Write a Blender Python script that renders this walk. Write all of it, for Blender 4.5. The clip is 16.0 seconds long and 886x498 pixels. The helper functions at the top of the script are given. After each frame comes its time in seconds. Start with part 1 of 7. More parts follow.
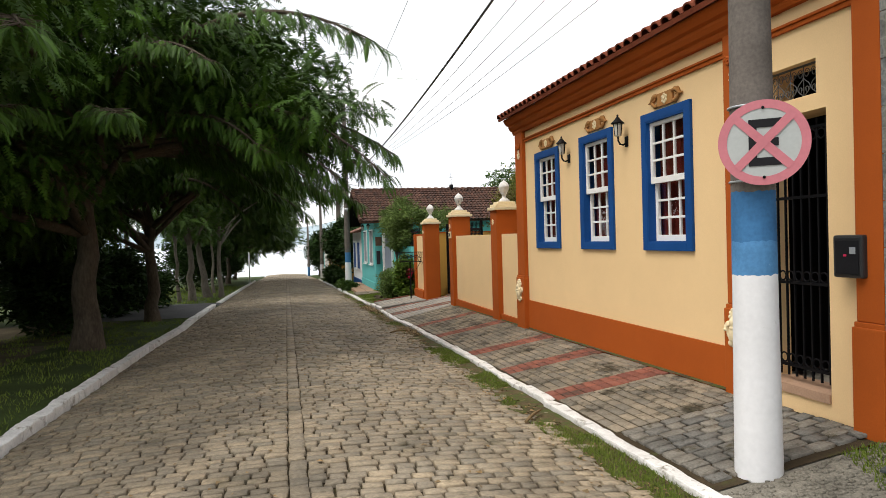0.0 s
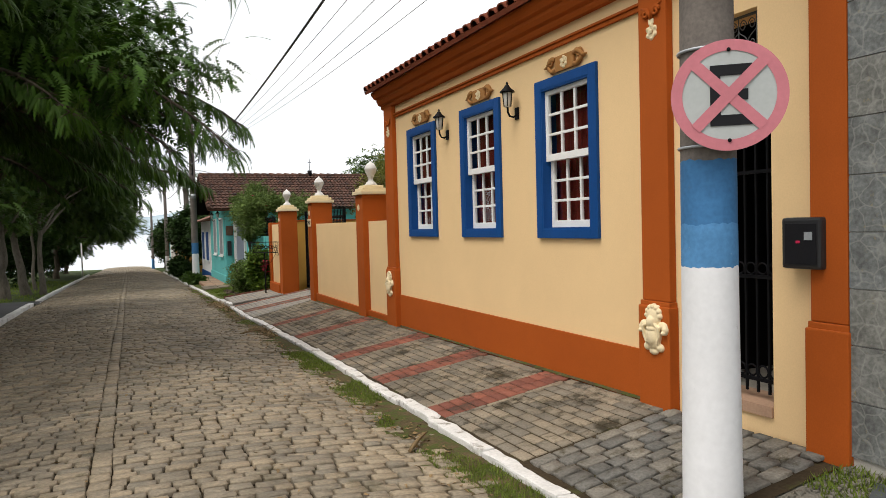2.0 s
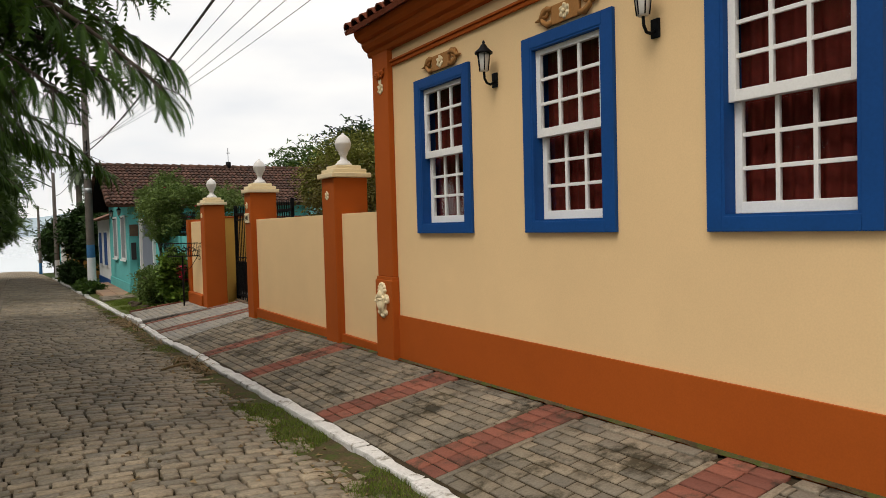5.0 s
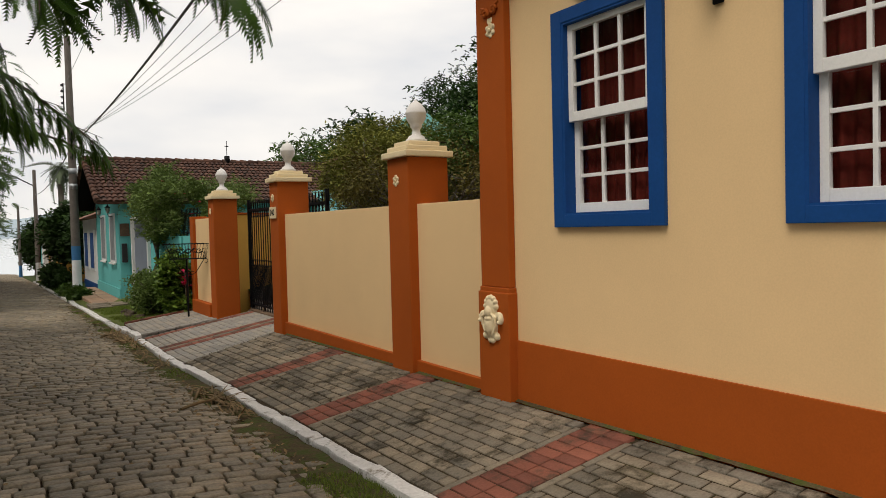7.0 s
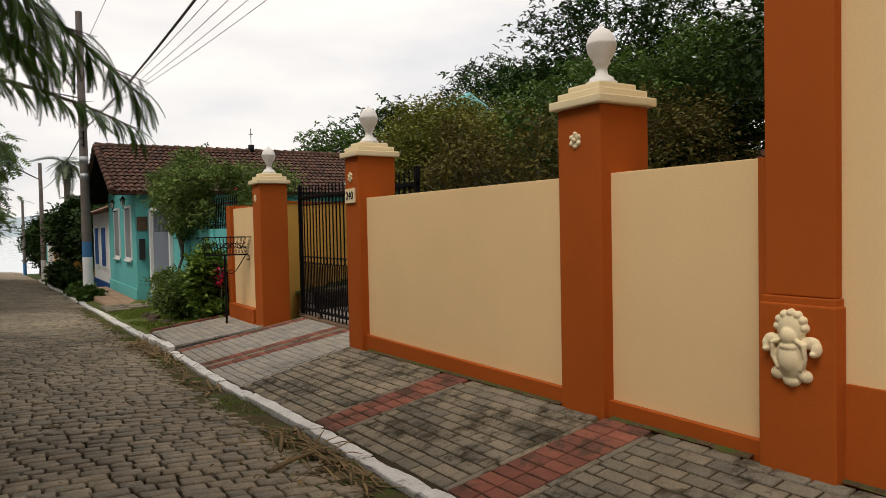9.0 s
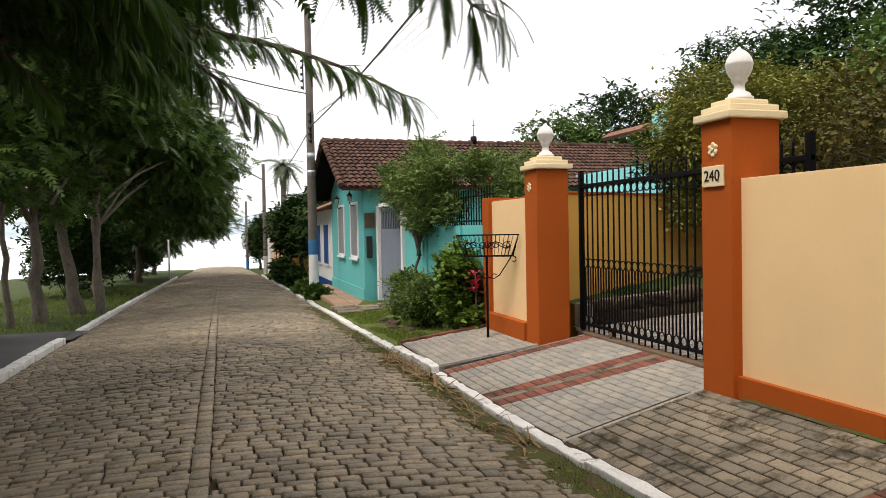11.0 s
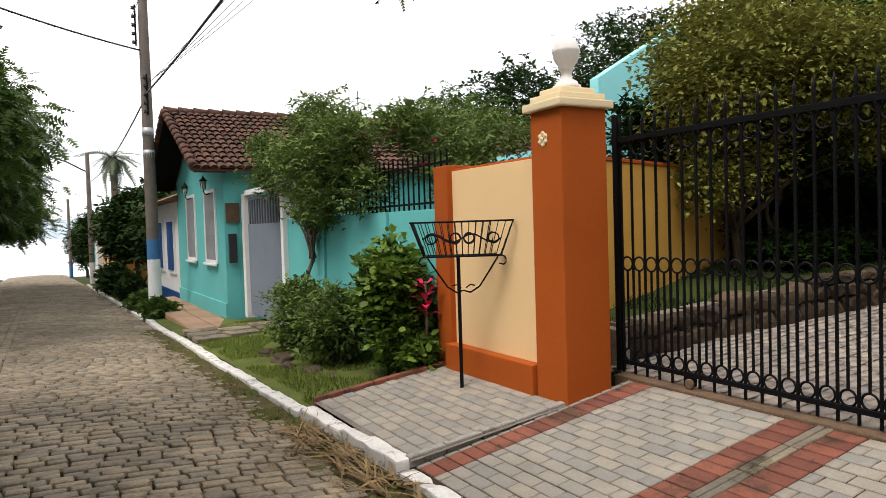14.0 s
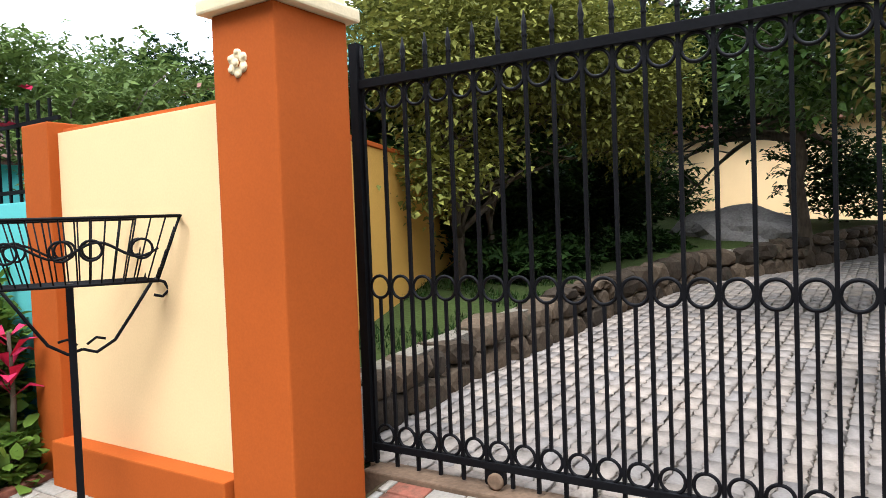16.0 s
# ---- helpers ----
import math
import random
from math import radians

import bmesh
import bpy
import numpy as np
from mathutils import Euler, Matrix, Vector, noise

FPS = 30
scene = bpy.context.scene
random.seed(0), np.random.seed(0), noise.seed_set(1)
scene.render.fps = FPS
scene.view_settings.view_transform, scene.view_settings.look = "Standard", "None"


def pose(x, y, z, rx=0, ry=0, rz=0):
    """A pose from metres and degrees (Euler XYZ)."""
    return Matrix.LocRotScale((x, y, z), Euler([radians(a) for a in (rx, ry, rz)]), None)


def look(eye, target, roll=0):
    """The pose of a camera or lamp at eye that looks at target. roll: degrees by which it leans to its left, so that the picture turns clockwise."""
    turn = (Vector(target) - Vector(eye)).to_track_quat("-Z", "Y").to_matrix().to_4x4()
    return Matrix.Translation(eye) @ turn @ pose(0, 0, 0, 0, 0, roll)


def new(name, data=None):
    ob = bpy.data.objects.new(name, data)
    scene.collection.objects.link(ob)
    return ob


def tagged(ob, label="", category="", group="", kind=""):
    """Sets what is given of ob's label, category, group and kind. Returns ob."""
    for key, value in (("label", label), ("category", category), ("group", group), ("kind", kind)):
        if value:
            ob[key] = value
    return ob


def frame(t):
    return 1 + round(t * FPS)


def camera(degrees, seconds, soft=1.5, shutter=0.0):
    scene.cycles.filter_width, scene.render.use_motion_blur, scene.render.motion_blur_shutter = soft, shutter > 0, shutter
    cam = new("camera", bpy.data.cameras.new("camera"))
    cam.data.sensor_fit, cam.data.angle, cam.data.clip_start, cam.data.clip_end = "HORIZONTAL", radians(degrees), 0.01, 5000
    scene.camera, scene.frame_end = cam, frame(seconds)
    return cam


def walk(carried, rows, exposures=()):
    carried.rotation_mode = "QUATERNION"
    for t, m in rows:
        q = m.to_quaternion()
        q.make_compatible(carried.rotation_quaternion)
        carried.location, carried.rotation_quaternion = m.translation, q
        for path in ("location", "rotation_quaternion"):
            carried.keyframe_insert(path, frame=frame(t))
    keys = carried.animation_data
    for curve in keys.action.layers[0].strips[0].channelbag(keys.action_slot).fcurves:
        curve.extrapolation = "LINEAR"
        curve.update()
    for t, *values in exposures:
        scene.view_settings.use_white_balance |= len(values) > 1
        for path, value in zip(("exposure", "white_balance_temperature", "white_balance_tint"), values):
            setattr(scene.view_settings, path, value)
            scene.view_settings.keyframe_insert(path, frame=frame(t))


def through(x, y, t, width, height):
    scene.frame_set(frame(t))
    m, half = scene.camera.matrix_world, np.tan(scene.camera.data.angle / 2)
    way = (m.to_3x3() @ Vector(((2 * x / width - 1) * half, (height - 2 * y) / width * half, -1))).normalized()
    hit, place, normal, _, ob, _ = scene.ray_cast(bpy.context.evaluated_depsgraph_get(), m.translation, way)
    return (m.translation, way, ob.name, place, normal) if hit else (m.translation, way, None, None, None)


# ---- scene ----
cam = camera(64.3, 16.0, 0.8)
METRES, EYE, TILT, LEAN, TURN = 19.5, 1.5, 0.0, 0.0, -12.6
ROWS = [
    (0.0, 0.0, 0.0, 0.0, -0.02, -0.87, 1.62),
    (0.5, 0.0006, 0.0081, -0.0021, -1.77, -1.21, 1.35),
    (1.0, -0.0006, 0.0247, -0.0012, -7.41, -1.6, 1.6),
    (1.5, 0.0012, 0.0485, -0.0021, -10.14, -1.93, 1.57),
    (2.0, -0.0013, 0.0721, -0.0024, -11.45, -1.97, 1.53),
    (2.5, -0.003, 0.0978, -0.0041, -12.57, -2.02, 1.4),
    (3.0, -0.0086, 0.1278, -0.0051, -13.26, -2.03, 1.29),
    (3.5, -0.0134, 0.1534, -0.0056, -14.94, -1.93, 1.23),
    (6.0, -0.0414, 0.3101, -0.007, -19.62, -2.1, 1.49),
    (6.5, -0.0493, 0.3398, -0.0089, -19.69, -2.02, 1.3),
    (7.0, -0.0524, 0.3701, -0.0089, -19.94, -1.91, 1.48),
    (7.5, -0.0586, 0.4043, -0.0121, -20.11, -1.9, 1.16),
    (8.0, -0.065, 0.4338, -0.0126, -20.31, -1.93, 1.24),
    (8.5, -0.0725, 0.4658, -0.0146, -20.15, -1.79, 1.21),
    (9.0, -0.0818, 0.5015, -0.015, -19.72, -1.88, 1.19),
    (9.5, -0.0951, 0.5359, -0.0147, -17.32, -1.76, 1.01),
    (10.0, -0.1075, 0.5661, -0.0138, -11.43, -1.77, 1.19),
    (12.5, -0.1556, 0.7362, -0.0186, -3.06, -1.68, 1.13),
    (13.0, -0.1597, 0.7685, -0.0189, -10.03, -1.78, 1.27),
    (13.5, -0.1574, 0.8074, -0.0208, -14.1, -1.97, 1.56),
    (14.0, -0.1531, 0.8426, -0.0223, -16.97, -1.95, 1.76),
    (14.5, -0.1482, 0.875, -0.0213, -20.62, -1.83, 1.72),
    (15.0, -0.1375, 0.9101, -0.0228, -25.8, -1.91, 1.91),
    (15.5, -0.1265, 0.9376, -0.0242, -35.69, -1.92, 1.84),
    (16.0, -0.1076, 0.9634, -0.0257, -44.52, -1.93, 2.17),
]
EXPOSURES = [(0.0, 0.24, 6500, 10), (1.5, 0.18, 6500, 10), (3.5, -0.04, 6600, 10), (7.0, -0.28, 6900, 11), (9.0, -0.22, 6950, 12), (10.0, 0.12, 6800, 12), (12.5, 0.7, 6700, 13), (14.5, 0.4, 6600, 12), (15.3, 0.92, 6400, 11), (16.0, 1.4, 5750, 10)]
walk(cam, [(t, pose(0, 0, EYE, TILT, LEAN, TURN) @ pose(METRES * x, METRES * y, METRES * z, 90 + pitch, roll, yaw)) for t, x, y, z, yaw, pitch, roll in ROWS], EXPOSURES)

# ---- light ----
world = bpy.data.worlds.new("world")
scene.world = world
world.use_nodes = True
wn, wl = world.node_tree.nodes, world.node_tree.links
wn.clear()
sky = wn.new("ShaderNodeTexSky")
sky.sky_type, sky.sun_disc = "NISHITA", False
sky.sun_elevation, sky.sun_rotation = radians(61), radians(252)
sky.air_density, sky.dust_density = 1.0, 4.0
coord = wn.new("ShaderNodeTexCoord")
cloud = wn.new("ShaderNodeTexNoise")
cloud.inputs["Scale"].default_value, cloud.inputs["Detail"].default_value = 2.6, 5.0
stretch = wn.new("ShaderNodeMapping")
stretch.inputs["Scale"].default_value = (1, 1, 3.2)
ramp = wn.new("ShaderNodeValToRGB")
ramp.color_ramp.elements[0].position, ramp.color_ramp.elements[1].position = 0.34, 0.62
ramp.color_ramp.elements[0].color, ramp.color_ramp.elements[1].color = (0.86, 0.90, 0.96, 1), (1.16, 1.15, 1.13, 1)
dim = wn.new("ShaderNodeVectorMath")
dim.operation = "SCALE"
dim.inputs["Scale"].default_value = 0.08
cover = wn.new("ShaderNodeMixRGB")
cover.inputs[0].default_value = 0.9
back = wn.new("ShaderNodeBackground")
back.inputs["Strength"].default_value = 1.15
out = wn.new("ShaderNodeOutputWorld")
wl.new(coord.outputs["Generated"], stretch.inputs["Vector"])
wl.new(stretch.outputs["Vector"], cloud.inputs["Vector"])
wl.new(cloud.outputs["Fac"], ramp.inputs["Fac"])
wl.new(sky.outputs["Color"], dim.inputs[0])
wl.new(dim.outputs["Vector"], cover.inputs[1])
wl.new(ramp.outputs["Color"], cover.inputs[2])
wl.new(cover.outputs["Color"], back.inputs["Color"])
wl.new(back.outputs["Background"], out.inputs["Surface"])
sun = new("sun", bpy.data.lights.new("sun", "SUN"))
sun.data.energy, sun.data.angle, sun.data.color = 2.3, radians(30), (1.0, 0.95, 0.88)
sun.matrix_world = look((0, 0, 40), (21, 7, 0))

# ---- materials ----
def rgb(c, k=1.0):
    return (c[0] * k, c[1] * k, c[2] * k, 1)


def material(name, col, rough=0.8, vary=0.12, fine=60.0, broad=1.2, bump=0.1, metal=0.0, stain=None, stain_at=0.6, piece=0.0, island=0.0, spec=0.14, streak=1.0):
    """A surface with fine grain and broad wear, in world metres. piece / island: how far single pieces differ."""
    m = bpy.data.materials.new(name)
    m.use_nodes = True
    n, l = m.node_tree.nodes, m.node_tree.links
    p = n["Principled BSDF"]
    p.inputs["Roughness"].default_value, p.inputs["Metallic"].default_value = rough, metal
    p.inputs["Specular IOR Level"].default_value = spec
    geo = n.new("ShaderNodeNewGeometry")
    mp = n.new("ShaderNodeMapping")
    mp.inputs["Scale"].default_value = (1, 1, streak)
    l.new(geo.outputs["Position"], mp.inputs["Vector"])
    a, b = n.new("ShaderNodeTexNoise"), n.new("ShaderNodeTexNoise")
    a.inputs["Scale"].default_value, a.inputs["Detail"].default_value = fine, 3
    b.inputs["Scale"].default_value, b.inputs["Detail"].default_value = broad, 5
    b.inputs["Roughness"].default_value = 0.65
    for t in (a, b):
        l.new(mp.outputs["Vector"], t.inputs["Vector"])
    r = n.new("ShaderNodeValToRGB")
    r.color_ramp.elements[0].position, r.color_ramp.elements[1].position = 0.3, 0.7
    r.color_ramp.elements[0].color, r.color_ramp.elements[1].color = rgb(col, 1 - vary), rgb(col, 1 + vary)
    l.new(b.outputs["Fac"], r.inputs["Fac"])
    col_out = r.outputs["Color"]
    g = n.new("ShaderNodeValToRGB")
    g.color_ramp.elements[0].position, g.color_ramp.elements[1].position = 0.25, 0.75
    g.color_ramp.elements[0].color, g.color_ramp.elements[1].color = rgb((1, 1, 1), 1 - vary), rgb((1, 1, 1), 1 + vary * 0.6)
    l.new(a.outputs["Fac"], g.inputs["Fac"])
    x = n.new("ShaderNodeMixRGB")
    x.blend_type, x.inputs[0].default_value = "MULTIPLY", 1
    l.new(col_out, x.inputs[1]), l.new(g.outputs["Color"], x.inputs[2])
    col_out = x.outputs["Color"]
    if stain:
        s, k = n.new("ShaderNodeTexNoise"), n.new("ShaderNodeValToRGB")
        s.inputs["Scale"].default_value, s.inputs["Detail"].default_value, s.inputs["Roughness"].default_value = broad * 2.3, 8, 0.72
        k.color_ramp.elements[0].position, k.color_ramp.elements[1].position = stain_at, min(1, stain_at + 0.12)
        k.color_ramp.elements[0].color, k.color_ramp.elements[1].color = (0, 0, 0, 1), (1, 1, 1, 1)
        x = n.new("ShaderNodeMixRGB")
        x.inputs[2].default_value = rgb(stain)
        l.new(mp.outputs["Vector"], s.inputs["Vector"]), l.new(s.outputs["Fac"], k.inputs["Fac"])
        l.new(k.outputs["Color"], x.inputs[0]), l.new(col_out, x.inputs[1])
        col_out = x.outputs["Color"]
    for amount, source in ((piece, "object"), (island, "island")):
        if amount:
            if source == "object":
                rnd = n.new("ShaderNodeObjectInfo").outputs["Random"]
            else:
                rnd = geo.outputs["Random Per Island"]
            k = n.new("ShaderNodeValToRGB")
            k.color_ramp.elements[0].color = rgb((0.97, 1.0, 1.03), 1 - amount)
            k.color_ramp.elements[1].color = rgb((1.04, 1.0, 0.93), 1 + amount)
            x = n.new("ShaderNodeMixRGB")
            x.blend_type, x.inputs[0].default_value = "MULTIPLY", 1
            l.new(rnd, k.inputs["Fac"]), l.new(col_out, x.inputs[1]), l.new(k.outputs["Color"], x.inputs[2])
            col_out = x.outputs["Color"]
    l.new(col_out, p.inputs["Base Color"])
    if bump:
        u = n.new("ShaderNodeBump")
        u.inputs["Strength"].default_value, u.inputs["Distance"].default_value = bump, 0.01
        l.new(a.outputs["Fac"], u.inputs["Height"]), l.new(u.outputs["Normal"], p.inputs["Normal"])
    return m


def leaf_material(name, dark, light, shine=0.45, spec=0.18, through=0.25):
    m = bpy.data.materials.new(name)
    m.use_nodes = True
    n, l = m.node_tree.nodes, m.node_tree.links
    p = n["Principled BSDF"]
    p.inputs["Roughness"].default_value, p.inputs["Specular IOR Level"].default_value = shine, spec
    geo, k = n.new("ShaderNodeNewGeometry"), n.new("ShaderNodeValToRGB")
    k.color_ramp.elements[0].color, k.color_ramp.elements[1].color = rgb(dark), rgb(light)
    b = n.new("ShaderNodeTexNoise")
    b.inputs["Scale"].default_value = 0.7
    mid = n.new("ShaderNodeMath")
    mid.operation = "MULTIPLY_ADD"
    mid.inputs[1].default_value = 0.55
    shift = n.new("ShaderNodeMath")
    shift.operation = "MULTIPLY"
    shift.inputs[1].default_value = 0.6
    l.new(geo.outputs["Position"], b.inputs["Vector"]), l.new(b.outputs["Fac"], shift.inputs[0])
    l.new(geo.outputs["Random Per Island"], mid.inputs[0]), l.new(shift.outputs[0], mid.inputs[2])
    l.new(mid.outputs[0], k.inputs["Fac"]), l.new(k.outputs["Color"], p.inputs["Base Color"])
    t, mix = n.new("ShaderNodeBsdfTranslucent"), n.new("ShaderNodeMixShader")
    l.new(k.outputs["Color"], t.inputs["Color"])
    mix.inputs[0].default_value = through
    l.new(p.outputs["BSDF"], mix.inputs[1]), l.new(t.outputs["BSDF"], mix.inputs[2])
    l.new(mix.outputs["Shader"], n["Material Output"].inputs["Surface"])
    return m


M = {
    "cream": material("cream_wall_paint", (0.80, 0.562, 0.298), 0.85, 0.045, 90, 0.7, 0.05),
    "orange": material("terracotta_wall_paint", (0.38, 0.082, 0.011), 0.8, 0.08, 90, 0.9, 0.05),
    "creamtrim": material("cream_stucco", (0.76, 0.63, 0.40), 0.8, 0.06, 70, 2.0, 0.15),
    "white": material("white_paint", (0.78, 0.77, 0.74), 0.55, 0.05, 80, 2.0, 0.08),
    "whitestucco": material("white_stucco", (0.70, 0.675, 0.64), 0.8, 0.08, 70, 4.0, 0.2, stain=(0.45, 0.43, 0.38), stain_at=0.66),
    "blue": material("blue_gloss_paint", (0.007, 0.06, 0.22), 0.6, 0.08, 50, 2.0, 0.05, spec=0.15),
    "polegrey": material("weathered_concrete", (0.155, 0.134, 0.118), 0.9, 0.22, 45, 2.5, 0.15, stain=(0.11, 0.1, 0.09), stain_at=0.6),
    "polewhite": material("limewash", (0.72, 0.72, 0.73), 0.8, 0.05, 25, 3.0, 0.06, stain=(0.46, 0.45, 0.43), stain_at=0.64),
    "poleblue": material("blue_pole_paint", (0.05, 0.16, 0.33), 0.75, 0.14, 40, 4.0, 0.1, stain=(0.06, 0.13, 0.24), stain_at=0.58),
    "poleblue2": material("light_blue_pole_paint", (0.085, 0.235, 0.45), 0.75, 0.14, 40, 4.0, 0.1, stain=(0.4, 0.48, 0.56), stain_at=0.66),
    "cobble": material("granite_sett", (0.245, 0.204, 0.150), 0.7, 0.34, 38, 1.1, 0.8, stain=(0.10, 0.085, 0.052), stain_at=0.57, piece=0.14, island=0.17, spec=0.3),
    "doorsett": material("bluish_sett", (0.17, 0.158, 0.138), 0.85, 0.3, 50, 2.5, 0.8, stain=(0.065, 0.055, 0.035), stain_at=0.54, piece=0.2),
    "moss": material("mossy_earth", (0.090, 0.064, 0.034), 0.95, 0.4, 45, 3.5, 0.9, stain=(0.062, 0.078, 0.018), stain_at=0.46),
    "joint": material("earth_joint", (0.050, 0.036, 0.020), 0.95, 0.35, 40, 2.0, 0.4, stain=(0.055, 0.056, 0.018), stain_at=0.56),
    "paver": material("grey_paver", (0.205, 0.178, 0.142), 0.85, 0.24, 60, 1.3, 0.45, stain=(0.05, 0.043, 0.03), stain_at=0.5, piece=0.2, island=0.14),
    "drivegrey": material("clean_grey_paver", (0.29, 0.268, 0.235), 0.85, 0.14, 60, 1.6, 0.35, stain=(0.19, 0.165, 0.13), stain_at=0.62, piece=0.1),
    "drivejoint": material("sandy_joint", (0.2, 0.17, 0.145), 0.95, 0.3, 40, 2.0, 0.4),
    "redpaver": material("red_paver", (0.215, 0.082, 0.058), 0.85, 0.16, 60, 1.6, 0.35, stain=(0.085, 0.05, 0.036), stain_at=0.5, piece=0.2),
    "drivepaver": material("pale_interlocking_paver", (0.29, 0.255, 0.228), 0.85, 0.14, 60, 1.3, 0.3, stain=(0.18, 0.15, 0.12), stain_at=0.6, island=0.14),
    "kerb": material("whitewashed_kerb", (0.66, 0.64, 0.61), 0.9, 0.14, 45, 3.0, 0.6, stain=(0.19, 0.165, 0.12), stain_at=0.55),
    "kerbside": material("kerb_granite", (0.3, 0.28, 0.25), 0.9, 0.2, 45, 3.0, 0.5, stain=(0.12, 0.11, 0.08), stain_at=0.55),
    "earth": material("verge_earth", (0.08, 0.065, 0.04), 0.95, 0.3, 30, 1.5, 0.6, stain=(0.07, 0.085, 0.03), stain_at=0.55),
    "lawn": material("lawn_ground", (0.04, 0.058, 0.014), 0.95, 0.3, 35, 0.8, 0.5, stain=(0.06, 0.05, 0.03), stain_at=0.6),
    "vergelawn": material("verge_turf", (0.10, 0.12, 0.03), 0.95, 0.3, 35, 1.5, 0.5, stain=(0.12, 0.095, 0.05), stain_at=0.6),
    "asphalt": material("asphalt", (0.075, 0.074, 0.075), 0.9, 0.15, 60, 1.0, 0.4, stain=(0.045, 0.042, 0.038), stain_at=0.6),
    "gravel": material("gravel", (0.18, 0.165, 0.135), 0.95, 0.35, 70, 3.0, 0.8, stain=(0.1, 0.08, 0.05), stain_at=0.58),
    "bark": material("bark", (0.085, 0.068, 0.05), 0.95, 0.35, 26, 3.0, 0.9, stain=(0.16, 0.15, 0.12), stain_at=0.62, streak=0.35),
    "greybark": material("grey_bark", (0.125, 0.108, 0.086), 0.95, 0.3, 26, 3.0, 0.8, stain=(0.07, 0.06, 0.045), stain_at=0.55, streak=0.35),
    "iron": material("black_ironwork", (0.005, 0.005, 0.006), 0.55, 0.2, 60, 4.0, 0.1, spec=0.1),
    "rooftile": material("clay_roof_tile", (0.10, 0.052, 0.039), 0.9, 0.3, 45, 2.0, 0.4, stain=(0.035, 0.03, 0.026), stain_at=0.5, island=0.25),
    "rooftile2": material("terracotta_eave_tile", (0.23, 0.065, 0.035), 0.85, 0.2, 45, 3.0, 0.3, stain=(0.1, 0.06, 0.05), stain_at=0.62, island=0.18),
    "teal": material("turquoise_wall_paint", (0.13, 0.48, 0.47), 0.85, 0.06, 80, 0.9, 0.12, stain=(0.1, 0.36, 0.36), stain_at=0.72),
    "aqua": material("pale_aqua_wall_paint", (0.27, 0.66, 0.68), 0.85, 0.04, 80, 0.9, 0.1),
    "whitewall": material("white_wall_paint", (0.74, 0.74, 0.73), 0.85, 0.05, 80, 1.0, 0.12),
    "ochre": material("ochre_wall_paint", (0.60, 0.30, 0.07), 0.85, 0.08, 80, 1.0, 0.12),
    "yellow": material("yellow_garden_wall_paint", (0.58, 0.33, 0.07), 0.85, 0.08, 80, 0.9, 0.15, stain=(0.36, 0.24, 0.09), stain_at=0.68),
    "greydoor": material("grey_metal_paint", (0.19, 0.22, 0.27), 0.5, 0.06, 60, 1.5, 0.05),
    "shutter": material("grey_shutter_paint", (0.3, 0.32, 0.33), 0.6, 0.1, 60, 2, 0.1),
    "curtain": material("red_curtain", (0.13, 0.018, 0.012), 0.8, 0.25, 30, 3.0, 0.2),
    # dark: near black, standing in for shade in openings and under eaves
    "dark": material("shade_black", (0.005, 0.004, 0.004), 0.9, 0.2, 20, 1.0, 0.1),
    "floor_in": material("brown_floor_tile", (0.07, 0.05, 0.038), 0.6, 0.2, 40, 2, 0.1),
    "stone": material("rubble_stone", (0.07, 0.053, 0.038), 0.9, 0.3, 35, 3.0, 0.7, stain=(0.05, 0.05, 0.035), stain_at=0.56, piece=0.55),
    "mortar": material("lime_mortar", (0.20, 0.18, 0.145), 0.95, 0.2, 50, 3.0, 0.5, stain=(0.12, 0.11, 0.08), stain_at=0.55),
    "boulder": material("granite_boulder", (0.24, 0.225, 0.21), 0.9, 0.25, 30, 1.5, 0.9, stain=(0.1, 0.1, 0.08), stain_at=0.58),
    "tile": material("slate_look_wall_tile", (0.17, 0.175, 0.168), 0.6, 0.35, 40, 7.0, 0.35, stain=(0.27, 0.22, 0.11), stain_at=0.6, piece=0.08),
    "grout": material("tile_grout", (0.42, 0.40, 0.36), 0.9, 0.1, 60, 2, 0.2),
    "signwhite": material("faded_sign_white", (0.42, 0.44, 0.43), 0.5, 0.05, 40, 4, 0.03, stain=(0.34, 0.36, 0.35), stain_at=0.7),
    "signred": material("faded_sign_red", (0.52, 0.18, 0.21), 0.5, 0.06, 40, 4, 0.03),
    "black": material("black_print", (0.012, 0.012, 0.014), 0.55, 0.1, 40, 4, 0.02),
    "plastic": material("black_plastic", (0.018, 0.018, 0.019), 0.4, 0.1, 60, 4, 0.05, spec=0.5),
    "zinc": material("galvanised_sheet", (0.42, 0.44, 0.46), 0.5, 0.15, 30, 2, 0.1, metal=0.3),
    "grille": material("weathered_grey_iron", (0.11, 0.115, 0.12), 0.6, 0.15, 50, 4, 0.1),
    "straw": material("dry_palm_litter", (0.21, 0.145, 0.075), 0.9, 0.25, 60, 4, 0.3, island=0.3),
    "terra": material("terracotta_floor_tile", (0.36, 0.235, 0.165), 0.8, 0.12, 50, 2, 0.2, stain=(0.24, 0.16, 0.1), stain_at=0.6, piece=0.12),
    "wood": material("brown_wood_sill", (0.15, 0.10, 0.065), 0.85, 0.25, 40, 3, 0.4),
    "flower": material("red_petal", (0.52, 0.025, 0.085), 0.6, 0.2, 40, 4, 0.05),
    "roofplain": material("far_roof_clay", (0.2, 0.1, 0.07), 0.9, 0.25, 20, 1.0, 0.3),
    # hill: pale blue-grey, distance haze put into the colour of the woods
    "hill": material("hazy_wooded_hill", (0.33, 0.40, 0.44), 1.0, 0.12, 0.05, 0.01, 0.0),
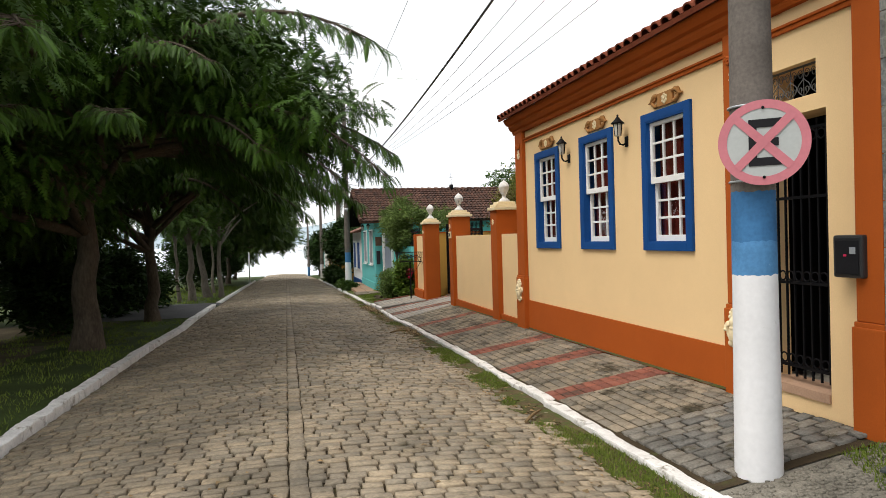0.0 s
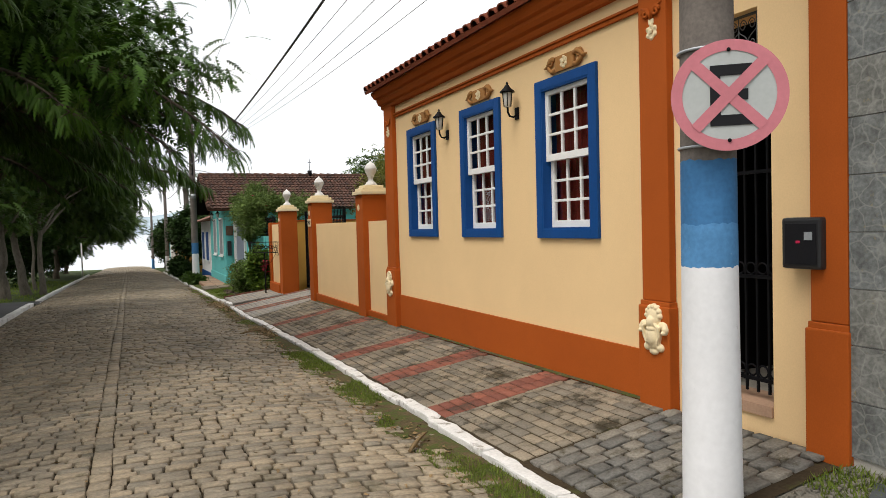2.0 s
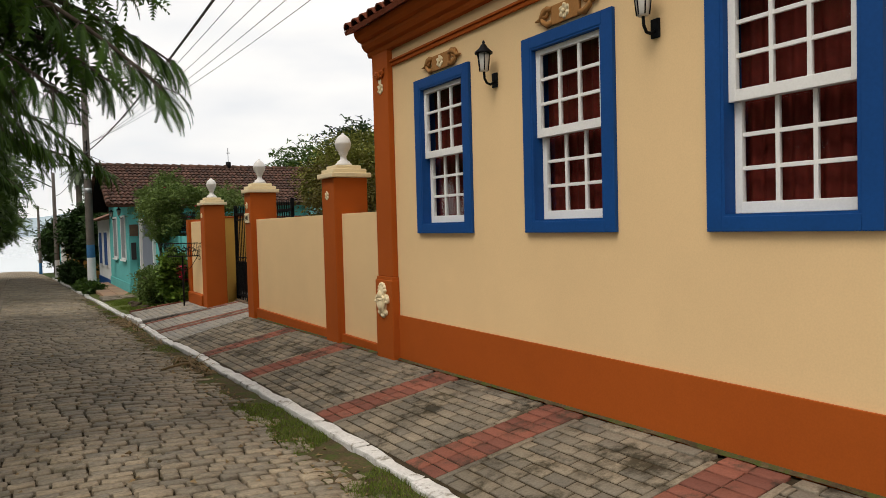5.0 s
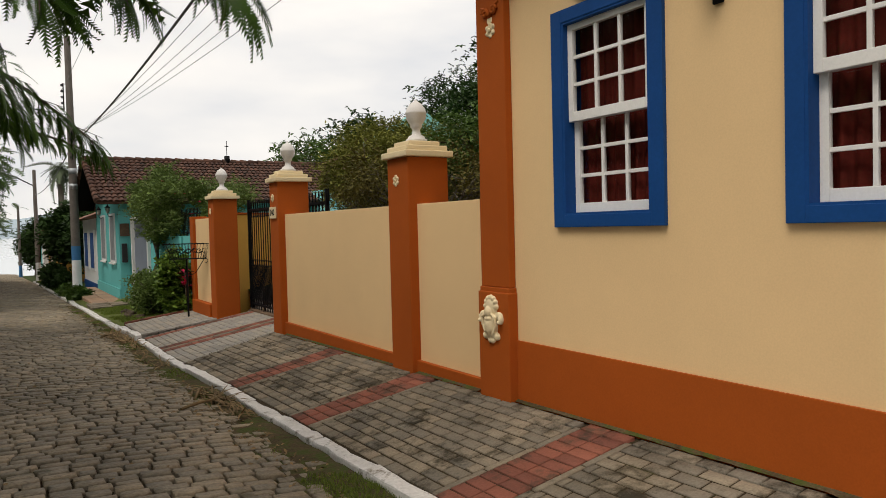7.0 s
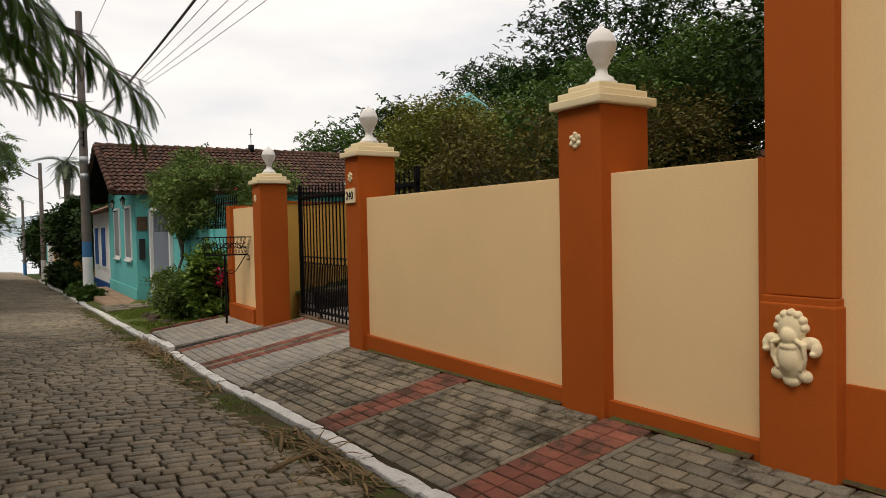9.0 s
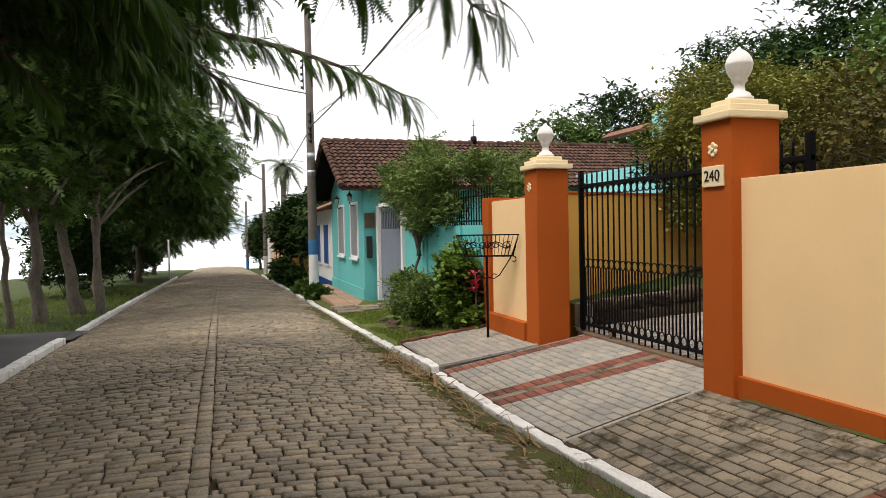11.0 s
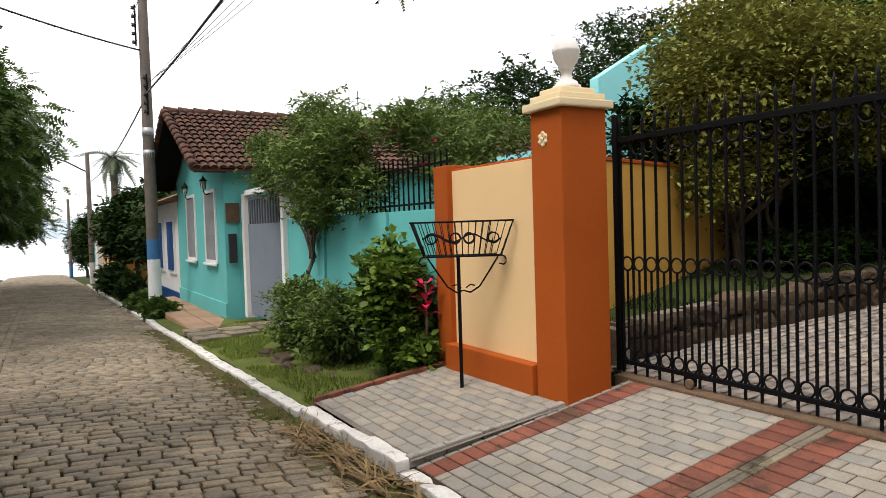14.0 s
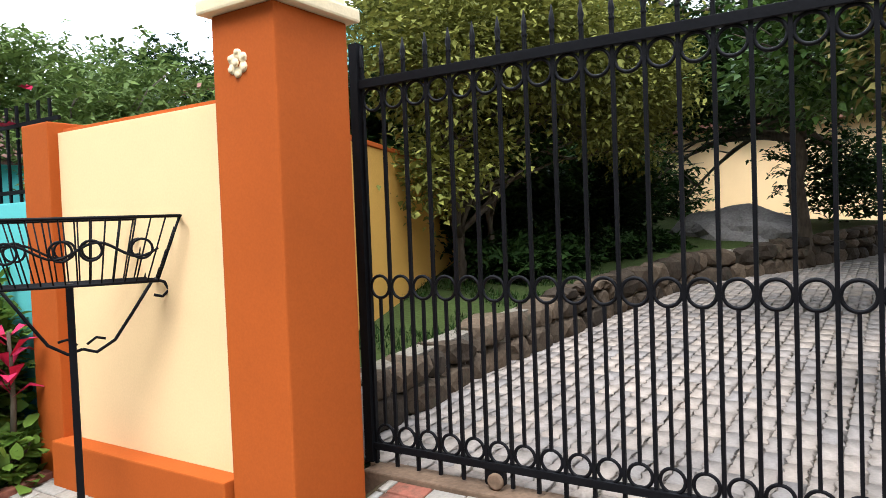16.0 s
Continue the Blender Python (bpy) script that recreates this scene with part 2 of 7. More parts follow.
    "ornament": material("brown_stucco_relief", (0.36, 0.17, 0.055), 0.8, 0.1, 70, 5, 0.2),
    "bulb": material("frosted_lantern_glass", (0.55, 0.52, 0.46), 0.35, 0.05, 40, 4, 0.0),
    "slate": material("slate_slab", (0.06, 0.066, 0.064), 0.7, 0.2, 40, 4, 0.3),
    "tube": material("dark_red_pleat", (0.05, 0.016, 0.014), 0.7, 0.2, 30, 3, 0.1),
}
L = {
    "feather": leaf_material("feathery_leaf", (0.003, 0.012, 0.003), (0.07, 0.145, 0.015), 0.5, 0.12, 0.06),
    "mid": leaf_material("broad_leaf", (0.008, 0.026, 0.006), (0.10, 0.17, 0.032)),
    "olive": leaf_material("olive_leaf", (0.006, 0.012, 0.003), (0.27, 0.275, 0.06), 0.6, 0.08, 0.2),
    "russet": leaf_material("russet_leaf", (0.006, 0.009, 0.003), (0.16, 0.135, 0.035), 0.6, 0.08, 0.2),
    # deep: dark green, darkened further so canopy shade sits in the colour
    "deep": leaf_material("deep_green_shade_leaf", (0.003, 0.010, 0.003), (0.036, 0.07, 0.016), 0.6, 0.06, 0.1),
    "bright": leaf_material("bright_shrub_leaf", (0.014, 0.045, 0.006), (0.20, 0.31, 0.05)),
    "sage": leaf_material("grey_green_leaf", (0.016, 0.036, 0.010), (0.17, 0.24, 0.06), 0.6, 0.12, 0.25),
    "grass": leaf_material("grass_blade", (0.06, 0.10, 0.012), (0.19, 0.24, 0.04), 0.7),
    "palm": leaf_material("palm_leaf", (0.05, 0.075, 0.04), (0.14, 0.17, 0.1)),
}
def slate_tile():
    """A grey slate-look tile: cracked plates with pale veins and ochre blotches."""
    m = M["tile"]
    n, l = m.node_tree.nodes, m.node_tree.links
    p = n["Principled BSDF"]
    old = p.inputs["Base Color"].links[0].from_socket
    geo, warp, v = n.new("ShaderNodeNewGeometry"), n.new("ShaderNodeTexNoise"), n.new("ShaderNodeTexVoronoi")
    warp.inputs["Scale"].default_value = 9
    mixv = n.new("ShaderNodeMixRGB")
    mixv.inputs[0].default_value = 0.06
    l.new(geo.outputs["Position"], warp.inputs["Vector"])
    l.new(geo.outputs["Position"], mixv.inputs[1]), l.new(warp.outputs["Color"], mixv.inputs[2])
    v.feature = "DISTANCE_TO_EDGE"
    v.inputs["Scale"].default_value = 9
    l.new(mixv.outputs["Color"], v.inputs["Vector"])
    k = n.new("ShaderNodeValToRGB")
    k.color_ramp.elements[0].position, k.color_ramp.elements[1].position = 0.015, 0.05
    k.color_ramp.elements[0].color, k.color_ramp.elements[1].color = (1, 1, 1, 1), (0, 0, 0, 1)
    x = n.new("ShaderNodeMixRGB")
    x.inputs[2].default_value = (0.36, 0.36, 0.32, 1)
    half = n.new("ShaderNodeMath")
    half.operation = "MULTIPLY"
    half.inputs[1].default_value = 0.28
    l.new(v.outputs["Distance"], k.inputs["Fac"]), l.new(k.outputs["Color"], half.inputs[0]), l.new(half.outputs[0], x.inputs[0])
    l.new(old, x.inputs[1]), l.new(x.outputs["Color"], p.inputs["Base Color"])


slate_tile()
glass = bpy.data.materials.new("window_glass")
glass.use_nodes = True
_n, _l = glass.node_tree.nodes, glass.node_tree.links
_n.remove(_n["Principled BSDF"])
_t, _g, _m, _f = _n.new("ShaderNodeBsdfTransparent"), _n.new("ShaderNodeBsdfGlossy"), _n.new("ShaderNodeMixShader"), _n.new("ShaderNodeFresnel")
_g.inputs["Roughness"].default_value = 0.02
_f.inputs["IOR"].default_value = 1.5
_l.new(_f.outputs[0], _m.inputs[0]), _l.new(_t.outputs[0], _m.inputs[1]), _l.new(_g.outputs[0], _m.inputs[2])
_l.new(_m.outputs[0], _n["Material Output"].inputs["Surface"])
M["glass"] = glass
water = bpy.data.materials.new("calm_lagoon_water")
water.use_nodes = True
_n, _l = water.node_tree.nodes, water.node_tree.links
_p = _n["Principled BSDF"]
_p.inputs["Base Color"].default_value, _p.inputs["Roughness"].default_value = (0.55, 0.60, 0.62, 1), 0.15
_x, _u = _n.new("ShaderNodeTexNoise"), _n.new("ShaderNodeBump")
_x.inputs["Scale"].default_value = 1.5
_u.inputs["Strength"].default_value, _u.inputs["Distance"].default_value = 0.12, 0.05
_l.new(_n.new("ShaderNodeNewGeometry").outputs["Position"], _x.inputs["Vector"])
_l.new(_x.outputs["Fac"], _u.inputs["Height"]), _l.new(_u.outputs["Normal"], _p.inputs["Normal"])
M["water"] = water


# ---- mesh helpers ----
def mesh_of(bm, name, mat):
    me = bpy.data.meshes.new(name)
    bm.to_mesh(me)
    bm.free()
    me.materials.append(mat)
    return me


def part(name, bm, mat, parent=None, label=""):
    ob = new(name, mesh_of(bm, name, mat))
    if parent:
        ob.parent = parent
    if label:
        ob["label"] = label
    return ob


def piece(name, me, m, parent):
    ob = new(name, me)
    ob.parent = parent
    ob.matrix_basis = m
    return ob


def thing(name, at, label, category, group="", kind=""):
    """An empty at the base of a thing; its parts are built in its own metres."""
    ob = new(name)
    ob.empty_display_size = 0.1
    ob.matrix_basis = at if isinstance(at, Matrix) else Matrix.Translation(at)
    return tagged(ob, label, category, group, kind)


def solid(name, bm, mat, label, category="", group="", kind="", at=(0, 0, 0)):
    ob = part(name, bm, mat)
    ob.matrix_basis = at if isinstance(at, Matrix) else Matrix.Translation(at)
    return tagged(ob, label, category, group, kind)


def box(bm, x0, x1, y0, y1, z0, z1, bevel=0.0, m=None):
    made = bmesh.ops.create_cube(bm, size=1, matrix=Matrix.Translation(((x0 + x1) / 2, (y0 + y1) / 2, (z0 + z1) / 2)) @ Matrix.Diagonal((x1 - x0, y1 - y0, z1 - z0, 1)))
    vs = made["verts"]
    if bevel:
        es = list({e for v in vs for e in v.link_edges})
        r = bmesh.ops.bevel(bm, geom=es, offset=bevel, segments=2, profile=0.6, affect="EDGES")
        vs = list({v for f in r["faces"] for v in f.verts} | {v for v in vs if v.is_valid})
    if m is not None:
        bmesh.ops.transform(bm, matrix=m, verts=vs)
    return bm


def B(*a, **k):
    return box(bmesh.new(), *a, **k)


def tube(bm, pts, radii, sides=8, close=False):
    """A round bar or limb through pts."""
    pts = [Vector(p) for p in pts]
    if not isinstance(radii, (list, tuple)):
        radii = [radii] * len(pts)
    rings, up = [], None
    n = len(pts)
    for i, p in enumerate(pts):
        d = (pts[(i + 1) % n] - pts[i - 1]) if close else (pts[min(i + 1, n - 1)] - pts[max(i - 1, 0)])
        d = d.normalized()
        if up is None:
            up = d.orthogonal().normalized()
        up = (up - d * up.dot(d)).normalized()
        side = d.cross(up)
        rings.append([bm.verts.new(p + (up * math.cos(2 * math.pi * k / sides) + side * math.sin(2 * math.pi * k / sides)) * radii[i]) for k in range(sides)])
    pairs = list(zip(rings, rings[1:])) + ([(rings[-1], rings[0])] if close else [])
    for a, b in pairs:
        for k in range(sides):
            f = bm.faces.new((a[k], a[(k + 1) % sides], b[(k + 1) % sides], b[k]))
            f.smooth = True
    if not close:
        bm.faces.new(rings[0][::-1])
        bm.faces.new(rings[-1])
    return bm


def lathe(bm, profile, sides=20, at=(0, 0, 0), square=False):
    """A turned shape from (radius, height) rows; square: a four-sided stack of mouldings."""
    if square:
        sides = 4
    rings = []
    for r, z in profile:
        ring = []
        for k in range(sides):
            a = 2 * math.pi * (k + (0.5 if square else 0)) / sides
            s = r * (math.sqrt(2) if square else 1)
            ring.append(bm.verts.new((at[0] + s * math.cos(a), at[1] + s * math.sin(a), at[2] + z)))
        rings.append(ring)
    for a, b in zip(rings, rings[1:]):
        for k in range(sides):
            f = bm.faces.new((a[k], a[(k + 1) % sides], b[(k + 1) % sides], b[k]))
            f.smooth = not square
    bm.faces.new(rings[0][::-1])
    bm.faces.new(rings[-1])
    return bm


def prism(bm, outline, x0, x1):
    """A plate: an outline of (y, z) pushed from x0 to x1."""
    a = [bm.verts.new((x0, y, z)) for y, z in outline]
    b = [bm.verts.new((x1, y, z)) for y, z in outline]
    n = len(a)
    bm.faces.new(a), bm.faces.new(b[::-1])
    for i in range(n):
        bm.faces.new((a[i], b[i], b[(i + 1) % n], a[(i + 1) % n]))
    bmesh.ops.recalc_face_normals(bm, faces=bm.faces[:])
    return bm


def wall_slab(bm, x0, x1, y0, y1, z0, z1, holes):
    """A wall between x0 and x1 with holes (y0, y1, z0, z1) cut right through."""
    ys = sorted({y0, y1, *[h[0] for h in holes], *[h[1] for h in holes]})
    zs = sorted({z0, z1, *[h[2] for h in holes], *[h[3] for h in holes]})
    full = {}
    for i in range(len(ys) - 1):
        for j in range(len(zs) - 1):
            cy, cz = (ys[i] + ys[i + 1]) / 2, (zs[j] + zs[j + 1]) / 2
            full[i, j] = not any(h[0] < cy < h[1] and h[2] < cz < h[3] for h in holes)
    v = {}

    def V(x, i, j):
        if (x, i, j) not in v:
            v[x, i, j] = bm.verts.new((x, ys[i], zs[j]))
        return v[x, i, j]
    for (i, j), on in full.items():
        if not on:
            continue
        bm.faces.new((V(x0, i, j), V(x0, i, j + 1), V(x0, i + 1, j + 1), V(x0, i + 1, j)))
        bm.faces.new((V(x1, i, j), V(x1, i + 1, j), V(x1, i + 1, j + 1), V(x1, i, j + 1)))
        for di, dj, a, b in ((-1, 0, (i, j), (i, j + 1)), (1, 0, (i + 1, j), (i + 1, j + 1)), (0, -1, (i, j), (i + 1, j)), (0, 1, (i, j + 1), (i + 1, j + 1))):
            if not full.get((i + di, j + dj)):
                bm.faces.new((V(x0, *a), V(x0, *b), V(x1, *b), V(x1, *a)))
    bmesh.ops.recalc_face_normals(bm, faces=bm.faces[:])
    return bm


def fast_mesh(name, verts, faces, mat, smooth=False):
    """A mesh from arrays: verts (n, 3), faces (m, 3 or 4)."""
    verts, faces = np.asarray(verts, dtype=np.float32), np.asarray(faces, dtype=np.int32)
    me = bpy.data.meshes.new(name)
    me.vertices.add(len(verts))
    me.vertices.foreach_set("co", verts.ravel())
    k = faces.shape[1]
    me.loops.add(faces.size)
    me.loops.foreach_set("vertex_index", faces.ravel())
    me.polygons.add(len(faces))
    me.polygons.foreach_set("loop_start", np.arange(0, faces.size, k, dtype=np.int32))
    me.update(calc_edges=True)
    me.validate()
    if smooth:
        me.polygons.foreach_set("use_smooth", np.ones(len(faces), dtype=bool))
    me.materials.append(mat)
    return me


# ---- the lie of the land ----
KERB_Y = np.array([-60.0, 0, 4, 8, 12.5, 15, 18.7, 21, 26, 30, 35, 60, 90, 110])
KERB_Z = np.array([0.6, -0.17, -0.24, -0.28, -0.36, -0.42, -0.56, -0.57, -0.67, -0.78, -0.91, -1.6, -2.6, -3.1])
XR, XL = 2.66, -2.55


def kerb_z(y):
    return float(np.interp(y, KERB_Y, KERB_Z))


def road_z(x, y):
    """The road, crowned along its middle."""
    u = np.clip((x - 0.05) / 2.6, -1.2, 1.2)
    return np.interp(y, KERB_Y, KERB_Z) + 0.05 - 0.14 * u * u


def walk_z(x, y):
    """The pavement beside the house, which falls to the kerb."""
    at_wall = np.maximum(-0.03 - 0.0145 * (y - 5), -0.215)
    k = np.interp(y, KERB_Y, KERB_Z)
    u = np.clip((x - XR - 0.1) / (4.1 - XR - 0.1), 0, 1)
    return k + (at_wall - k) * u - 0.05 * np.clip(x - 4.1, 0, 2)


def ground_z(x, y):
    k = np.interp(y, KERB_Y, KERB_Z)
    z = k - 0.16
    if x < XL - 0.1:
        z = k - 0.03 - 0.03 * max(0, -x - 6)
        if x < -22:
            z = min(z, -2.0 - 0.1 * (-22 - x))
    if x > XR + 0.3:
        z = min(k - 0.12, -0.3) + max(0, x - 14) * 0.16
    if y > 92:
        z = min(z, -2.9 - 0.06 * (y - 92))
    return max(z, -6)


rng = np.random.default_rng(7)


def build_ground():
    xs = sorted({*np.linspace(-22, 14, 37), -2.64, -2.7, 2.9, 3.0, -5000, -1500, -400, -120, -60, -40, -30, 20, 30, 45, 70, 120, 400, 1500, 5000})
    ys = sorted({*np.linspace(-20, 100, 61), 92, 94, -5000, -600, -100, -50, 110, 130, 180, 400, 1200, 5000})
    verts = [(x, y, ground_z(x, y)) for y in ys for x in xs]
    n = len(xs)
    faces = [(j * n + i, j * n + i + 1, (j + 1) * n + i + 1, (j + 1) * n + i) for j in range(len(ys) - 1) for i in range(n - 1)]
    tagged(new("ground", fast_mesh("ground", verts, faces, M["lawn"])), "shaded lawn and earth under the street trees", "ground", kind="structure")
    bm = bmesh.new()
    q = 4900
    for f in ([(-q, 60), (q, 60), (q, q), (-q, q)], [(-q, -q), (-18, -q), (-18, 60), (-q, 60)]):
        bm.faces.new([bm.verts.new((x, y, -3.2)) for x, y in f])
    solid("water", bm, M["water"], "pale calm lagoon reflecting an overcast sky", "water", kind="structure")


build_ground()


def build_road():
    ys = np.concatenate([np.arange(-14, 40, 0.5), np.arange(40, 100, 2.0)])
    xs = np.linspace(XL, XR, 15)
    verts = [(x, y, float(road_z(x, y)) - 0.018) for y in ys for x in xs]
    n = len(xs)
    faces = [(j * n + i, j * n + i + 1, (j + 1) * n + i + 1, (j + 1) * n + i) for j in range(len(ys) - 1) for i in range(n - 1)]
    return tagged(new("road", fast_mesh("road", verts, faces, M["joint"])), "cobbled street of worn granite setts with earth joints", "road", kind="structure")


road = build_road()


def stone_template():
    """A sett with a nearly flat, worn top: ring below, shoulder, ring above, centre."""
    low = [(-1, -1), (0, -1.02), (1, -1), (1.01, 0), (1, 1), (0, 1.02), (-1, 1), (-1.01, 0)]
    v = [(x, y, -1.0) for x, y in low] + [(x * 0.99, y * 0.98, 0.45) for x, y in low] + [(x * 0.93, y * 0.90, 0.93) for x, y in low] + [(0, 0, 1.0)]
    f = []
    for a in (0, 8):
        f += [(a + k, a + (k + 1) % 8, a + 8 + (k + 1) % 8, a + 8 + k) for k in range(8)]
    f += [(16 + k, 16 + (k + 1) % 8, 24, 24) for k in range(8)]
    return np.array(v), f


def quads_to_tris(f):
    t = []
    for q in f:
        t.append((q[0], q[1], q[2]))
        if q[2] != q[3]:
            t.append((q[0], q[2], q[3]))
    return np.array(t)


def build_setts():
    """Rows of setts on both sides of a line of single stones laid along the middle."""
    base, f = stone_template()
    tri = quads_to_tris(f)
    rows = []

    def course(x0, x1, y, h):
        x = x0 - 0.12 * rng.random()
        while x < x1 - 0.03:
            w = 0.12 + 0.12 * rng.random()
            if x1 - x - w < 0.08:
                w = x1 - x
            a, b = max(x, x0), min(x + w, x1)
            if x0 > 0 and a == x0 or x0 < 0 and b == x1:
                a, b = (a + 0.02 * (rng.random() - 0.7), b) if x0 > 0 else (a, b + 0.02 * (rng.random() - 0.3))
            if b - a > 0.05:
                rows.append(((a + b) / 2, y + h / 2 + 0.018 * math.sin((a + b) * 1.05 + y), (b - a) / 2 - 0.009, h / 2 - 0.009))
            x += w
    for x0, x1 in ((XL + 0.02, -0.03), (0.11, XR - 0.02)):
        y = -4.0
        while y < 98:
            h = 0.10 + 0.035 * rng.random() + (0.2 if y > 60 else 0.05 if y > 34 else 0)
            course(x0, x1, y, h)
            y += h
    y = -4.0
    while y < 98:
        h = 0.15 + 0.1 * rng.random()
        rows.append((0.04 + 0.012 * (rng.random() - 0.5), y + h / 2, 0.064, h / 2 - 0.009))
        y += h
    rows = np.array(rows)
    n = len(rows)
    tilt = rng.normal(0, 0.03, n)
    lift = rng.normal(0, 0.0045, n)
    jig = rng.normal(0, 0.035, (n, 8, 2))
    far = rows[:, 1] > 24
    keep = np.concatenate([np.arange(8), np.arange(16, 25)])
    slim = quads_to_tris([(k, (k + 1) % 8, 8 + (k + 1) % 8, 8 + k) for k in range(8)] + [(8 + k, 8 + (k + 1) % 8, 16, 16) for k in range(8)])
    singles = np.where((rows[:, 0] > 0.0) & (rows[:, 0] < 2.4) & (rows[:, 1] > 18.0) & (rows[:, 1] < 21.6))[0][:300]
    chosen = set(singles.tolist())
    all_v, all_f = [], []
    k = 0
    for i, (cx, cy, a, b) in enumerate(rows):
        v = base.copy()
        for s in (0, 8, 16):
            v[s:s + 8, :2] += jig[i] * (0.8 if s else 1)
        c, s_ = math.cos(tilt[i]), math.sin(tilt[i])
        px, py = v[:, 0] * a, v[:, 1] * b
        w = np.stack([cx + px * c - py * s_, cy + px * s_ + py * c, np.zeros(len(v))], 1)
        w[:, 2] = road_z(w[:, 0], w[:, 1]) + v[:, 2] * 0.018 + lift[i]
        if i in chosen:
            o = w.mean(0)
            ob = new("sett", fast_mesh("sett", w - o, tri, M["cobble"], True))
            ob.parent = road
            ob.location = o
        else:
            if far[i]:
                w = w[keep]
            all_v.append(w)
            all_f.append((slim if far[i] else tri) + k)
            k += len(w)
    ob = new("setts", fast_mesh("setts", np.concatenate(all_v), np.concatenate(all_f), M["cobble"], True))
    ob.parent = road
    ob["kind"] = "stuff"


# ---- kerbs and pavement ----
def kerb_run(name, x0, x1, y0, y1, step, label, dz=0.0, lean=0.0):
    t = thing(name, (0, 0, 0), label, "kerb", kind="structure")
    y = y0
    while y < y1 - 0.05:
        w = min(step * random.uniform(0.8, 1.2), y1 - y)
        za, zb = kerb_z(y) + dz, kerb_z(y + w) + dz
        j, u = random.uniform(-0.015, 0.015), random.uniform(-0.012, 0.012)
        bm = bmesh.new()
        box(bm, x0 + j, x1 + j, y + 0.006, y + w - 0.006, -0.3, 0.0, 0.018)
        bmesh.ops.subdivide_edges(bm, edges=[e for e in bm.edges if e.calc_length() > 0.3], cuts=6, use_grid_fill=True)
        for v in bm.verts:
            f = (v.co.y - y) / w
            v.co.z += za + (zb - za) * f + u + 0.015 * noise.noise(v.co * 11)
            v.co.x += 0.018 * noise.noise(v.co * 8)
        part("kerb_stone", bm, M["kerb"], t)
        y += w
    return t


kerb_run("kerb_east", XR, XR + 0.13, -8, 20.92, 0.9, "whitewashed stone kerb, worn and mossy along the pavement")
kerb_run("kerb_corner", XR - 0.01, XR + 0.13, 20.93, 22.9, 0.95, "whitewashed kerb stones round the raised pavement corner", 0.05)
kerb_run("kerb_east_far", XR - 0.05, XR + 0.09, 22.95, 60, 1.0, "broken whitewashed kerb stones along the grass verge")
kerb_run("kerb_west", XL - 0.16, XL, -8, 27.0, 0.7, "rough whitewashed kerb stones beside the lawn", 0.02)
kerb_run("kerb_west_far", XL - 0.14, XL, 28.6, 62, 1.0, "whitewashed kerb stones beside the shaded lawn", 0.02)

pavement = new("pavement")
tagged(pavement, "grey concrete paver pavement with red cross bands, stained", "pavement", kind="structure")


def sheet(name, x0, x1, y0, y1, zfun, mat, dz=0.0, nx=6, ny=24, parent=None):
    xs, ys = np.linspace(x0, x1, nx), np.linspace(y0, y1, ny)
    verts = [(x, y, float(zfun(x, y)) + dz) for y in ys for x in xs]
    faces = [(j * nx + i, j * nx + i + 1, (j + 1) * nx + i + 1, (j + 1) * nx + i) for j in range(ny - 1) for i in range(nx - 1)]
    ob = new(name, fast_mesh(name, verts, faces, mat))
    if parent:
        ob.parent = parent
    return ob


sheet("bedding", XR + 0.1, 4.25, 4.2, 17.7, walk_z, M["joint"], -0.009, parent=pavement)
def ramp_z(x, y):
    """The driveway crossing: one even slope from the kerb to the gate sill."""
    k = np.interp(y, KERB_Y, KERB_Z)
    return k + (-0.245 - k) * np.clip((x - XR - 0.1) / 2.0, 0, 1)


sheet("drive_bedding", XR + 0.1, 5.0, 17.65, 20.95, ramp_z, M["joint"], -0.009, 24, 24, parent=pavement)


def stand_z(x, y):
    return -0.525 + 0.175 * (x - XR) / 1.4 + 0.0 * y


sheet("stand_bedding", XR + 0.1, 4.25, 20.9, 22.86, stand_z, M["drivejoint"], -0.009, parent=pavement)


def tile_mesh(name, w, h, t, mat, bevel=0.006):
    v, f = [], []
    for s, z in ((1.0, -t), (1.0, -bevel), (0.0, 0.0)):
        a, b = (w / 2, h / 2) if s else (w / 2 - bevel, h / 2 - bevel)
        v += [(-a, -b, z), (a, -b, z), (a, b, z), (-a, b, z)]
    for r in (0, 4):
        f += [(r + k, r + (k + 1) % 4, r + 4 + (k + 1) % 4, r + 4 + k) for k in range(4)]
    f.append((8, 9, 10, 11))
    return fast_mesh(name, v, f, mat)


SW = [7.08, 8.75, 10.5, 13.0, 15.1]
DRIVE = [19.0, 19.32, 20.66]
GREY = tile_mesh("paver", 0.095, 0.194, 0.05, M["paver"], 0.004)
GREY_DRIVE = tile_mesh("paver", 0.1, 0.2, 0.05, M["drivegrey"], 0.003)
RED = tile_mesh("paver", 0.098, 0.198, 0.05, M["redpaver"], 0.003)


def slope_at(zf, x, y):
    z = float(zf(x, y))
    dx, dy = (float(zf(x + 0.05, y)) - z) / 0.05, (float(zf(x, y + 0.05)) - z) / 0.05
    n = Vector((-dx, -dy, 1)).normalized()
    return Vector((0, 0, 1)).rotation_difference(n).to_matrix().to_4x4(), z


def lay(me, x, y, zf, parent, dz=0.0, turn=0.0):
    r, z = slope_at(zf, x, y)
    piece("paver", me, Matrix.Translation((x, y, z + dz + random.uniform(-0.002, 0.002))) @ r @ Matrix.Rotation(turn + random.uniform(-0.02, 0.02), 4, "Z"), parent)


STRIP_X = tile_mesh("paver", 0.40, 0.05, 0.05, M["paver"], 0.004)


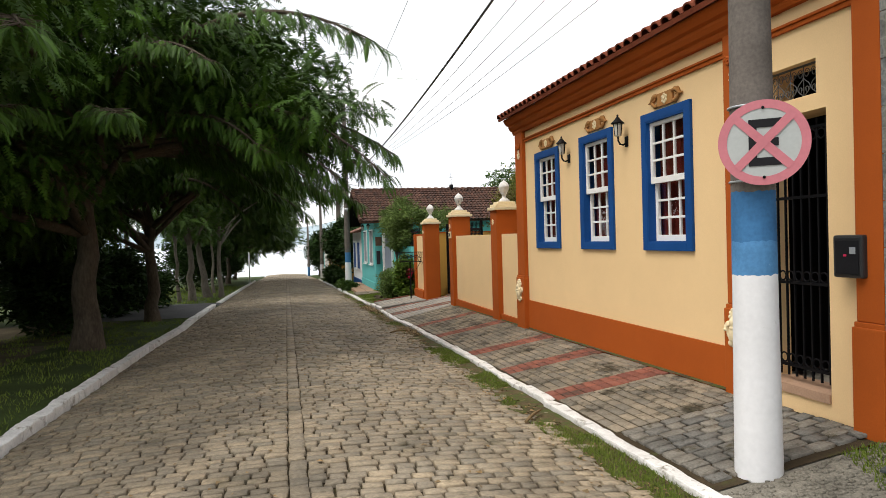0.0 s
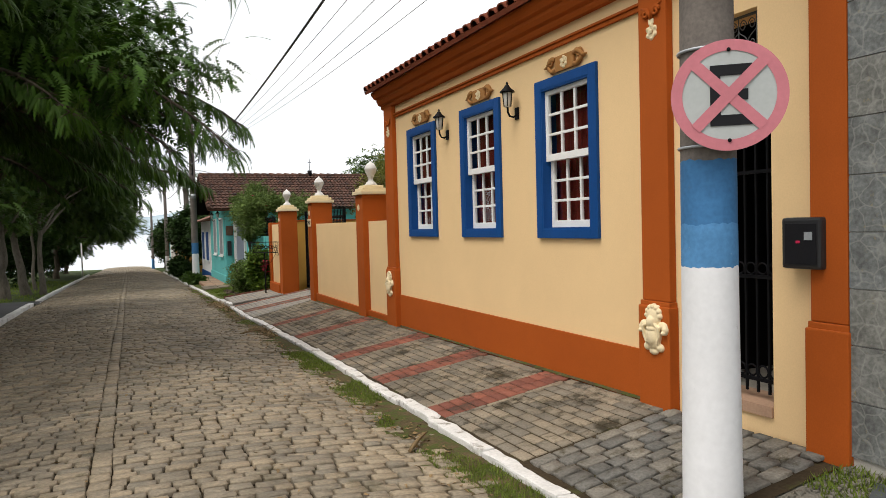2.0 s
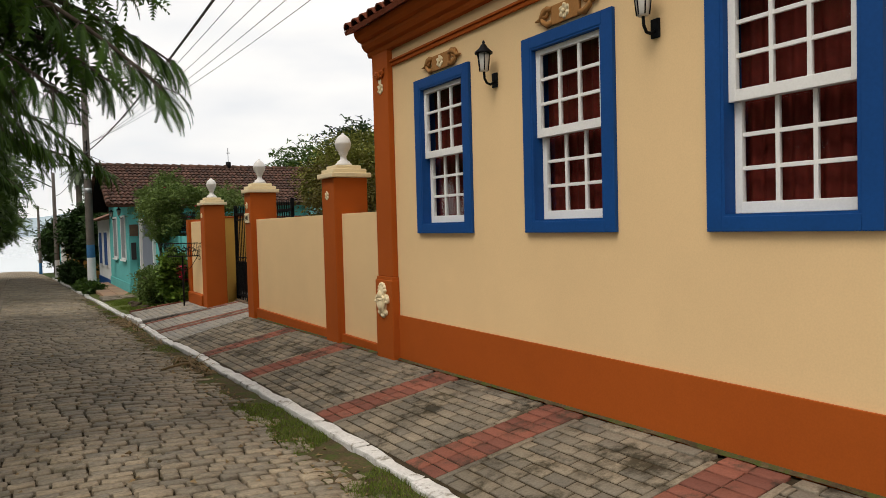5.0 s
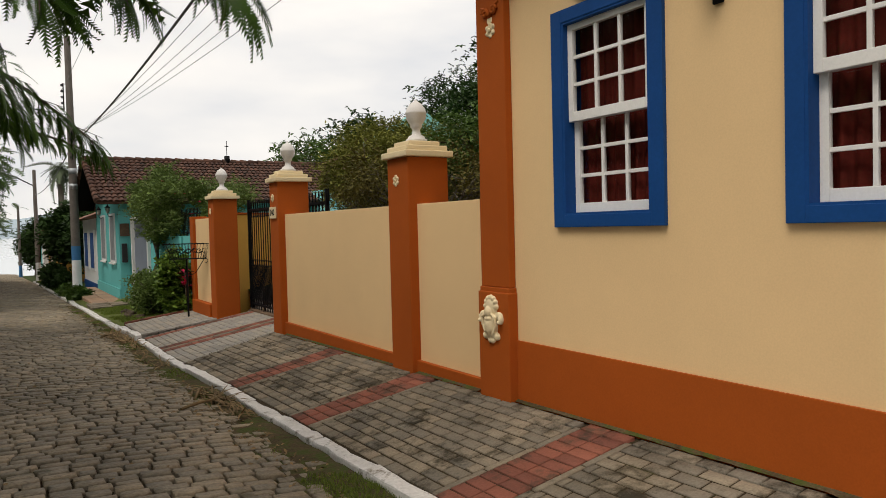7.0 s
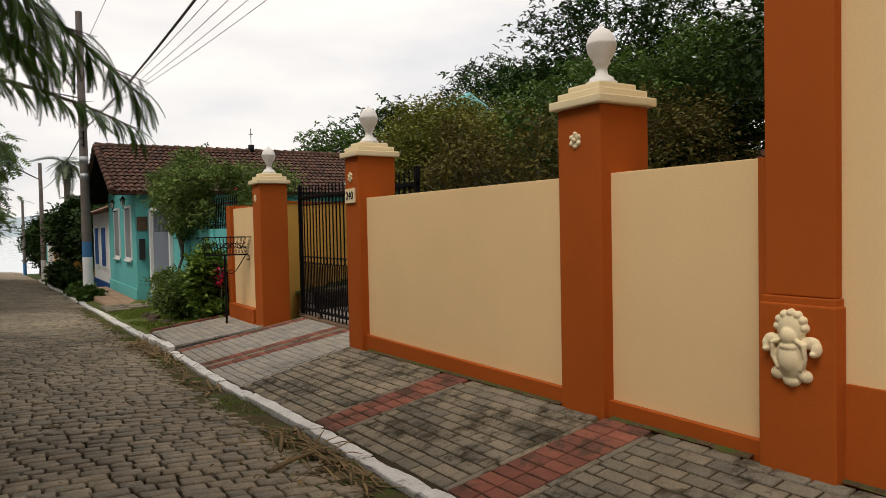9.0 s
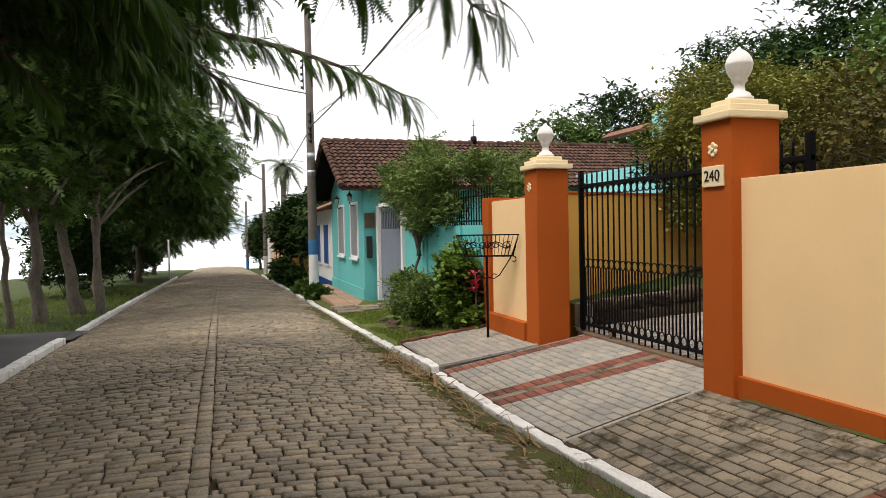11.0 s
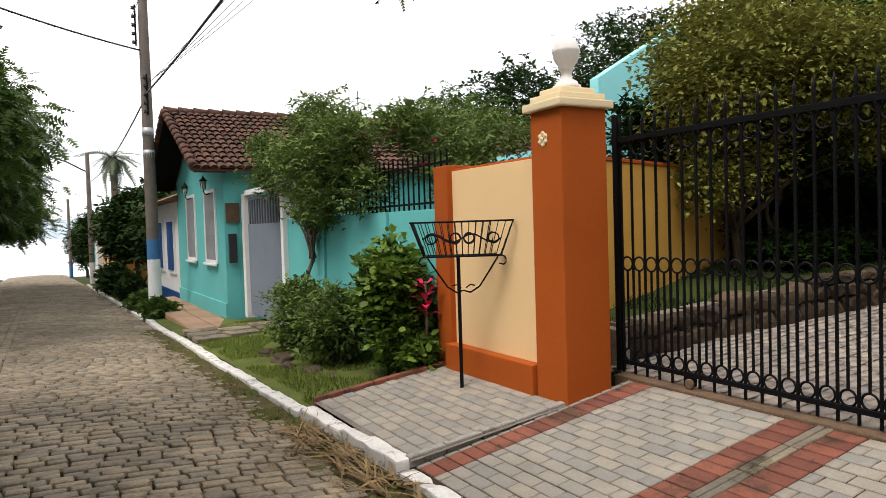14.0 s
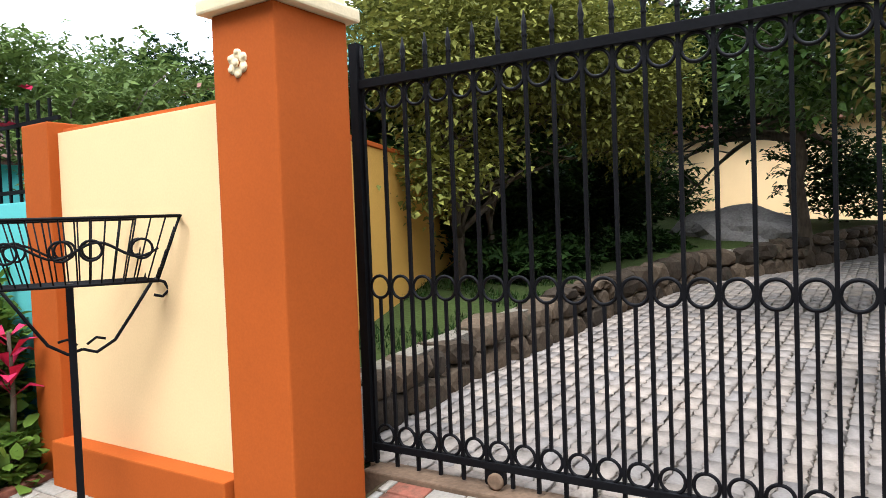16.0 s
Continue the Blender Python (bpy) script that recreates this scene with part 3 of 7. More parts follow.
def lay_field(x0, x1, bands, y0, y1, zf, skip=None, rows=2, skew=0.0, grey=GREY):
    """Courses along the street between red cross bands; cut pavers close each run."""
    wide = 0.21 * rows
    low = [0.055 if rows == 2 or any(0 < s - q < 0.4 for q in bands) else 0.0 for s in bands]
    high = [0.055 if rows == 2 or any(0 < q - s < 0.4 for q in bands) else 0.0 for s in bands]
    stops = [y0] + [v for s, p, q in zip(bands, low, high) for v in (s - p, s + wide + q)] + [y1]
    x, row = x0, 0
    while x < x1:
        for a, b in zip(stops[::2], stops[1::2]):
            y = a - (0.105 if row % 2 else 0)
            while y < b - 0.03:
                lo, hi = max(y, a), min(y + 0.21, b)
                c = (lo + hi) / 2 + skew * (x - x0)
                if hi - lo > 0.04 and not (skip and skip(x, c)):
                    r, z = slope_at(zf, x, c)
                    m = Matrix.Translation((x, c, z + random.uniform(-0.002, 0.002))) @ r @ Matrix.Rotation(random.uniform(-0.012, 0.012), 4, "Z") @ Matrix.Diagonal((1, (hi - lo) / 0.21, 1, 1))
                    piece("paver", grey, m, pavement)
                y += 0.21
        for s in bands:
            for k in range(rows):
                c = s + 0.105 + 0.21 * k + skew * (x - x0)
                if not (skip and skip(x, c)):
                    lay(RED, x, c, zf, pavement, 0.001)
        x += 0.11
        row += 1
    for s, p, q in zip(bands, low, high):
        x = x0 + 0.15
        while x < x1 - 0.1:
            for y in ([s - 0.027] if p else []) + ([s + wide + 0.027] if q else []):
                c = y + skew * (x - x0)
                if not (skip and skip(x, c)):
                    lay(STRIP_X, x, c, zf, pavement, 0.0, math.atan(skew))
            x += 0.41


def build_pavers():
    lay_field(XR + 0.19, 4.1, SW, 5.72, 17.62, walk_z)
    lay_field(XR + 0.19, 4.75, DRIVE, 17.66, 20.92, ramp_z, None, 1, 0.0, GREY_DRIVE)
    lay_field(XR + 0.19, 4.1, [], 21.01, 22.83, stand_z, grey=GREY_DRIVE)
    # rough setts before the doorway
    base, f = stone_template()
    tri = quads_to_tris(f)
    r = random.Random(9)
    y = 4.3
    while y < 5.7:
        h = r.uniform(0.12, 0.16)
        x = XR + 0.15
        while x < 4.12:
            w = min(r.uniform(0.14, 0.22), 4.15 - x)
            if w > 0.06 and y + h < 5.74:
                v = base.copy()
                v[:, :2] += np.array([[r.uniform(-0.07, 0.07), r.uniform(-0.07, 0.07)] for _ in range(len(v))])
                v = v * np.array([w / 2 - 0.010, h / 2 - 0.010, 0.014])
                ob = new("sett", fast_mesh("sett", v, tri, M["doorsett"], True))
                ob.parent = pavement
                tilt, zc = slope_at(walk_z, x + w / 2, y + h / 2)
                ob.matrix_basis = Matrix.Translation((x + w / 2, y + h / 2, zc + r.uniform(-0.003, 0.003))) @ tilt
            x += w
        y += h


def build_edges():
    t = thing("paver_edging", (0, 0, 0), "weathered concrete edging around the raised pavement corner", "edging", kind="structure")
    x = XR + 0.1
    while x < 4.1:
        bm = bmesh.new()
        box(bm, x + 0.004, x + 0.29, 20.93, 21.0, -0.09, 0.012, 0.01)
        for v in bm.verts:
            v.co.z += stand_z(v.co.x, v.co.y) + random.uniform(-0.003, 0.003)
        part("edging_block", bm, M["kerbside"], t)
        bm = bmesh.new()
        box(bm, x + 0.004, x + 0.29, 22.84, 22.92, -0.09, 0.03, 0.01)
        for v in bm.verts:
            v.co.z += stand_z(v.co.x, v.co.y)
        part("edging_block", bm, M["redpaver"], t)
        x += 0.3


build_edges()


def build_step_edge():
    """Concrete edge where the pavement stands above the driveway crossing."""
    bm = bmesh.new()
    x = XR + 0.12
    while x < 4.08:
        w = min(0.36, 4.1 - x)
        box(bm, x + 0.003, x + w - 0.003, 17.615, 17.655, -0.25, 0.0, 0.006)
        x += w
    for v in bm.verts:
        v.co.z += float(walk_z(v.co.x, 17.6)) - 0.002
    solid("step_edge", bm, M["kerbside"], "concrete edge of the pavement above the driveway crossing", "edging", kind="structure")


build_step_edge()


# ---- the cream house ----
FX = 4.18
W_IN = [(10.37, 11.19), (8.53, 9.35), (6.72, 7.54)]
WZ0, WZ1 = 1.38, 2.785
DOOR = (4.76, 5.58, 0.17, 2.45)
TRANSOM = (4.86, 5.48, 2.58, 2.86)


def build_house():
    h = thing("cream_house", (0, 0, 0), "cream one-storey colonial house with terracotta trim and blue windows", "house")
    holes = [(a, b, WZ0, WZ1) for a, b in W_IN] + [DOOR, TRANSOM]
    part("wall_front", wall_slab(bmesh.new(), FX, FX + 0.3, 4.2, 12.2, -0.4, 3.5, holes), M["cream"], h)
    part("wall_north", B(FX + 0.303, 13.5, 11.95, 12.198, -0.4, 3.6), M["cream"], h)
    part("wall_south", B(FX + 0.303, 13.5, 4.202, 4.42, -0.4, 3.6), M["cream"], h)
    part("wall_back", B(13.503, 13.8, 4.2, 12.2, -0.4, 3.6), M["cream"], h)
    part("ceiling", B(FX + 0.303, 13.5, 4.423, 11.947, 3.3, 3.4), M["whitewall"], h)
    part("inner_floor", B(FX + 0.303, 13.5, 4.423, 11.947, -0.2, 0.1), M["floor_in"], h)
    # passage lining: the doorway's shade is put into near-black walls and ceiling
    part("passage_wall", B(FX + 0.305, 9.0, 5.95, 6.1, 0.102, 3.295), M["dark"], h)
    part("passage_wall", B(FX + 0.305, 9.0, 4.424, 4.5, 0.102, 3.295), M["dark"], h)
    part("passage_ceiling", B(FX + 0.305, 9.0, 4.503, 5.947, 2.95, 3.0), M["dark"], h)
    part("passage_floor", B(FX + 0.32, 9.0, 4.503, 5.947, 0.101, 0.108), M["drivegrey"], h, "pale stone floor of the passage")
    # plinth, pilasters and mouldings
    part("plinth", B(FX - 0.02, FX - 0.001, 6.0, 11.8, -0.5, 0.37, 0.004), M["orange"], h)
    for y0, y1 in ((5.66, 5.98), (11.82, 12.2), (4.17, 4.42)):
        bm = bmesh.new()
        box(bm, FX - 0.07, FX - 0.002, y0, y1, 0.8, 3.335, 0.008)
        part("pilaster", bm, M["orange"], h)
        bm = bmesh.new()
        box(bm, FX - 0.1, FX - 0.002, y0 - 0.02, y1 + 0.02, -0.5, 0.76, 0.01)
        box(bm, FX - 0.085, FX - 0.002, y0 - 0.01, y1 + 0.01, 0.755, 0.798, 0.006)
        part("pilaster_base", bm, M["orange"], h)
    for y0, y1 in ((5.985, 11.815), (4.425, 5.655)):
        bm = bmesh.new()
        box(bm, FX - 0.03, FX - 0.002, y0, y1, 3.15, 3.19, 0.008)
        box(bm, FX - 0.045, FX - 0.002, y0, y1, 3.19, 3.215, 0.006)
        part("string_moulding", bm, M["orange"], h)
    prof = [(0.0, 3.335), (-0.06, 3.335), (-0.075, 3.365), (-0.075, 3.39), (-0.115, 3.41), (-0.145, 3.455), (-0.15, 3.49), (-0.19, 3.505), (-0.225, 3.55), (-0.24, 3.585), (-0.24, 3.605), (0.0, 3.605)]
    bm = bmesh.new()
    ends = []
    for y in (4.1, 12.3):
        ends.append([bm.verts.new((FX - 0.002 + a, y, z)) for a, z in prof])
    n = len(prof)
    for i in range(n):
        bm.faces.new((ends[0][i], ends[0][(i + 1) % n], ends[1][(i + 1) % n], ends[1][i]))
    bm.faces.new(ends[0]), bm.faces.new(ends[1][::-1])
    bmesh.ops.recalc_face_normals(bm, faces=bm.faces[:])
    part("cornice", bm, M["orange"], h)
    # clay roof, rows of barrel tiles
    roof = part("roof", B(-0.02, 5.4, 4.0, 12.4, -0.05, 0.0, m=Matrix.Translation((FX - 0.30, 0, 3.645)) @ Matrix.Rotation(radians(-24), 4, "Y")), M["rooftile2"], h)
    slope = Matrix.Translation((FX - 0.325, 0, 3.625)) @ Matrix.Rotation(radians(-24), 4, "Y")
    y, k = 4.08, 0
    while y < 12.4:
        for i in range(6):
            bm = bmesh.new()
            segs = 6
            a, b = [], []
            for s in range(segs + 1):
                u = math.pi * s / segs
                a.append((math.cos(u) * 0.085, math.sin(u) * 0.07))
            outer = [[bm.verts.new((xx, y + p * sc, q * sc + zz)) for p, q in a] for xx, sc, zz in ((i * 0.4, 1.0, 0.012), (i * 0.4 + 0.44, 0.82, 0.0))]
            inner = [bm.verts.new((i * 0.4, y + p * 0.8, q * 0.76 + 0.012)) for p, q in a]
            for s in range(segs):
                f = bm.faces.new((outer[0][s], outer[0][s + 1], outer[1][s + 1], outer[1][s]))
                f.smooth = True
                bm.faces.new((inner[s], inner[s + 1], outer[0][s + 1], outer[0][s]))
            bmesh.ops.transform(bm, matrix=slope, verts=bm.verts[:])
            part("roof_tile", bm, M["rooftile2"], roof)
        y += 0.205
        k += 1
    part("roof_back", B(-5.4, 0.02, 4.0, 12.4, -0.05, 0.0, m=Matrix.Translation((13.9, 0, 3.75)) @ Matrix.Rotation(radians(22), 4, "Y")), M["rooftile2"], h)
    part("door_step", B(FX - 0.02, FX + 0.32, DOOR[0], DOOR[1], 0.1, DOOR[2] + 0.004), M["terra"], h)
    return h


house = build_house()


def build_window(y0, y1):
    """Blue architrave, two white sashes of nine panes each and a red curtain."""
    w = thing("window", (FX, (y0 + y1) / 2, WZ0), "white nine-over-nine sash window in a blue frame, red curtains behind", "window", "sash windows of the cream house")
    a = (y1 - y0) / 2
    H = WZ1 - WZ0
    bm = bmesh.new()
    o = 0.108
    for y_0, y_1, z_0, z_1 in ((-a - o, -a, -0.09, H + 0.095), (a, a + o, -0.09, H + 0.095), (-a, a, -0.09, 0.0), (-a, a, H, H + 0.095)):
        box(bm, -0.035, 0.0 - 0.001, y_0, y_1, z_0, z_1, 0.004)
    part("architrave", bm, M["blue"], w)
    bm = bmesh.new()
    for y_0, y_1, z_0, z_1 in ((-a, -a + 0.02, 0, H), (a - 0.02, a, 0, H), (-a + 0.02, a - 0.02, 0, 0.015), (-a + 0.02, a - 0.02, H - 0.015, H)):
        box(bm, -0.03, 0.2, y_0, y_1, z_0, z_1)
    part("lining", bm, M["blue"], w)
    for k, (x, z0, z1) in enumerate(((0.012, H * 0.5 - 0.02, H - 0.016), (0.066, 0.016, H * 0.5 + 0.03))):
        bm = bmesh.new()
        b = a - 0.022
        for y_0, y_1, zz0, zz1 in ((-b, -b + 0.05, z0, z1), (b - 0.05, b, z0, z1), (-b + 0.05, b - 0.05, z0, z0 + 0.07), (-b + 0.05, b - 0.05, z1 - 0.045, z1)):
            box(bm, x, x + 0.04, y_0, y_1, zz0, zz1, 0.004)
        sash = part("sash", bm, M["white"], w)
        iy0, iy1, iz0, iz1 = -b + 0.05, b - 0.05, z0 + 0.07, z1 - 0.045
        for i in (1, 2):
            yy, zz = iy0 + (iy1 - iy0) * i / 3, iz0 + (iz1 - iz0) * i / 3
            part("glazing_bar", B(x + 0.006, x + 0.034, yy - 0.013, yy + 0.013, iz0, iz1, 0.003), M["white"], sash)
            part("glazing_bar", B(x + 0.009, x + 0.031, iy0, iy1, zz - 0.013, zz + 0.013, 0.003), M["white"], sash)
        for i in range(3):
            for j in range(3):
                bm = bmesh.new()
                ya, yb, za, zc = iy0 + (iy1 - iy0) * i / 3 + 0.012, iy0 + (iy1 - iy0) * (i + 1) / 3 - 0.012, iz0 + (iz1 - iz0) * j / 3 + 0.012, iz0 + (iz1 - iz0) * (j + 1) / 3 - 0.012
                bm.faces.new([bm.verts.new((x + 0.02, y_, z_)) for y_, z_ in ((ya, za), (ya, zc), (yb, zc), (yb, za))])
                pane = part("pane", bm, M["glass"], sash)
                pane.visible_shadow = False
    bm = bmesh.new()
    n = 60
    top = [bm.verts.new((0.15 + 0.012 * math.sin(i * 0.9), -a + 0.02 + (2 * a - 0.04) * i / n, H)) for i in range(n + 1)]
    low = [bm.verts.new((0.15 + 0.015 * math.sin(i * 0.9 + 0.2), -a + 0.02 + (2 * a - 0.04) * i / n, 0.02)) for i in range(n + 1)]
    for i in range(n):
        f = bm.faces.new((top[i], top[i + 1], low[i + 1], low[i]))
        f.smooth = True
    part("curtain", bm, M["curtain"], w, "red gathered curtain")
    return w


for y0, y1 in W_IN:
    build_window(y0, y1)


# ---- garden wall with pillars ----
GX = 4.2
PILLARS = [(13.42, 13.85), (17.26, 17.62), (20.905, 21.285)]
PZ = [-0.2, -0.27, -0.25]


def build_garden_wall():
    t = thing("wall_garden", (0, 0, 0), "cream garden wall with terracotta base and piers", "wall", kind="structure")
    part("wall_panel", B(GX, GX + 0.16, 12.203, 17.3, -0.4, 1.55, 0.004), M["cream"], t)
    for y0, y1 in ((12.203, 13.43), (13.84, 17.28)):
        part("wall_base", B(GX - 0.05, GX - 0.001, y0, y1, -0.5, -0.035, 0.004), M["orange"], t)
    part("panel_edge", B(GX - 0.045, GX - 0.001, 12.2, 12.27, -0.034, 1.55, 0.003), M["orange"], t)
    part("wall_panel", B(GX, GX + 0.16, 21.29, 22.72, -0.6, 1.59, 0.004), M["cream"], t)
    part("wall_base", B(GX - 0.12, GX - 0.001, 21.302, 22.72, -0.6, -0.10, 0.01), M["orange"], t)
    part("end_pier", B(GX - 0.06, GX + 0.24, 22.70, 22.97, -0.7, 1.65, 0.008), M["orange"], t)
    part("wall_coping", B(GX + 0.03, GX + 0.2, 21.302, 22.70, 1.592, 1.615, 0.006), M["orange"], t)


build_garden_wall()


def rosette(bm, x, y, z, r):
    """A flat flower of six ribbed petals round a button."""
    for k in range(6):
        a = math.pi / 3 * (k + 0.5)
        turn = Matrix.Translation((x, y, z)) @ Matrix.Rotation(a, 4, "X")
        for o, w in ((0.62, 1.0), (0.78, 0.55)):
            bmesh.ops.create_icosphere(bm, subdivisions=2, radius=r * 0.42, matrix=turn @ Matrix.Translation((0 if w == 1.0 else -0.006, r * o, 0)) @ Matrix.Diagonal((0.32, 0.98 * w, 1.0 * w, 1)))
    bmesh.ops.create_icosphere(bm, subdivisions=2, radius=r * 0.3, matrix=Matrix.Translation((x - 0.012, y, z)) @ Matrix.Diagonal((0.6, 1, 1, 1)))
    return bm


def build_pillar(y0, y1, z, depth, dz):
    c, w = (y0 + y1) / 2, (y1 - y0) / 2
    t = thing("gate_pillar", (0, 0, 0), "terracotta masonry pillar with stepped cream cap", "pillar", "pillars of the garden wall")
    x0, x1 = GX - (0.085 if y0 > 20 else 0.1), GX - 0.1 + depth
    part("shaft", B(x0, x1, y0, y1, z - 0.4, 2.03 + dz, 0.012), M["orange"], t)
    bm = bmesh.new()
    for o, za, zb in ((0.046, 2.03, 2.095), (0.0, 2.095, 2.15), (-0.055, 2.15, 2.20)):
        box(bm, x0 - o, x1 + o, y0 - o, y1 + o, za + dz + 0.001, zb + dz, 0.012)
    part("cap", bm, M["creamtrim"], t, "cream stepped cap")
    bm = rosette(bmesh.new(), x0 - 0.002, c + 0.03, 1.80 + dz * 0.95, 0.06)
    part("rosette", bm, M["creamtrim"], t, "cream six-petalled rosette")
    cx = (x0 + x1) / 2
    f = thing("finial", (cx, c, 2.2 + dz), "white turned stone finial on a pillar cap", "finial", "finials on the pillars")
    prof = [(0.13, 0.0), (0.13, 0.028), (0.105, 0.04), (0.1, 0.06), (0.055, 0.085), (0.047, 0.13), (0.06, 0.16), (0.078, 0.17), (0.07, 0.19), (0.092, 0.215), (0.118, 0.26), (0.126, 0.305), (0.131, 0.315), (0.126, 0.328), (0.11, 0.37), (0.075, 0.415), (0.035, 0.44), (0.018, 0.448), (0.016, 0.462), (0.004, 0.47)]
    part("turned_body", lathe(bmesh.new(), [(r * 0.86, z_ * 0.95) for r, z_ in prof], 24), M["whitestucco"], f)


for (y0, y1), z, d in zip(PILLARS, PZ, (0.48, 0.48, 0.47)):
    build_pillar(y0, y1, z, d, -0.09 if y0 > 20 else 0.0)


# ---- iron driveway gate ----
def ring_mesh(name, r, wire, sides=20):
    bm = bmesh.new()
    tube(bm, [(0, r * math.cos(2 * math.pi * k / sides), r * math.sin(2 * math.pi * k / sides)) for k in range(sides)], wire, 6, True)
    return mesh_of(bm, name, M["iron"])


def bar_mesh(name, x0, x1, z0, z1):
    return mesh_of(B(x0, x1, x0, x1, z0, z1), name, M["iron"])


def build_gate():
    gx, gy0, gy1, s = 4.86, 17.2, 21.12, 0.1306
    t = thing("driveway_gate", (gx, 0, 0), "black wrought iron sliding gate with rings and spear tips, closed", "gate")
    for z0, z1, d in ((1.70, 1.745, 0.022), (-0.135, -0.10, 0.02)):
        part("rail", B(-d, d, gy0, gy1, z0, z1, 0.003), M["iron"], t)
    part("end_stile", B(-0.03, 0.03, gy1 - 0.05, gy1, -0.2, 1.93), M["iron"], t)
    part("end_stile", B(-0.03, 0.03, gy0, gy0 + 0.05, -0.2, 1.93), M["iron"], t)
    long_bar, short_bar = bar_mesh("bar", -0.008, 0.008, -0.21, 1.83), bar_mesh("short_bar", -0.007, 0.007, -0.01, 0.64)
    big, small = ring_mesh("ring", 0.056, 0.008), ring_mesh("ring", 0.05, 0.008)
    bm = lathe(bmesh.new(), [(0.008, 0.0), (0.014, 0.012), (0.009, 0.022), (0.014, 0.05), (0.002, 0.12)], 6)
    tip = mesh_of(bm, "spear_tip", M["iron"])
    y = gy1 - 0.055
    while y > gy0 + 0.08:
        piece("bar", long_bar, Matrix.Translation((0, y, 0)), t)
        piece("spear_tip", tip, Matrix.Translation((0, y, 1.80)), t)
        c = y - s / 2
        piece("ring", big, Matrix.Translation((0, c, 1.642)), t)
        piece("ring", big, Matrix.Translation((0, c, 0.70)), t)
        piece("ring", small, Matrix.Translation((0, c, -0.055)), t)
        piece("short_bar", short_bar, Matrix.Translation((0, c, 0)), t)
        y -= s
    bm = bmesh.new()
    box(bm, -0.015, 0.015, 20.32, 20.42, -0.2, -0.1)
    part("wheel_bracket", bm, M["iron"], t)
    bm = lathe(bmesh.new(), [(0.03, -0.012), (0.04, -0.008), (0.04, 0.008), (0.03, 0.012)], 16)
    bmesh.ops.transform(bm, matrix=Matrix.Translation((-0.02, 20.36, -0.185)) @ Matrix.Rotation(radians(90), 4, "Y"), verts=bm.verts[:])
    part("wheel", bm, M["wood"], t)
    solid("gate_sill", B(4.78, 4.94, 17.3, 21.1, -0.4, -0.225, 0.01), M["wood"], "worn brown sill under the driveway gate", "sill", kind="structure")


build_gate()


# ---- street pole and sign ----
def build_pole(name, x, y, z, h, r0, r1, label, bands, group="utility poles"):
    t = thing(name, (x, y, z), label, "utility pole", group)
    last = -0.3
    for top, mat in bands:
        n = 5
        bm = bmesh.new()
        prof = []
        for k in range(n + 1):
            zz = last + (top - last) * k / n
            prof.append((r0 + (r1 - r0) * max(0, zz) / h + 0.003 * noise.noise(Vector((x, zz * 3, y))), zz))
        lathe(bm, prof, 60)
        bmesh.ops.delete(bm, geom=[f for f in bm.faces if len(f.verts) > 4], context="FACES_ONLY")
        for v in bm.verts:
            if abs(v.co.z - top) < 0.002 or abs(v.co.z - last) < 0.002:
                v.co.z += 0.014 * noise.noise(Vector((v.co.x * 34, v.co.y * 34, round(v.co.z, 1) * 7)))
        part("pole_band", bm, M[mat], t)
        last = top
    return t


pole = build_pole("utility_pole", 3.165, 4.29, -0.14, 8.2, 0.157, 0.10, "concrete utility pole painted white and blue below", [(1.33, "polewhite"), (1.56, "poleblue2"), (1.90, "poleblue"), (8.2, "polegrey")])


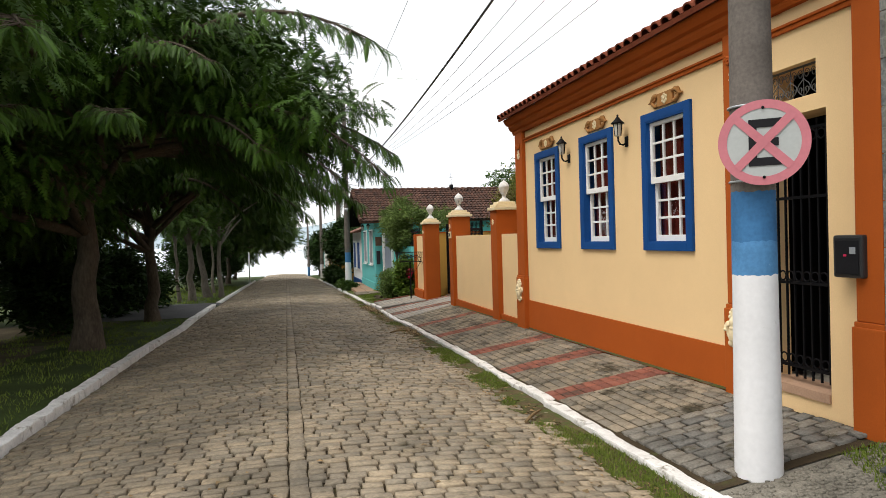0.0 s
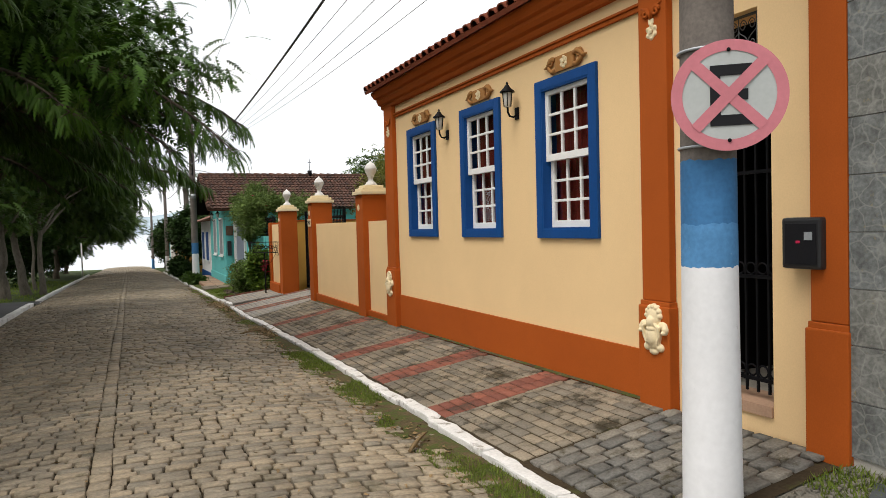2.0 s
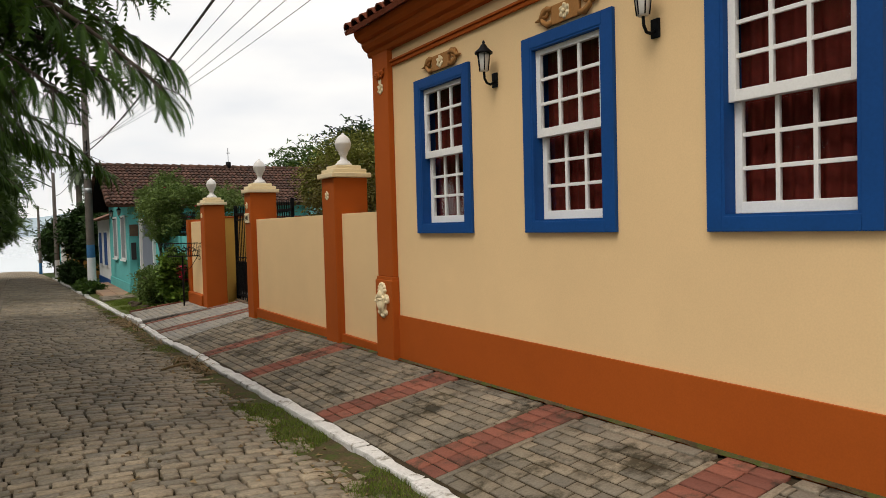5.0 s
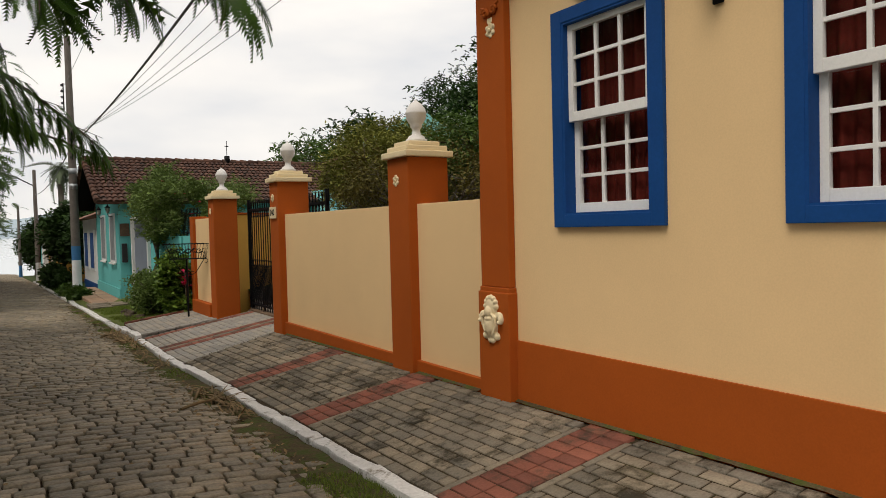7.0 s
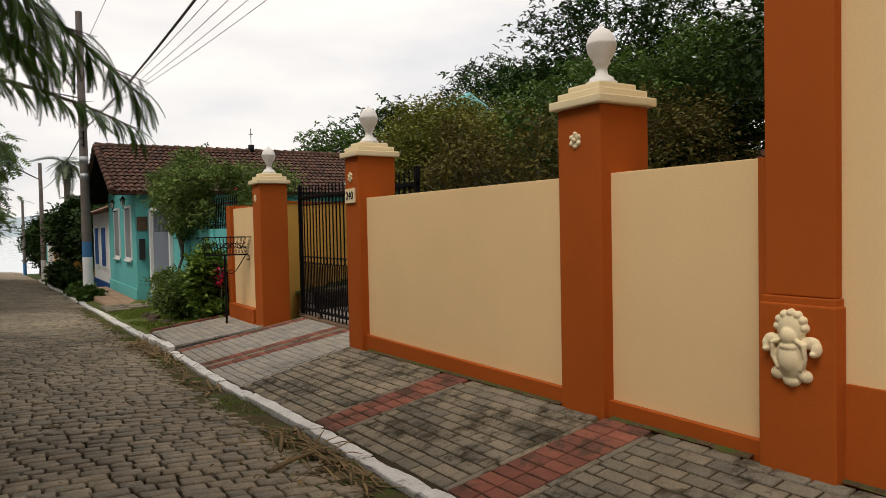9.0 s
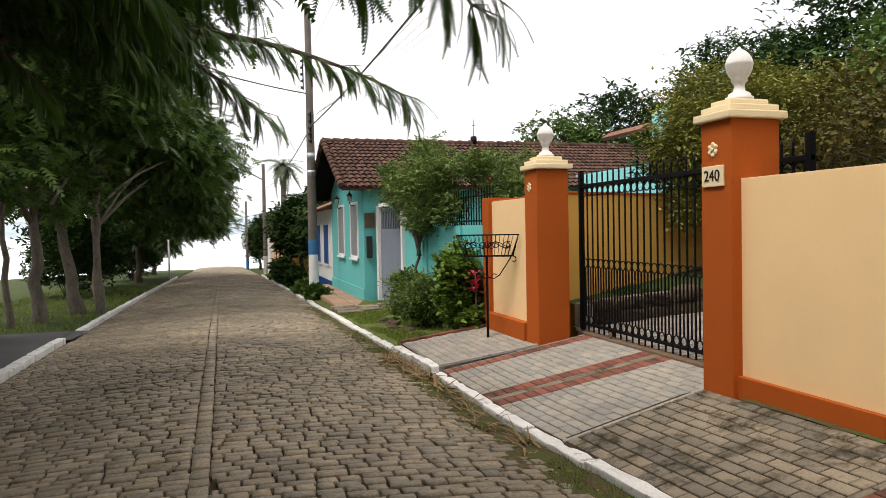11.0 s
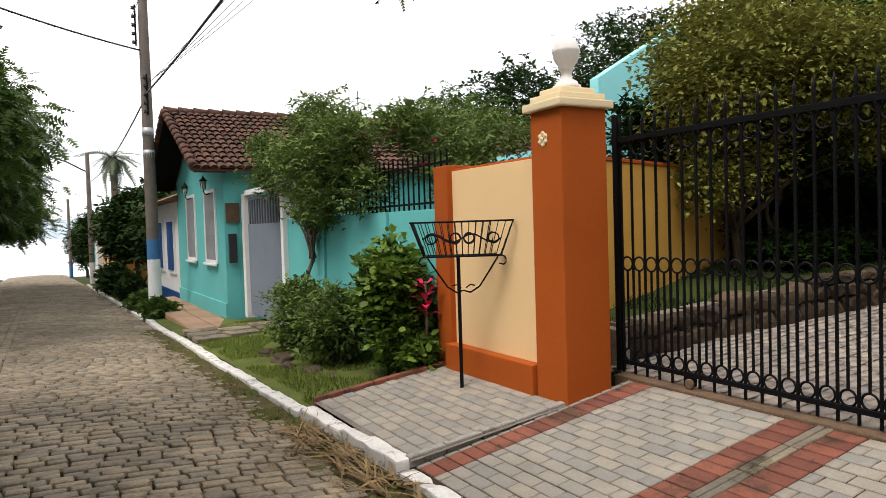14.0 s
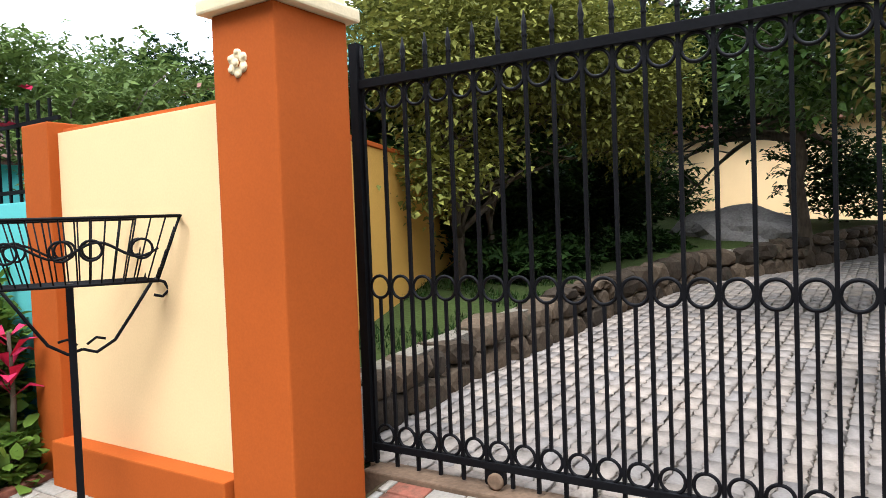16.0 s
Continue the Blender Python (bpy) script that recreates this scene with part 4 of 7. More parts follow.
def build_sign():
    eye = Vector((0.0, 0.35))
    d = (eye - Vector((3.07, 4.07))).normalized()
    turn = math.atan2(d.y, d.x)
    t = thing("no_stopping_sign", Matrix.Translation((3.082, 4.06, 2.07)) @ Matrix.Rotation(turn, 4, "Z"), "faded round no-stopping sign clamped to a pole", "road sign")
    R = 0.28
    bm = lathe(bmesh.new(), [(R, -0.003), (R, 0.0)], 64)
    face = Matrix.Rotation(radians(90), 4, "Y")
    bmesh.ops.transform(bm, matrix=face, verts=bm.verts[:])
    part("disc", bm, M["signwhite"], t)

    def stroke(pts, mat, x):
        bm = prism(bmesh.new(), pts, x, x + 0.0015)
        part("marking", bm, M[mat], t)
    bm = bmesh.new()
    n = 64
    a = [[bm.verts.new((x, rr * math.cos(2 * math.pi * k / n), rr * math.sin(2 * math.pi * k / n))) for k in range(n)] for rr, x in ((R, 0.0015), (R, 0.004), (R * 0.80, 0.004), (R * 0.80, 0.0015))]
    for p, q in zip(a, a[1:]):
        for k in range(n):
            bm.faces.new((p[k], p[(k + 1) % n], q[(k + 1) % n], q[k]))
    part("red_rim", bm, M["signred"], t, "faded red rim")
    # the letter E, then the cross over it
    e = 0.153
    stroke([(-0.09, -e), (-0.09 + 0.05, -e), (-0.09 + 0.05, e), (-0.09, e)], "black", 0.0035)
    for z0 in (-e, -0.027, e - 0.054):
        stroke([(-0.04, z0), (0.11 if z0 != -0.027 else 0.09, z0), (0.11 if z0 != -0.027 else 0.09, z0 + 0.054), (-0.04, z0 + 0.054)], "black", 0.0035)
    for s in (1, -1):
        c, w = R * 0.82 * 0.7071, 0.028
        stroke([(-c - w * 0.7, s * (-c + w * 0.7)), (-c + w * 0.7, s * (-c - w * 0.7)), (c + w * 0.7, s * (c - w * 0.7)), (c - w * 0.7, s * (c + w * 0.7))], "signred", 0.0055 + 0.0008 * s)
    for z in (0.228, -0.228):
        bm = lathe(bmesh.new(), [(0.01, 0.0), (0.01, 0.005), (0.004, 0.008)], 10)
        bmesh.ops.transform(bm, matrix=Matrix.Translation((0.004, 0, z)) @ face, verts=bm.verts[:])
        part("bolt", bm, M["iron"], t)
    for z in (0.27, -0.24):
        bm = bmesh.new()
        tube(bm, [(-0.23 + 0.149 * math.cos(k * math.pi / 12), -0.083 + 0.149 * math.sin(k * math.pi / 12), z) for k in range(24)], 0.008, 6, True)
        part("clamp", bm, M["zinc"], t)


build_sign()


# ---- slate-tiled neighbour ----
def build_tiled_wall():
    t = thing("wall_tiled", (0, 0, 0), "gate post wall faced with large grey stone-look tiles", "wall", kind="structure")
    part("wall_core", B(4.12, 4.5, 3.76, 4.16, -0.4, 4.2), M["grout"], t)
    z = 0.03
    while z < 4.0:
        part("wall_tile", B(4.104, 4.118, 3.742, 4.158, z, z + 0.325, 0.002), M["tile"], t)
        part("wall_tile", B(4.125, 4.49, 3.742, 3.758, z, z + 0.325, 0.002), M["tile"], t)
        z += 0.33
    d = thing("sheet_metal_gate", (0, 0, 0), "galvanised sheet metal gate beside a tiled post", "gate")
    part("gate_sheet", B(4.42, 4.45, 0.2, 3.735, 0.1, 1.85, 0.004), M["zinc"], d)
    part("gate_frame", B(4.40, 4.46, 3.66, 3.735, 0.05, 1.9, 0.004), M["zinc"], d)
    # shade under the neighbour's roof, painted as a near-black roof and wall
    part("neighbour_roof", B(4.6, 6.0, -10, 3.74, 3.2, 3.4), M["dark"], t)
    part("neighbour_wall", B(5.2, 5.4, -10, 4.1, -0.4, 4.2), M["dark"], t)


build_tiled_wall()


def build_meter():
    t = thing("electricity_meter", (FX - 0.006, 4.45, 1.28), "black electricity meter box on the house wall", "meter box")
    part("case", B(-0.11, -0.001, -0.14, 0.14, -0.16, 0.16, 0.02), M["plastic"], t)
    part("window", B(-0.114, -0.1105, -0.11, 0.11, -0.13, 0.12, 0.001), M["black"], t)
    part("dial", B(-0.118, -0.1145, -0.085, -0.03, 0.02, 0.07, 0.001), M["shutter"], t)
    part("red_label", B(-0.117, -0.1145, 0.0, 0.03, 0.0, 0.016, 0.001), M["flower"], t)


build_meter()


# ---- doorway of the house ----
def build_door_gate():
    t = thing("door_gate", (FX + 0.1, 0, 0), "black iron door gate with rings, standing in the doorway", "gate")
    y0, y1 = DOOR[0] + 0.02, DOOR[1] - 0.02
    for z in (0.30, 1.02, 1.75, 2.32):
        part("rail", B(-0.012, 0.012, y0, y1, z, z + 0.025), M["iron"], t)
    for y in (y0, y1 - 0.03):
        part("stile", B(-0.015, 0.015, y, y + 0.03, 0.2, 2.43), M["iron"], t)
    n = 8
    bar, ring = bar_mesh("bar", -0.008, 0.008, 0.22, 2.4), ring_mesh("ring", 0.04, 0.007, 16)
    for k in range(1, n):
        y = y0 + (y1 - y0) * k / n
        piece("bar", bar, Matrix.Translation((0, y, 0)), t)
        if k < n:
            for z in (0.37, 1.09, 2.27):
                piece("ring", ring, Matrix.Translation((0, y - 0.045, z)), t)
    g = thing("transom_grille", (FX + 0.08, 0, 0), "weathered grey scrolled iron grille over the doorway", "grille")
    a, b, c, d = TRANSOM
    for z0 in (c + 0.003, d - 0.018):
        part("frame_bar", B(-0.008, 0.008, a + 0.003, b - 0.003, z0, z0 + 0.015), M["grille"], g)
    for k in range(4):
        cy, w = a + (b - a) * (k + 0.5) / 4, (b - a) / 8
        bm = bmesh.new()
        for q in (1, -1):
            tube(bm, [(0, cy + q * w * 0.95 * math.sin(math.pi * min(1, u * 1.05)), c + 0.02 + 0.15 * u) for u in [i / 10 for i in range(11)]], 0.004, 5)
            tube(bm, [(0, cy + q * (w * 0.5 + w * 0.42 * (1 - u * 0.6) * math.cos(u * 8)), c + 0.205 + w * 0.55 * (1 - u * 0.6) * math.sin(u * 8)) for u in [i / 14 for i in range(15)]], 0.0035, 5)
            tube(bm, [(0, cy + q * (w * 0.5 - w * 0.3 * (1 - u * 0.5) * math.cos(u * 7)), c + 0.07 + w * 0.4 * (1 - u * 0.5) * math.sin(u * 7)) for u in [i / 12 for i in range(13)]], 0.0035, 5)
        tube(bm, [(0, cy, c + 0.015), (0, cy, d - 0.015)], 0.004, 5)
        part("scroll", bm, M["grille"], g)
    part("dark_leaf", B(2.3, 2.34, DOOR[0] - 0.2, DOOR[1] + 0.2, 0.109, 2.9), M["tube"], thing("inner_door", (FX + 0.3, 0, 0), "dark wooden inner door deep in the passage", "door"))


build_door_gate()


# ---- lanterns, reliefs and masks on the facade ----
def build_lantern(x, y, z, group, label, s=1.0):
    t = thing("wall_lantern", Matrix.Translation((x, y, z)) @ Matrix.Scale(s, 4), label, "wall lamp", group)
    bm = bmesh.new()
    box(bm, -0.025, -0.001, -0.045, 0.045, -0.20, -0.04, 0.01)
    tube(bm, [(-0.02, 0, -0.14), (-0.07, 0, -0.17), (-0.12, 0, -0.16), (-0.15, 0, -0.11), (-0.155, 0, -0.04)], 0.014, 8)
    part("bracket", bm, M["iron"], t)
    c = -0.155
    bm = lathe(bmesh.new(), [(0.04, -0.04), (0.05, -0.02), (0.07, 0.16)], 6, (c, 0, 0))
    part("glass_body", bm, M["bulb"], t)
    bm = bmesh.new()
    for k in range(6):
        a = math.pi / 3 * k
        tube(bm, [(c + 0.052 * math.cos(a), 0.052 * math.sin(a), -0.03), (c + 0.074 * math.cos(a), 0.074 * math.sin(a), 0.16)], 0.006, 5)
    part("cage", bm, M["iron"], t)
    bm = lathe(bmesh.new(), [(0.1, 0.155), (0.1, 0.17), (0.06, 0.205), (0.035, 0.235), (0.03, 0.25), (0.012, 0.262), (0.018, 0.28), (0.003, 0.30)], 16, (c, 0, 0))
    part("cap", bm, M["iron"], t)


for y in (9.87, 8.05):
    build_lantern(FX, y, 2.73, "lanterns of the cream house", "black wall lantern with frosted glass between windows", 0.8)


def spiral(cy, cz, r, s, turn=1.4, n=16):
    return [(-0.02, cy + s * r * (1 - k / n * 0.75) * math.cos(2 * math.pi * turn * k / n), cz + r * (1 - k / n * 0.75) * math.sin(2 * math.pi * turn * k / n)) for k in range(n + 1)]


def build_relief(y):
    t = thing("window_relief", (FX, y, 2.985), "brown stucco scroll relief with a cream shell over a window", "wall ornament", "reliefs over the windows")
    bm = bmesh.new()
    box(bm, -0.03, -0.001, -0.16, 0.16, -0.075, 0.075, 0.008)
    part("tablet", bm, M["ornament"], t)
    for s in (1, -1):
        bm = bmesh.new()
        tube(bm, [(-0.02, s * 0.15, 0.05), (-0.02, s * 0.21, 0.065), (-0.02, s * 0.27, 0.035), (-0.02, s * 0.30, 0.0), (-0.02, s * 0.36, 0.0)], [0.02, 0.026, 0.024, 0.02, 0.006], 8)
        tube(bm, [(-0.02, s * 0.15, -0.05), (-0.02, s * 0.21, -0.06), (-0.02, s * 0.26, -0.03), (-0.02, s * 0.29, 0.02)], [0.02, 0.026, 0.022, 0.012], 8)
        tube(bm, spiral(s * 0.24, 0.035, 0.045, s), 0.013, 6)
        part("scrollwork", bm, M["ornament"], t)
    bm = rosette(bmesh.new(), -0.03, 0, 0, 0.06)
    part("shell", bm, M["creamtrim"], t, "cream shell")


for a, b in W_IN:
    build_relief((a + b) / 2 - 0.02)


def build_cartouche(y, z):
    """A moulded shield with a scalloped head and curled shoulders."""
    bm = bmesh.new()

    def lump(dy, dz, ry, rz, rx=0.035, x=0.0):
        bmesh.ops.create_icosphere(bm, subdivisions=3, radius=1, matrix=Matrix.Translation((x, dy, dz)) @ Matrix.Diagonal((rx, ry, rz, 1)))
    lump(0, -0.03, 0.085, 0.13, 0.05)
    lump(0, 0.11, 0.08, 0.085, 0.04)
    for k in range(7):
        a = math.pi * (k + 0.0) / 6
        lump(0.075 * math.cos(a), 0.12 + 0.075 * math.sin(a), 0.024, 0.024, 0.03)
    lump(0, 0.075, 0.045, 0.05, 0.04, -0.03)
    lump(0, 0.02, 0.05, 0.025, 0.03, -0.035)
    for s in (1, -1):
        lump(s * 0.105, 0.045, 0.05, 0.035, 0.03)
        lump(s * 0.135, 0.02, 0.028, 0.04, 0.035)
        lump(s * 0.13, -0.005, 0.022, 0.02, 0.04, -0.01)
        lump(s * 0.075, -0.13, 0.04, 0.035, 0.03)
        tube(bm, [(-0.03, s * 0.03, 0.06), (-0.04, s * 0.085, 0.035), (-0.03, s * 0.09, -0.04), (-0.03, s * 0.06, -0.1)], [0.012, 0.014, 0.012, 0.008], 8)
    lump(0, -0.165, 0.05, 0.03, 0.03)
    lump(0, -0.04, 0.055, 0.075, 0.03, -0.035)
    for f in bm.faces:
        f.smooth = True
    ob = solid("stucco_cartouche", bm, M["creamtrim"], "cream moulded stucco cartouche on a terracotta pilaster base", "wall ornament", "cartouches on the pilasters", at=(FX - 0.1, y, z))
    md = ob.modifiers.new("melt", "REMESH")
    md.mode, md.voxel_size, md.use_smooth_shade = "VOXEL", 0.005, True


build_cartouche(5.81, 0.565)
build_cartouche(12.03, 0.52)
for y in (5.82, 12.0):
    bm = rosette(bmesh.new(), 0, 0, 0, 0.065)
    box(bm, -0.01, 0.0, -0.03, 0.03, 0.06, 0.10, 0.004)
    solid("pilaster_shell", bm, M["creamtrim"], "small cream shell ornament on a pilaster", "wall ornament", "shells on the pilasters", at=(FX - 0.07, y, 2.93))
    bm = bmesh.new()
    for s in (1, -1):
        tube(bm, spiral(s * 0.06, 0, 0.04, s), 0.014, 6)
        tube(bm, [(-0.015, 0, -0.05), (-0.02, s * 0.04, 0.03), (-0.015, s * 0.12, 0.06)], [0.014, 0.016, 0.005], 6)
    solid("pilaster_scroll", bm, M["orange"], "terracotta scroll relief on a pilaster head", "wall ornament", "scrolls on the pilasters", at=(FX - 0.06, y, 3.08))


def build_number():
    t = thing("house_number", (4.094, 17.46, 1.58), "small cream house number plate reading 240 on a pillar", "number plate")
    part("plate", B(-0.015, 0.005, -0.13, 0.13, -0.085, 0.085, 0.006), M["creamtrim"], t)
    cu = bpy.data.curves.new("digits", "FONT")
    cu.body, cu.size, cu.align_x, cu.align_y, cu.extrude = "240", 0.13, "CENTER", "CENTER", 0.002
    cu.materials.append(M["black"])
    tmp = bpy.data.objects.new("digits", cu)
    scene.collection.objects.link(tmp)
    me = bpy.data.meshes.new_from_object(tmp.evaluated_get(bpy.context.evaluated_depsgraph_get()))
    bpy.data.objects.remove(tmp)
    ob = new("digits", me)
    ob.parent = t
    ob.matrix_basis = Matrix.Translation((-0.0185, 0, -0.0)) @ Matrix.Rotation(radians(-90), 4, "Z") @ Matrix.Rotation(radians(90), 4, "X")


build_number()


# ---- raised wire basket ----
def build_basket():
    d = Vector((0.75, -0.46, 0)).normalized()
    ang = math.atan2(d.y, d.x)
    t = thing("raised_wire_basket", Matrix.Translation((3.875, 22.0, -0.365)) @ Matrix.Rotation(ang, 4, "Z"), "black wrought iron litter basket raised on a post", "litter basket")
    part("post", B(-0.056, -0.024, -0.016, 0.016, -0.05, 1.16, 0.003), M["iron"], t)
    zt, zb = 1.455, 1.155
    top, low = (0.44, 0.2), (0.335, 0.14)

    def loop(a, b, z):
        return [(-a, -b, z), (a, -b, z), (a, b, z), (-a, b, z)]
    for (a, b), z in ((top, zt), (low, zb)):
        bm = bmesh.new()
        c = loop(a, b, z)
        for p, q in zip(c, c[1:] + c[:1]):
            tube(bm, [p, q], 0.008, 6)
        part("rim", bm, M["iron"], t)
    for s in (-1, 1):
        for k in range(15):
            u = -1 + 2 * k / 14
            part("side_wire", tube(bmesh.new(), [(u * top[0], s * top[1], zt), (u * low[0], s * low[1], zb)], 0.004, 5), M["iron"], t)
        for k in range(7):
            u = -1 + 2 * k / 6
            part("end_wire", tube(bmesh.new(), [(s * top[0], u * top[1], zt), (s * low[0], u * low[1], zb)], 0.004, 5), M["iron"], t)
        bm = bmesh.new()
        y = s * 0.175
        tube(bm, [(0.34 * (k / 24 * 2 - 1), y, 1.31 + 0.035 * math.sin(k / 24 * 4 * math.pi)) for k in range(25)], 0.006, 6)
        for cx in (-0.27, -0.06, 0.06, 0.27):
            tube(bm, [(cx + 0.045 * math.cos(k * math.pi / 8), y, 1.31 + 0.045 * math.sin(k * math.pi / 8)) for k in range(16)], 0.006, 6, True)
        part("side_scroll", bm, M["iron"], t)
        bm = bmesh.new()
        tube(bm, [(s * 0.0, 0, 0.85), (s * 0.06, 0, 0.83), (s * 0.14, 0, 0.88), (s * 0.22, 0, 1.0), (s * 0.31, 0, 1.14)], 0.008, 6)
        tube(bm, [(s * 0.33, 0, 1.155), (s * 0.37, 0, 1.14), (s * 0.39, 0, 1.10), (s * 0.36, 0, 1.07), (s * 0.32, 0, 1.08)], 0.008, 6)
        tube(bm, [(s * 0.02, 0, 0.87), (s * 0.06, 0, 0.9), (s * 0.1, 0, 0.89)], 0.007, 6)
        part("brace", bm, M["iron"], t)
    for k in range(9):
        u = -0.12 + 0.03 * k
        part("floor_wire", tube(bmesh.new(), [(-low[0], u, zb), (low[0], u, zb)], 0.004, 5), M["iron"], t)


build_basket()


# ---- turquoise house and the row beyond ----
def gable_roof(t, x0, x1, ys, yr, yn, ze, zr, mat="rooftile", rows=None):
    """A tiled roof with its ridge along x; ys and yn the eaves, yr the ridge."""
    for side, (ya, za) in enumerate(((ys, ze), (yn, ze))):
        L_ = math.hypot(yr - ya, zr - za)
        s = 1 if yr > ya else -1
        rise = math.atan2(zr - za, abs(yr - ya))
        m = Matrix.Translation((0, ya, za)) @ Matrix.Rotation(0 if s > 0 else math.pi, 4, "Z") @ Matrix.Rotation(rise, 4, "X")
        xa, xb = (x0, x1) if s > 0 else (-x1, -x0)
        slab = part("roof_slope", B(xa, xb, 0, L_, -0.08, -0.02, m=m), M[mat], t)
        n, k = int((xb - xa) / 0.165), int(L_ / 0.27)
        verts, faces = [], []
        prof = [(math.cos(math.pi * q / 5), math.sin(math.pi * q / 5)) for q in range(6)]
        for i in range(n):
            for j in range(k):
                o = len(verts)
                cx, jx = xa + 0.08 + i * 0.165, random.uniform(-0.012, 0.012)
                for yy, sc, up in ((j * L_ / k - 0.03, 0.083, 0.03), ((j + 1) * L_ / k, 0.068, 0.0)):
                    for a, b in prof:
                        p = m @ Vector((cx + jx + a * sc, yy, b * sc * 0.75 - 0.02 + up))
                        verts.append(p)
                faces += [(o + q, o + q + 1, o + 7 + q, o + 6 + q) for q in range(5)]
                faces.append((o, o + 2, o + 3, o + 5))
        ob = new("roof_tiles", fast_mesh("roof_tiles", verts, faces, M[mat]))
        ob.parent = slab
        ob["kind"] = "stuff"
    bm = bmesh.new()
    x = x0
    while x < x1:
        tube(bm, [(x, yr, zr + 0.02), (x + 0.36, yr, zr + 0.0)], [0.11, 0.09], 8)
        x += 0.34
    part("ridge_tiles", bm, M[mat], t)
    bm = bmesh.new()
    for ya in (ys, yn):
        n = 12
        for k in range(n):
            p, q = Vector((x0 + 0.02, ya, ze + 0.02)).lerp(Vector((x0 + 0.02, yr, zr + 0.02)), k / n), Vector((x0 + 0.02, ya, ze)).lerp(Vector((x0 + 0.02, yr, zr)), (k + 1.1) / n)
            tube(bm, [p, q], [0.1, 0.085], 8)
    part("verge_tiles", bm, M[mat], t)


def shutter_window(t, x, y0, y1, z0, z1, mat, frame_mat):
    bm = bmesh.new()
    for a, b, c, d in ((y0 - 0.07, y0, z0 - 0.07, z1 + 0.07), (y1, y1 + 0.07, z0 - 0.07, z1 + 0.07), (y0, y1, z1, z1 + 0.07), (y0, y1, z0 - 0.07, z0)):
        box(bm, x - 0.04, x - 0.001, a, b, c, d, 0.005)
    win = part("window", bm, M[frame_mat], t)
    mid = (y0 + y1) / 2
    for a, b in ((y0, mid - 0.01), (mid + 0.01, y1)):
        part("shutter", B(x - 0.02, x - 0.002, a + 0.005, b - 0.005, z0 + 0.005, z1 - 0.005, 0.004), M[mat], win)
        n = 5
        for k in range(n):
            yy = a + (b - a) * (k + 0.5) / n
            part("slat", B(x - 0.03, x - 0.0205, yy - 0.03, yy + 0.02, z0 + 0.03, z1 - 0.03, 0.003), M[mat], win)
    part("sill", B(x - 0.09, x - 0.041, y0 - 0.1, y1 + 0.1, z0 - 0.12, z0 - 0.071, 0.008), M[frame_mat], win)


def build_teal_house():
    t = thing("turquoise_house", (0, 0, 0), "turquoise cottage with weathered clay tile roof and grey shutters", "house")
    bm = bmesh.new()
    y0, y1, yr = 31.5, 37.2, 34.4
    prism(bm, [(y0, -0.8), (y1, -0.8), (y1, 2.45), (yr, 3.75), (y0, 2.45)], 3.92, 4.2)
    part("wall_front", bm, M["teal"], t)
    part("wall_side", B(4.203, 15.0, y0, y0 + 0.25, -0.8, 2.44), M["teal"], t)
    part("wall_far_side", B(4.203, 15.0, y1 - 0.25, y1, -0.8, 2.44), M["teal"], t)
    part("wall_back", B(15.003, 15.25, y0, y1, -0.8, 2.44), M["teal"], t)
    part("wall_base", B(3.88, 3.918, y0, y1, -0.9, -0.42, 0.005), M["teal"], t)
    gable_roof(t, 3.25, 16.0, 31.0, yr, 37.8, 2.33, 3.93)
    for ya in (31.0, 37.8):
        s = 1 if ya < yr else -1
        rise = math.atan2(1.6, yr - ya if s > 0 else ya - yr)
        m = Matrix.Translation((0, ya, 2.33)) @ Matrix.Rotation(0 if s > 0 else math.pi, 4, "Z") @ Matrix.Rotation(rise, 4, "X")
        xa, xb = (3.28, 3.9) if s > 0 else (-3.9, -3.28)
        # near-black colour carries the shade under the overhang
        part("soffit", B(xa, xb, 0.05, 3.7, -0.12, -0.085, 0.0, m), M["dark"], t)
    shutter_window(t, 3.92, 32.3, 33.35, 0.45, 1.93, "shutter", "whitewall")
    shutter_window(t, 3.92, 34.6, 35.65, 0.45, 1.93, "shutter", "whitewall")
    bm = bmesh.new()
    tube(bm, [(8.2, yr, 3.9), (8.2, yr, 4.18)], [0.12, 0.10], 10)
    tube(bm, [(8.2, yr, 4.18), (8.2, yr, 4.75)], 0.012, 6)
    tube(bm, [(8.2, yr - 0.09, 4.55), (8.2, yr + 0.09, 4.55)], 0.012, 6)
    tube(bm, [(8.12, yr, 4.55), (8.28, yr, 4.55)], 0.012, 6)
    part("roof_finial", bm, M["iron"], t)
    # terrace before the door
    part("terrace", B(3.0, 3.88, 29.5, 38.0, -1.2, -0.74, 0.01), M["terra"], t)
    x, y = 3.02, 29.52
    while y < 37.9:
        for k in range(2):
            part("floor_tile", B(3.02 + 0.42 * k, 3.02 + 0.42 * k + 0.4, y, y + 0.4, -0.739, -0.728, 0.003), M["terra"], t)
        y += 0.42
    return t


build_teal_house()
for y in (33.0, 35.3):
    build_lantern(3.92, y - 0.2, 2.05, "lanterns of the turquoise house", "black wall lantern on the turquoise cottage", 0.9)


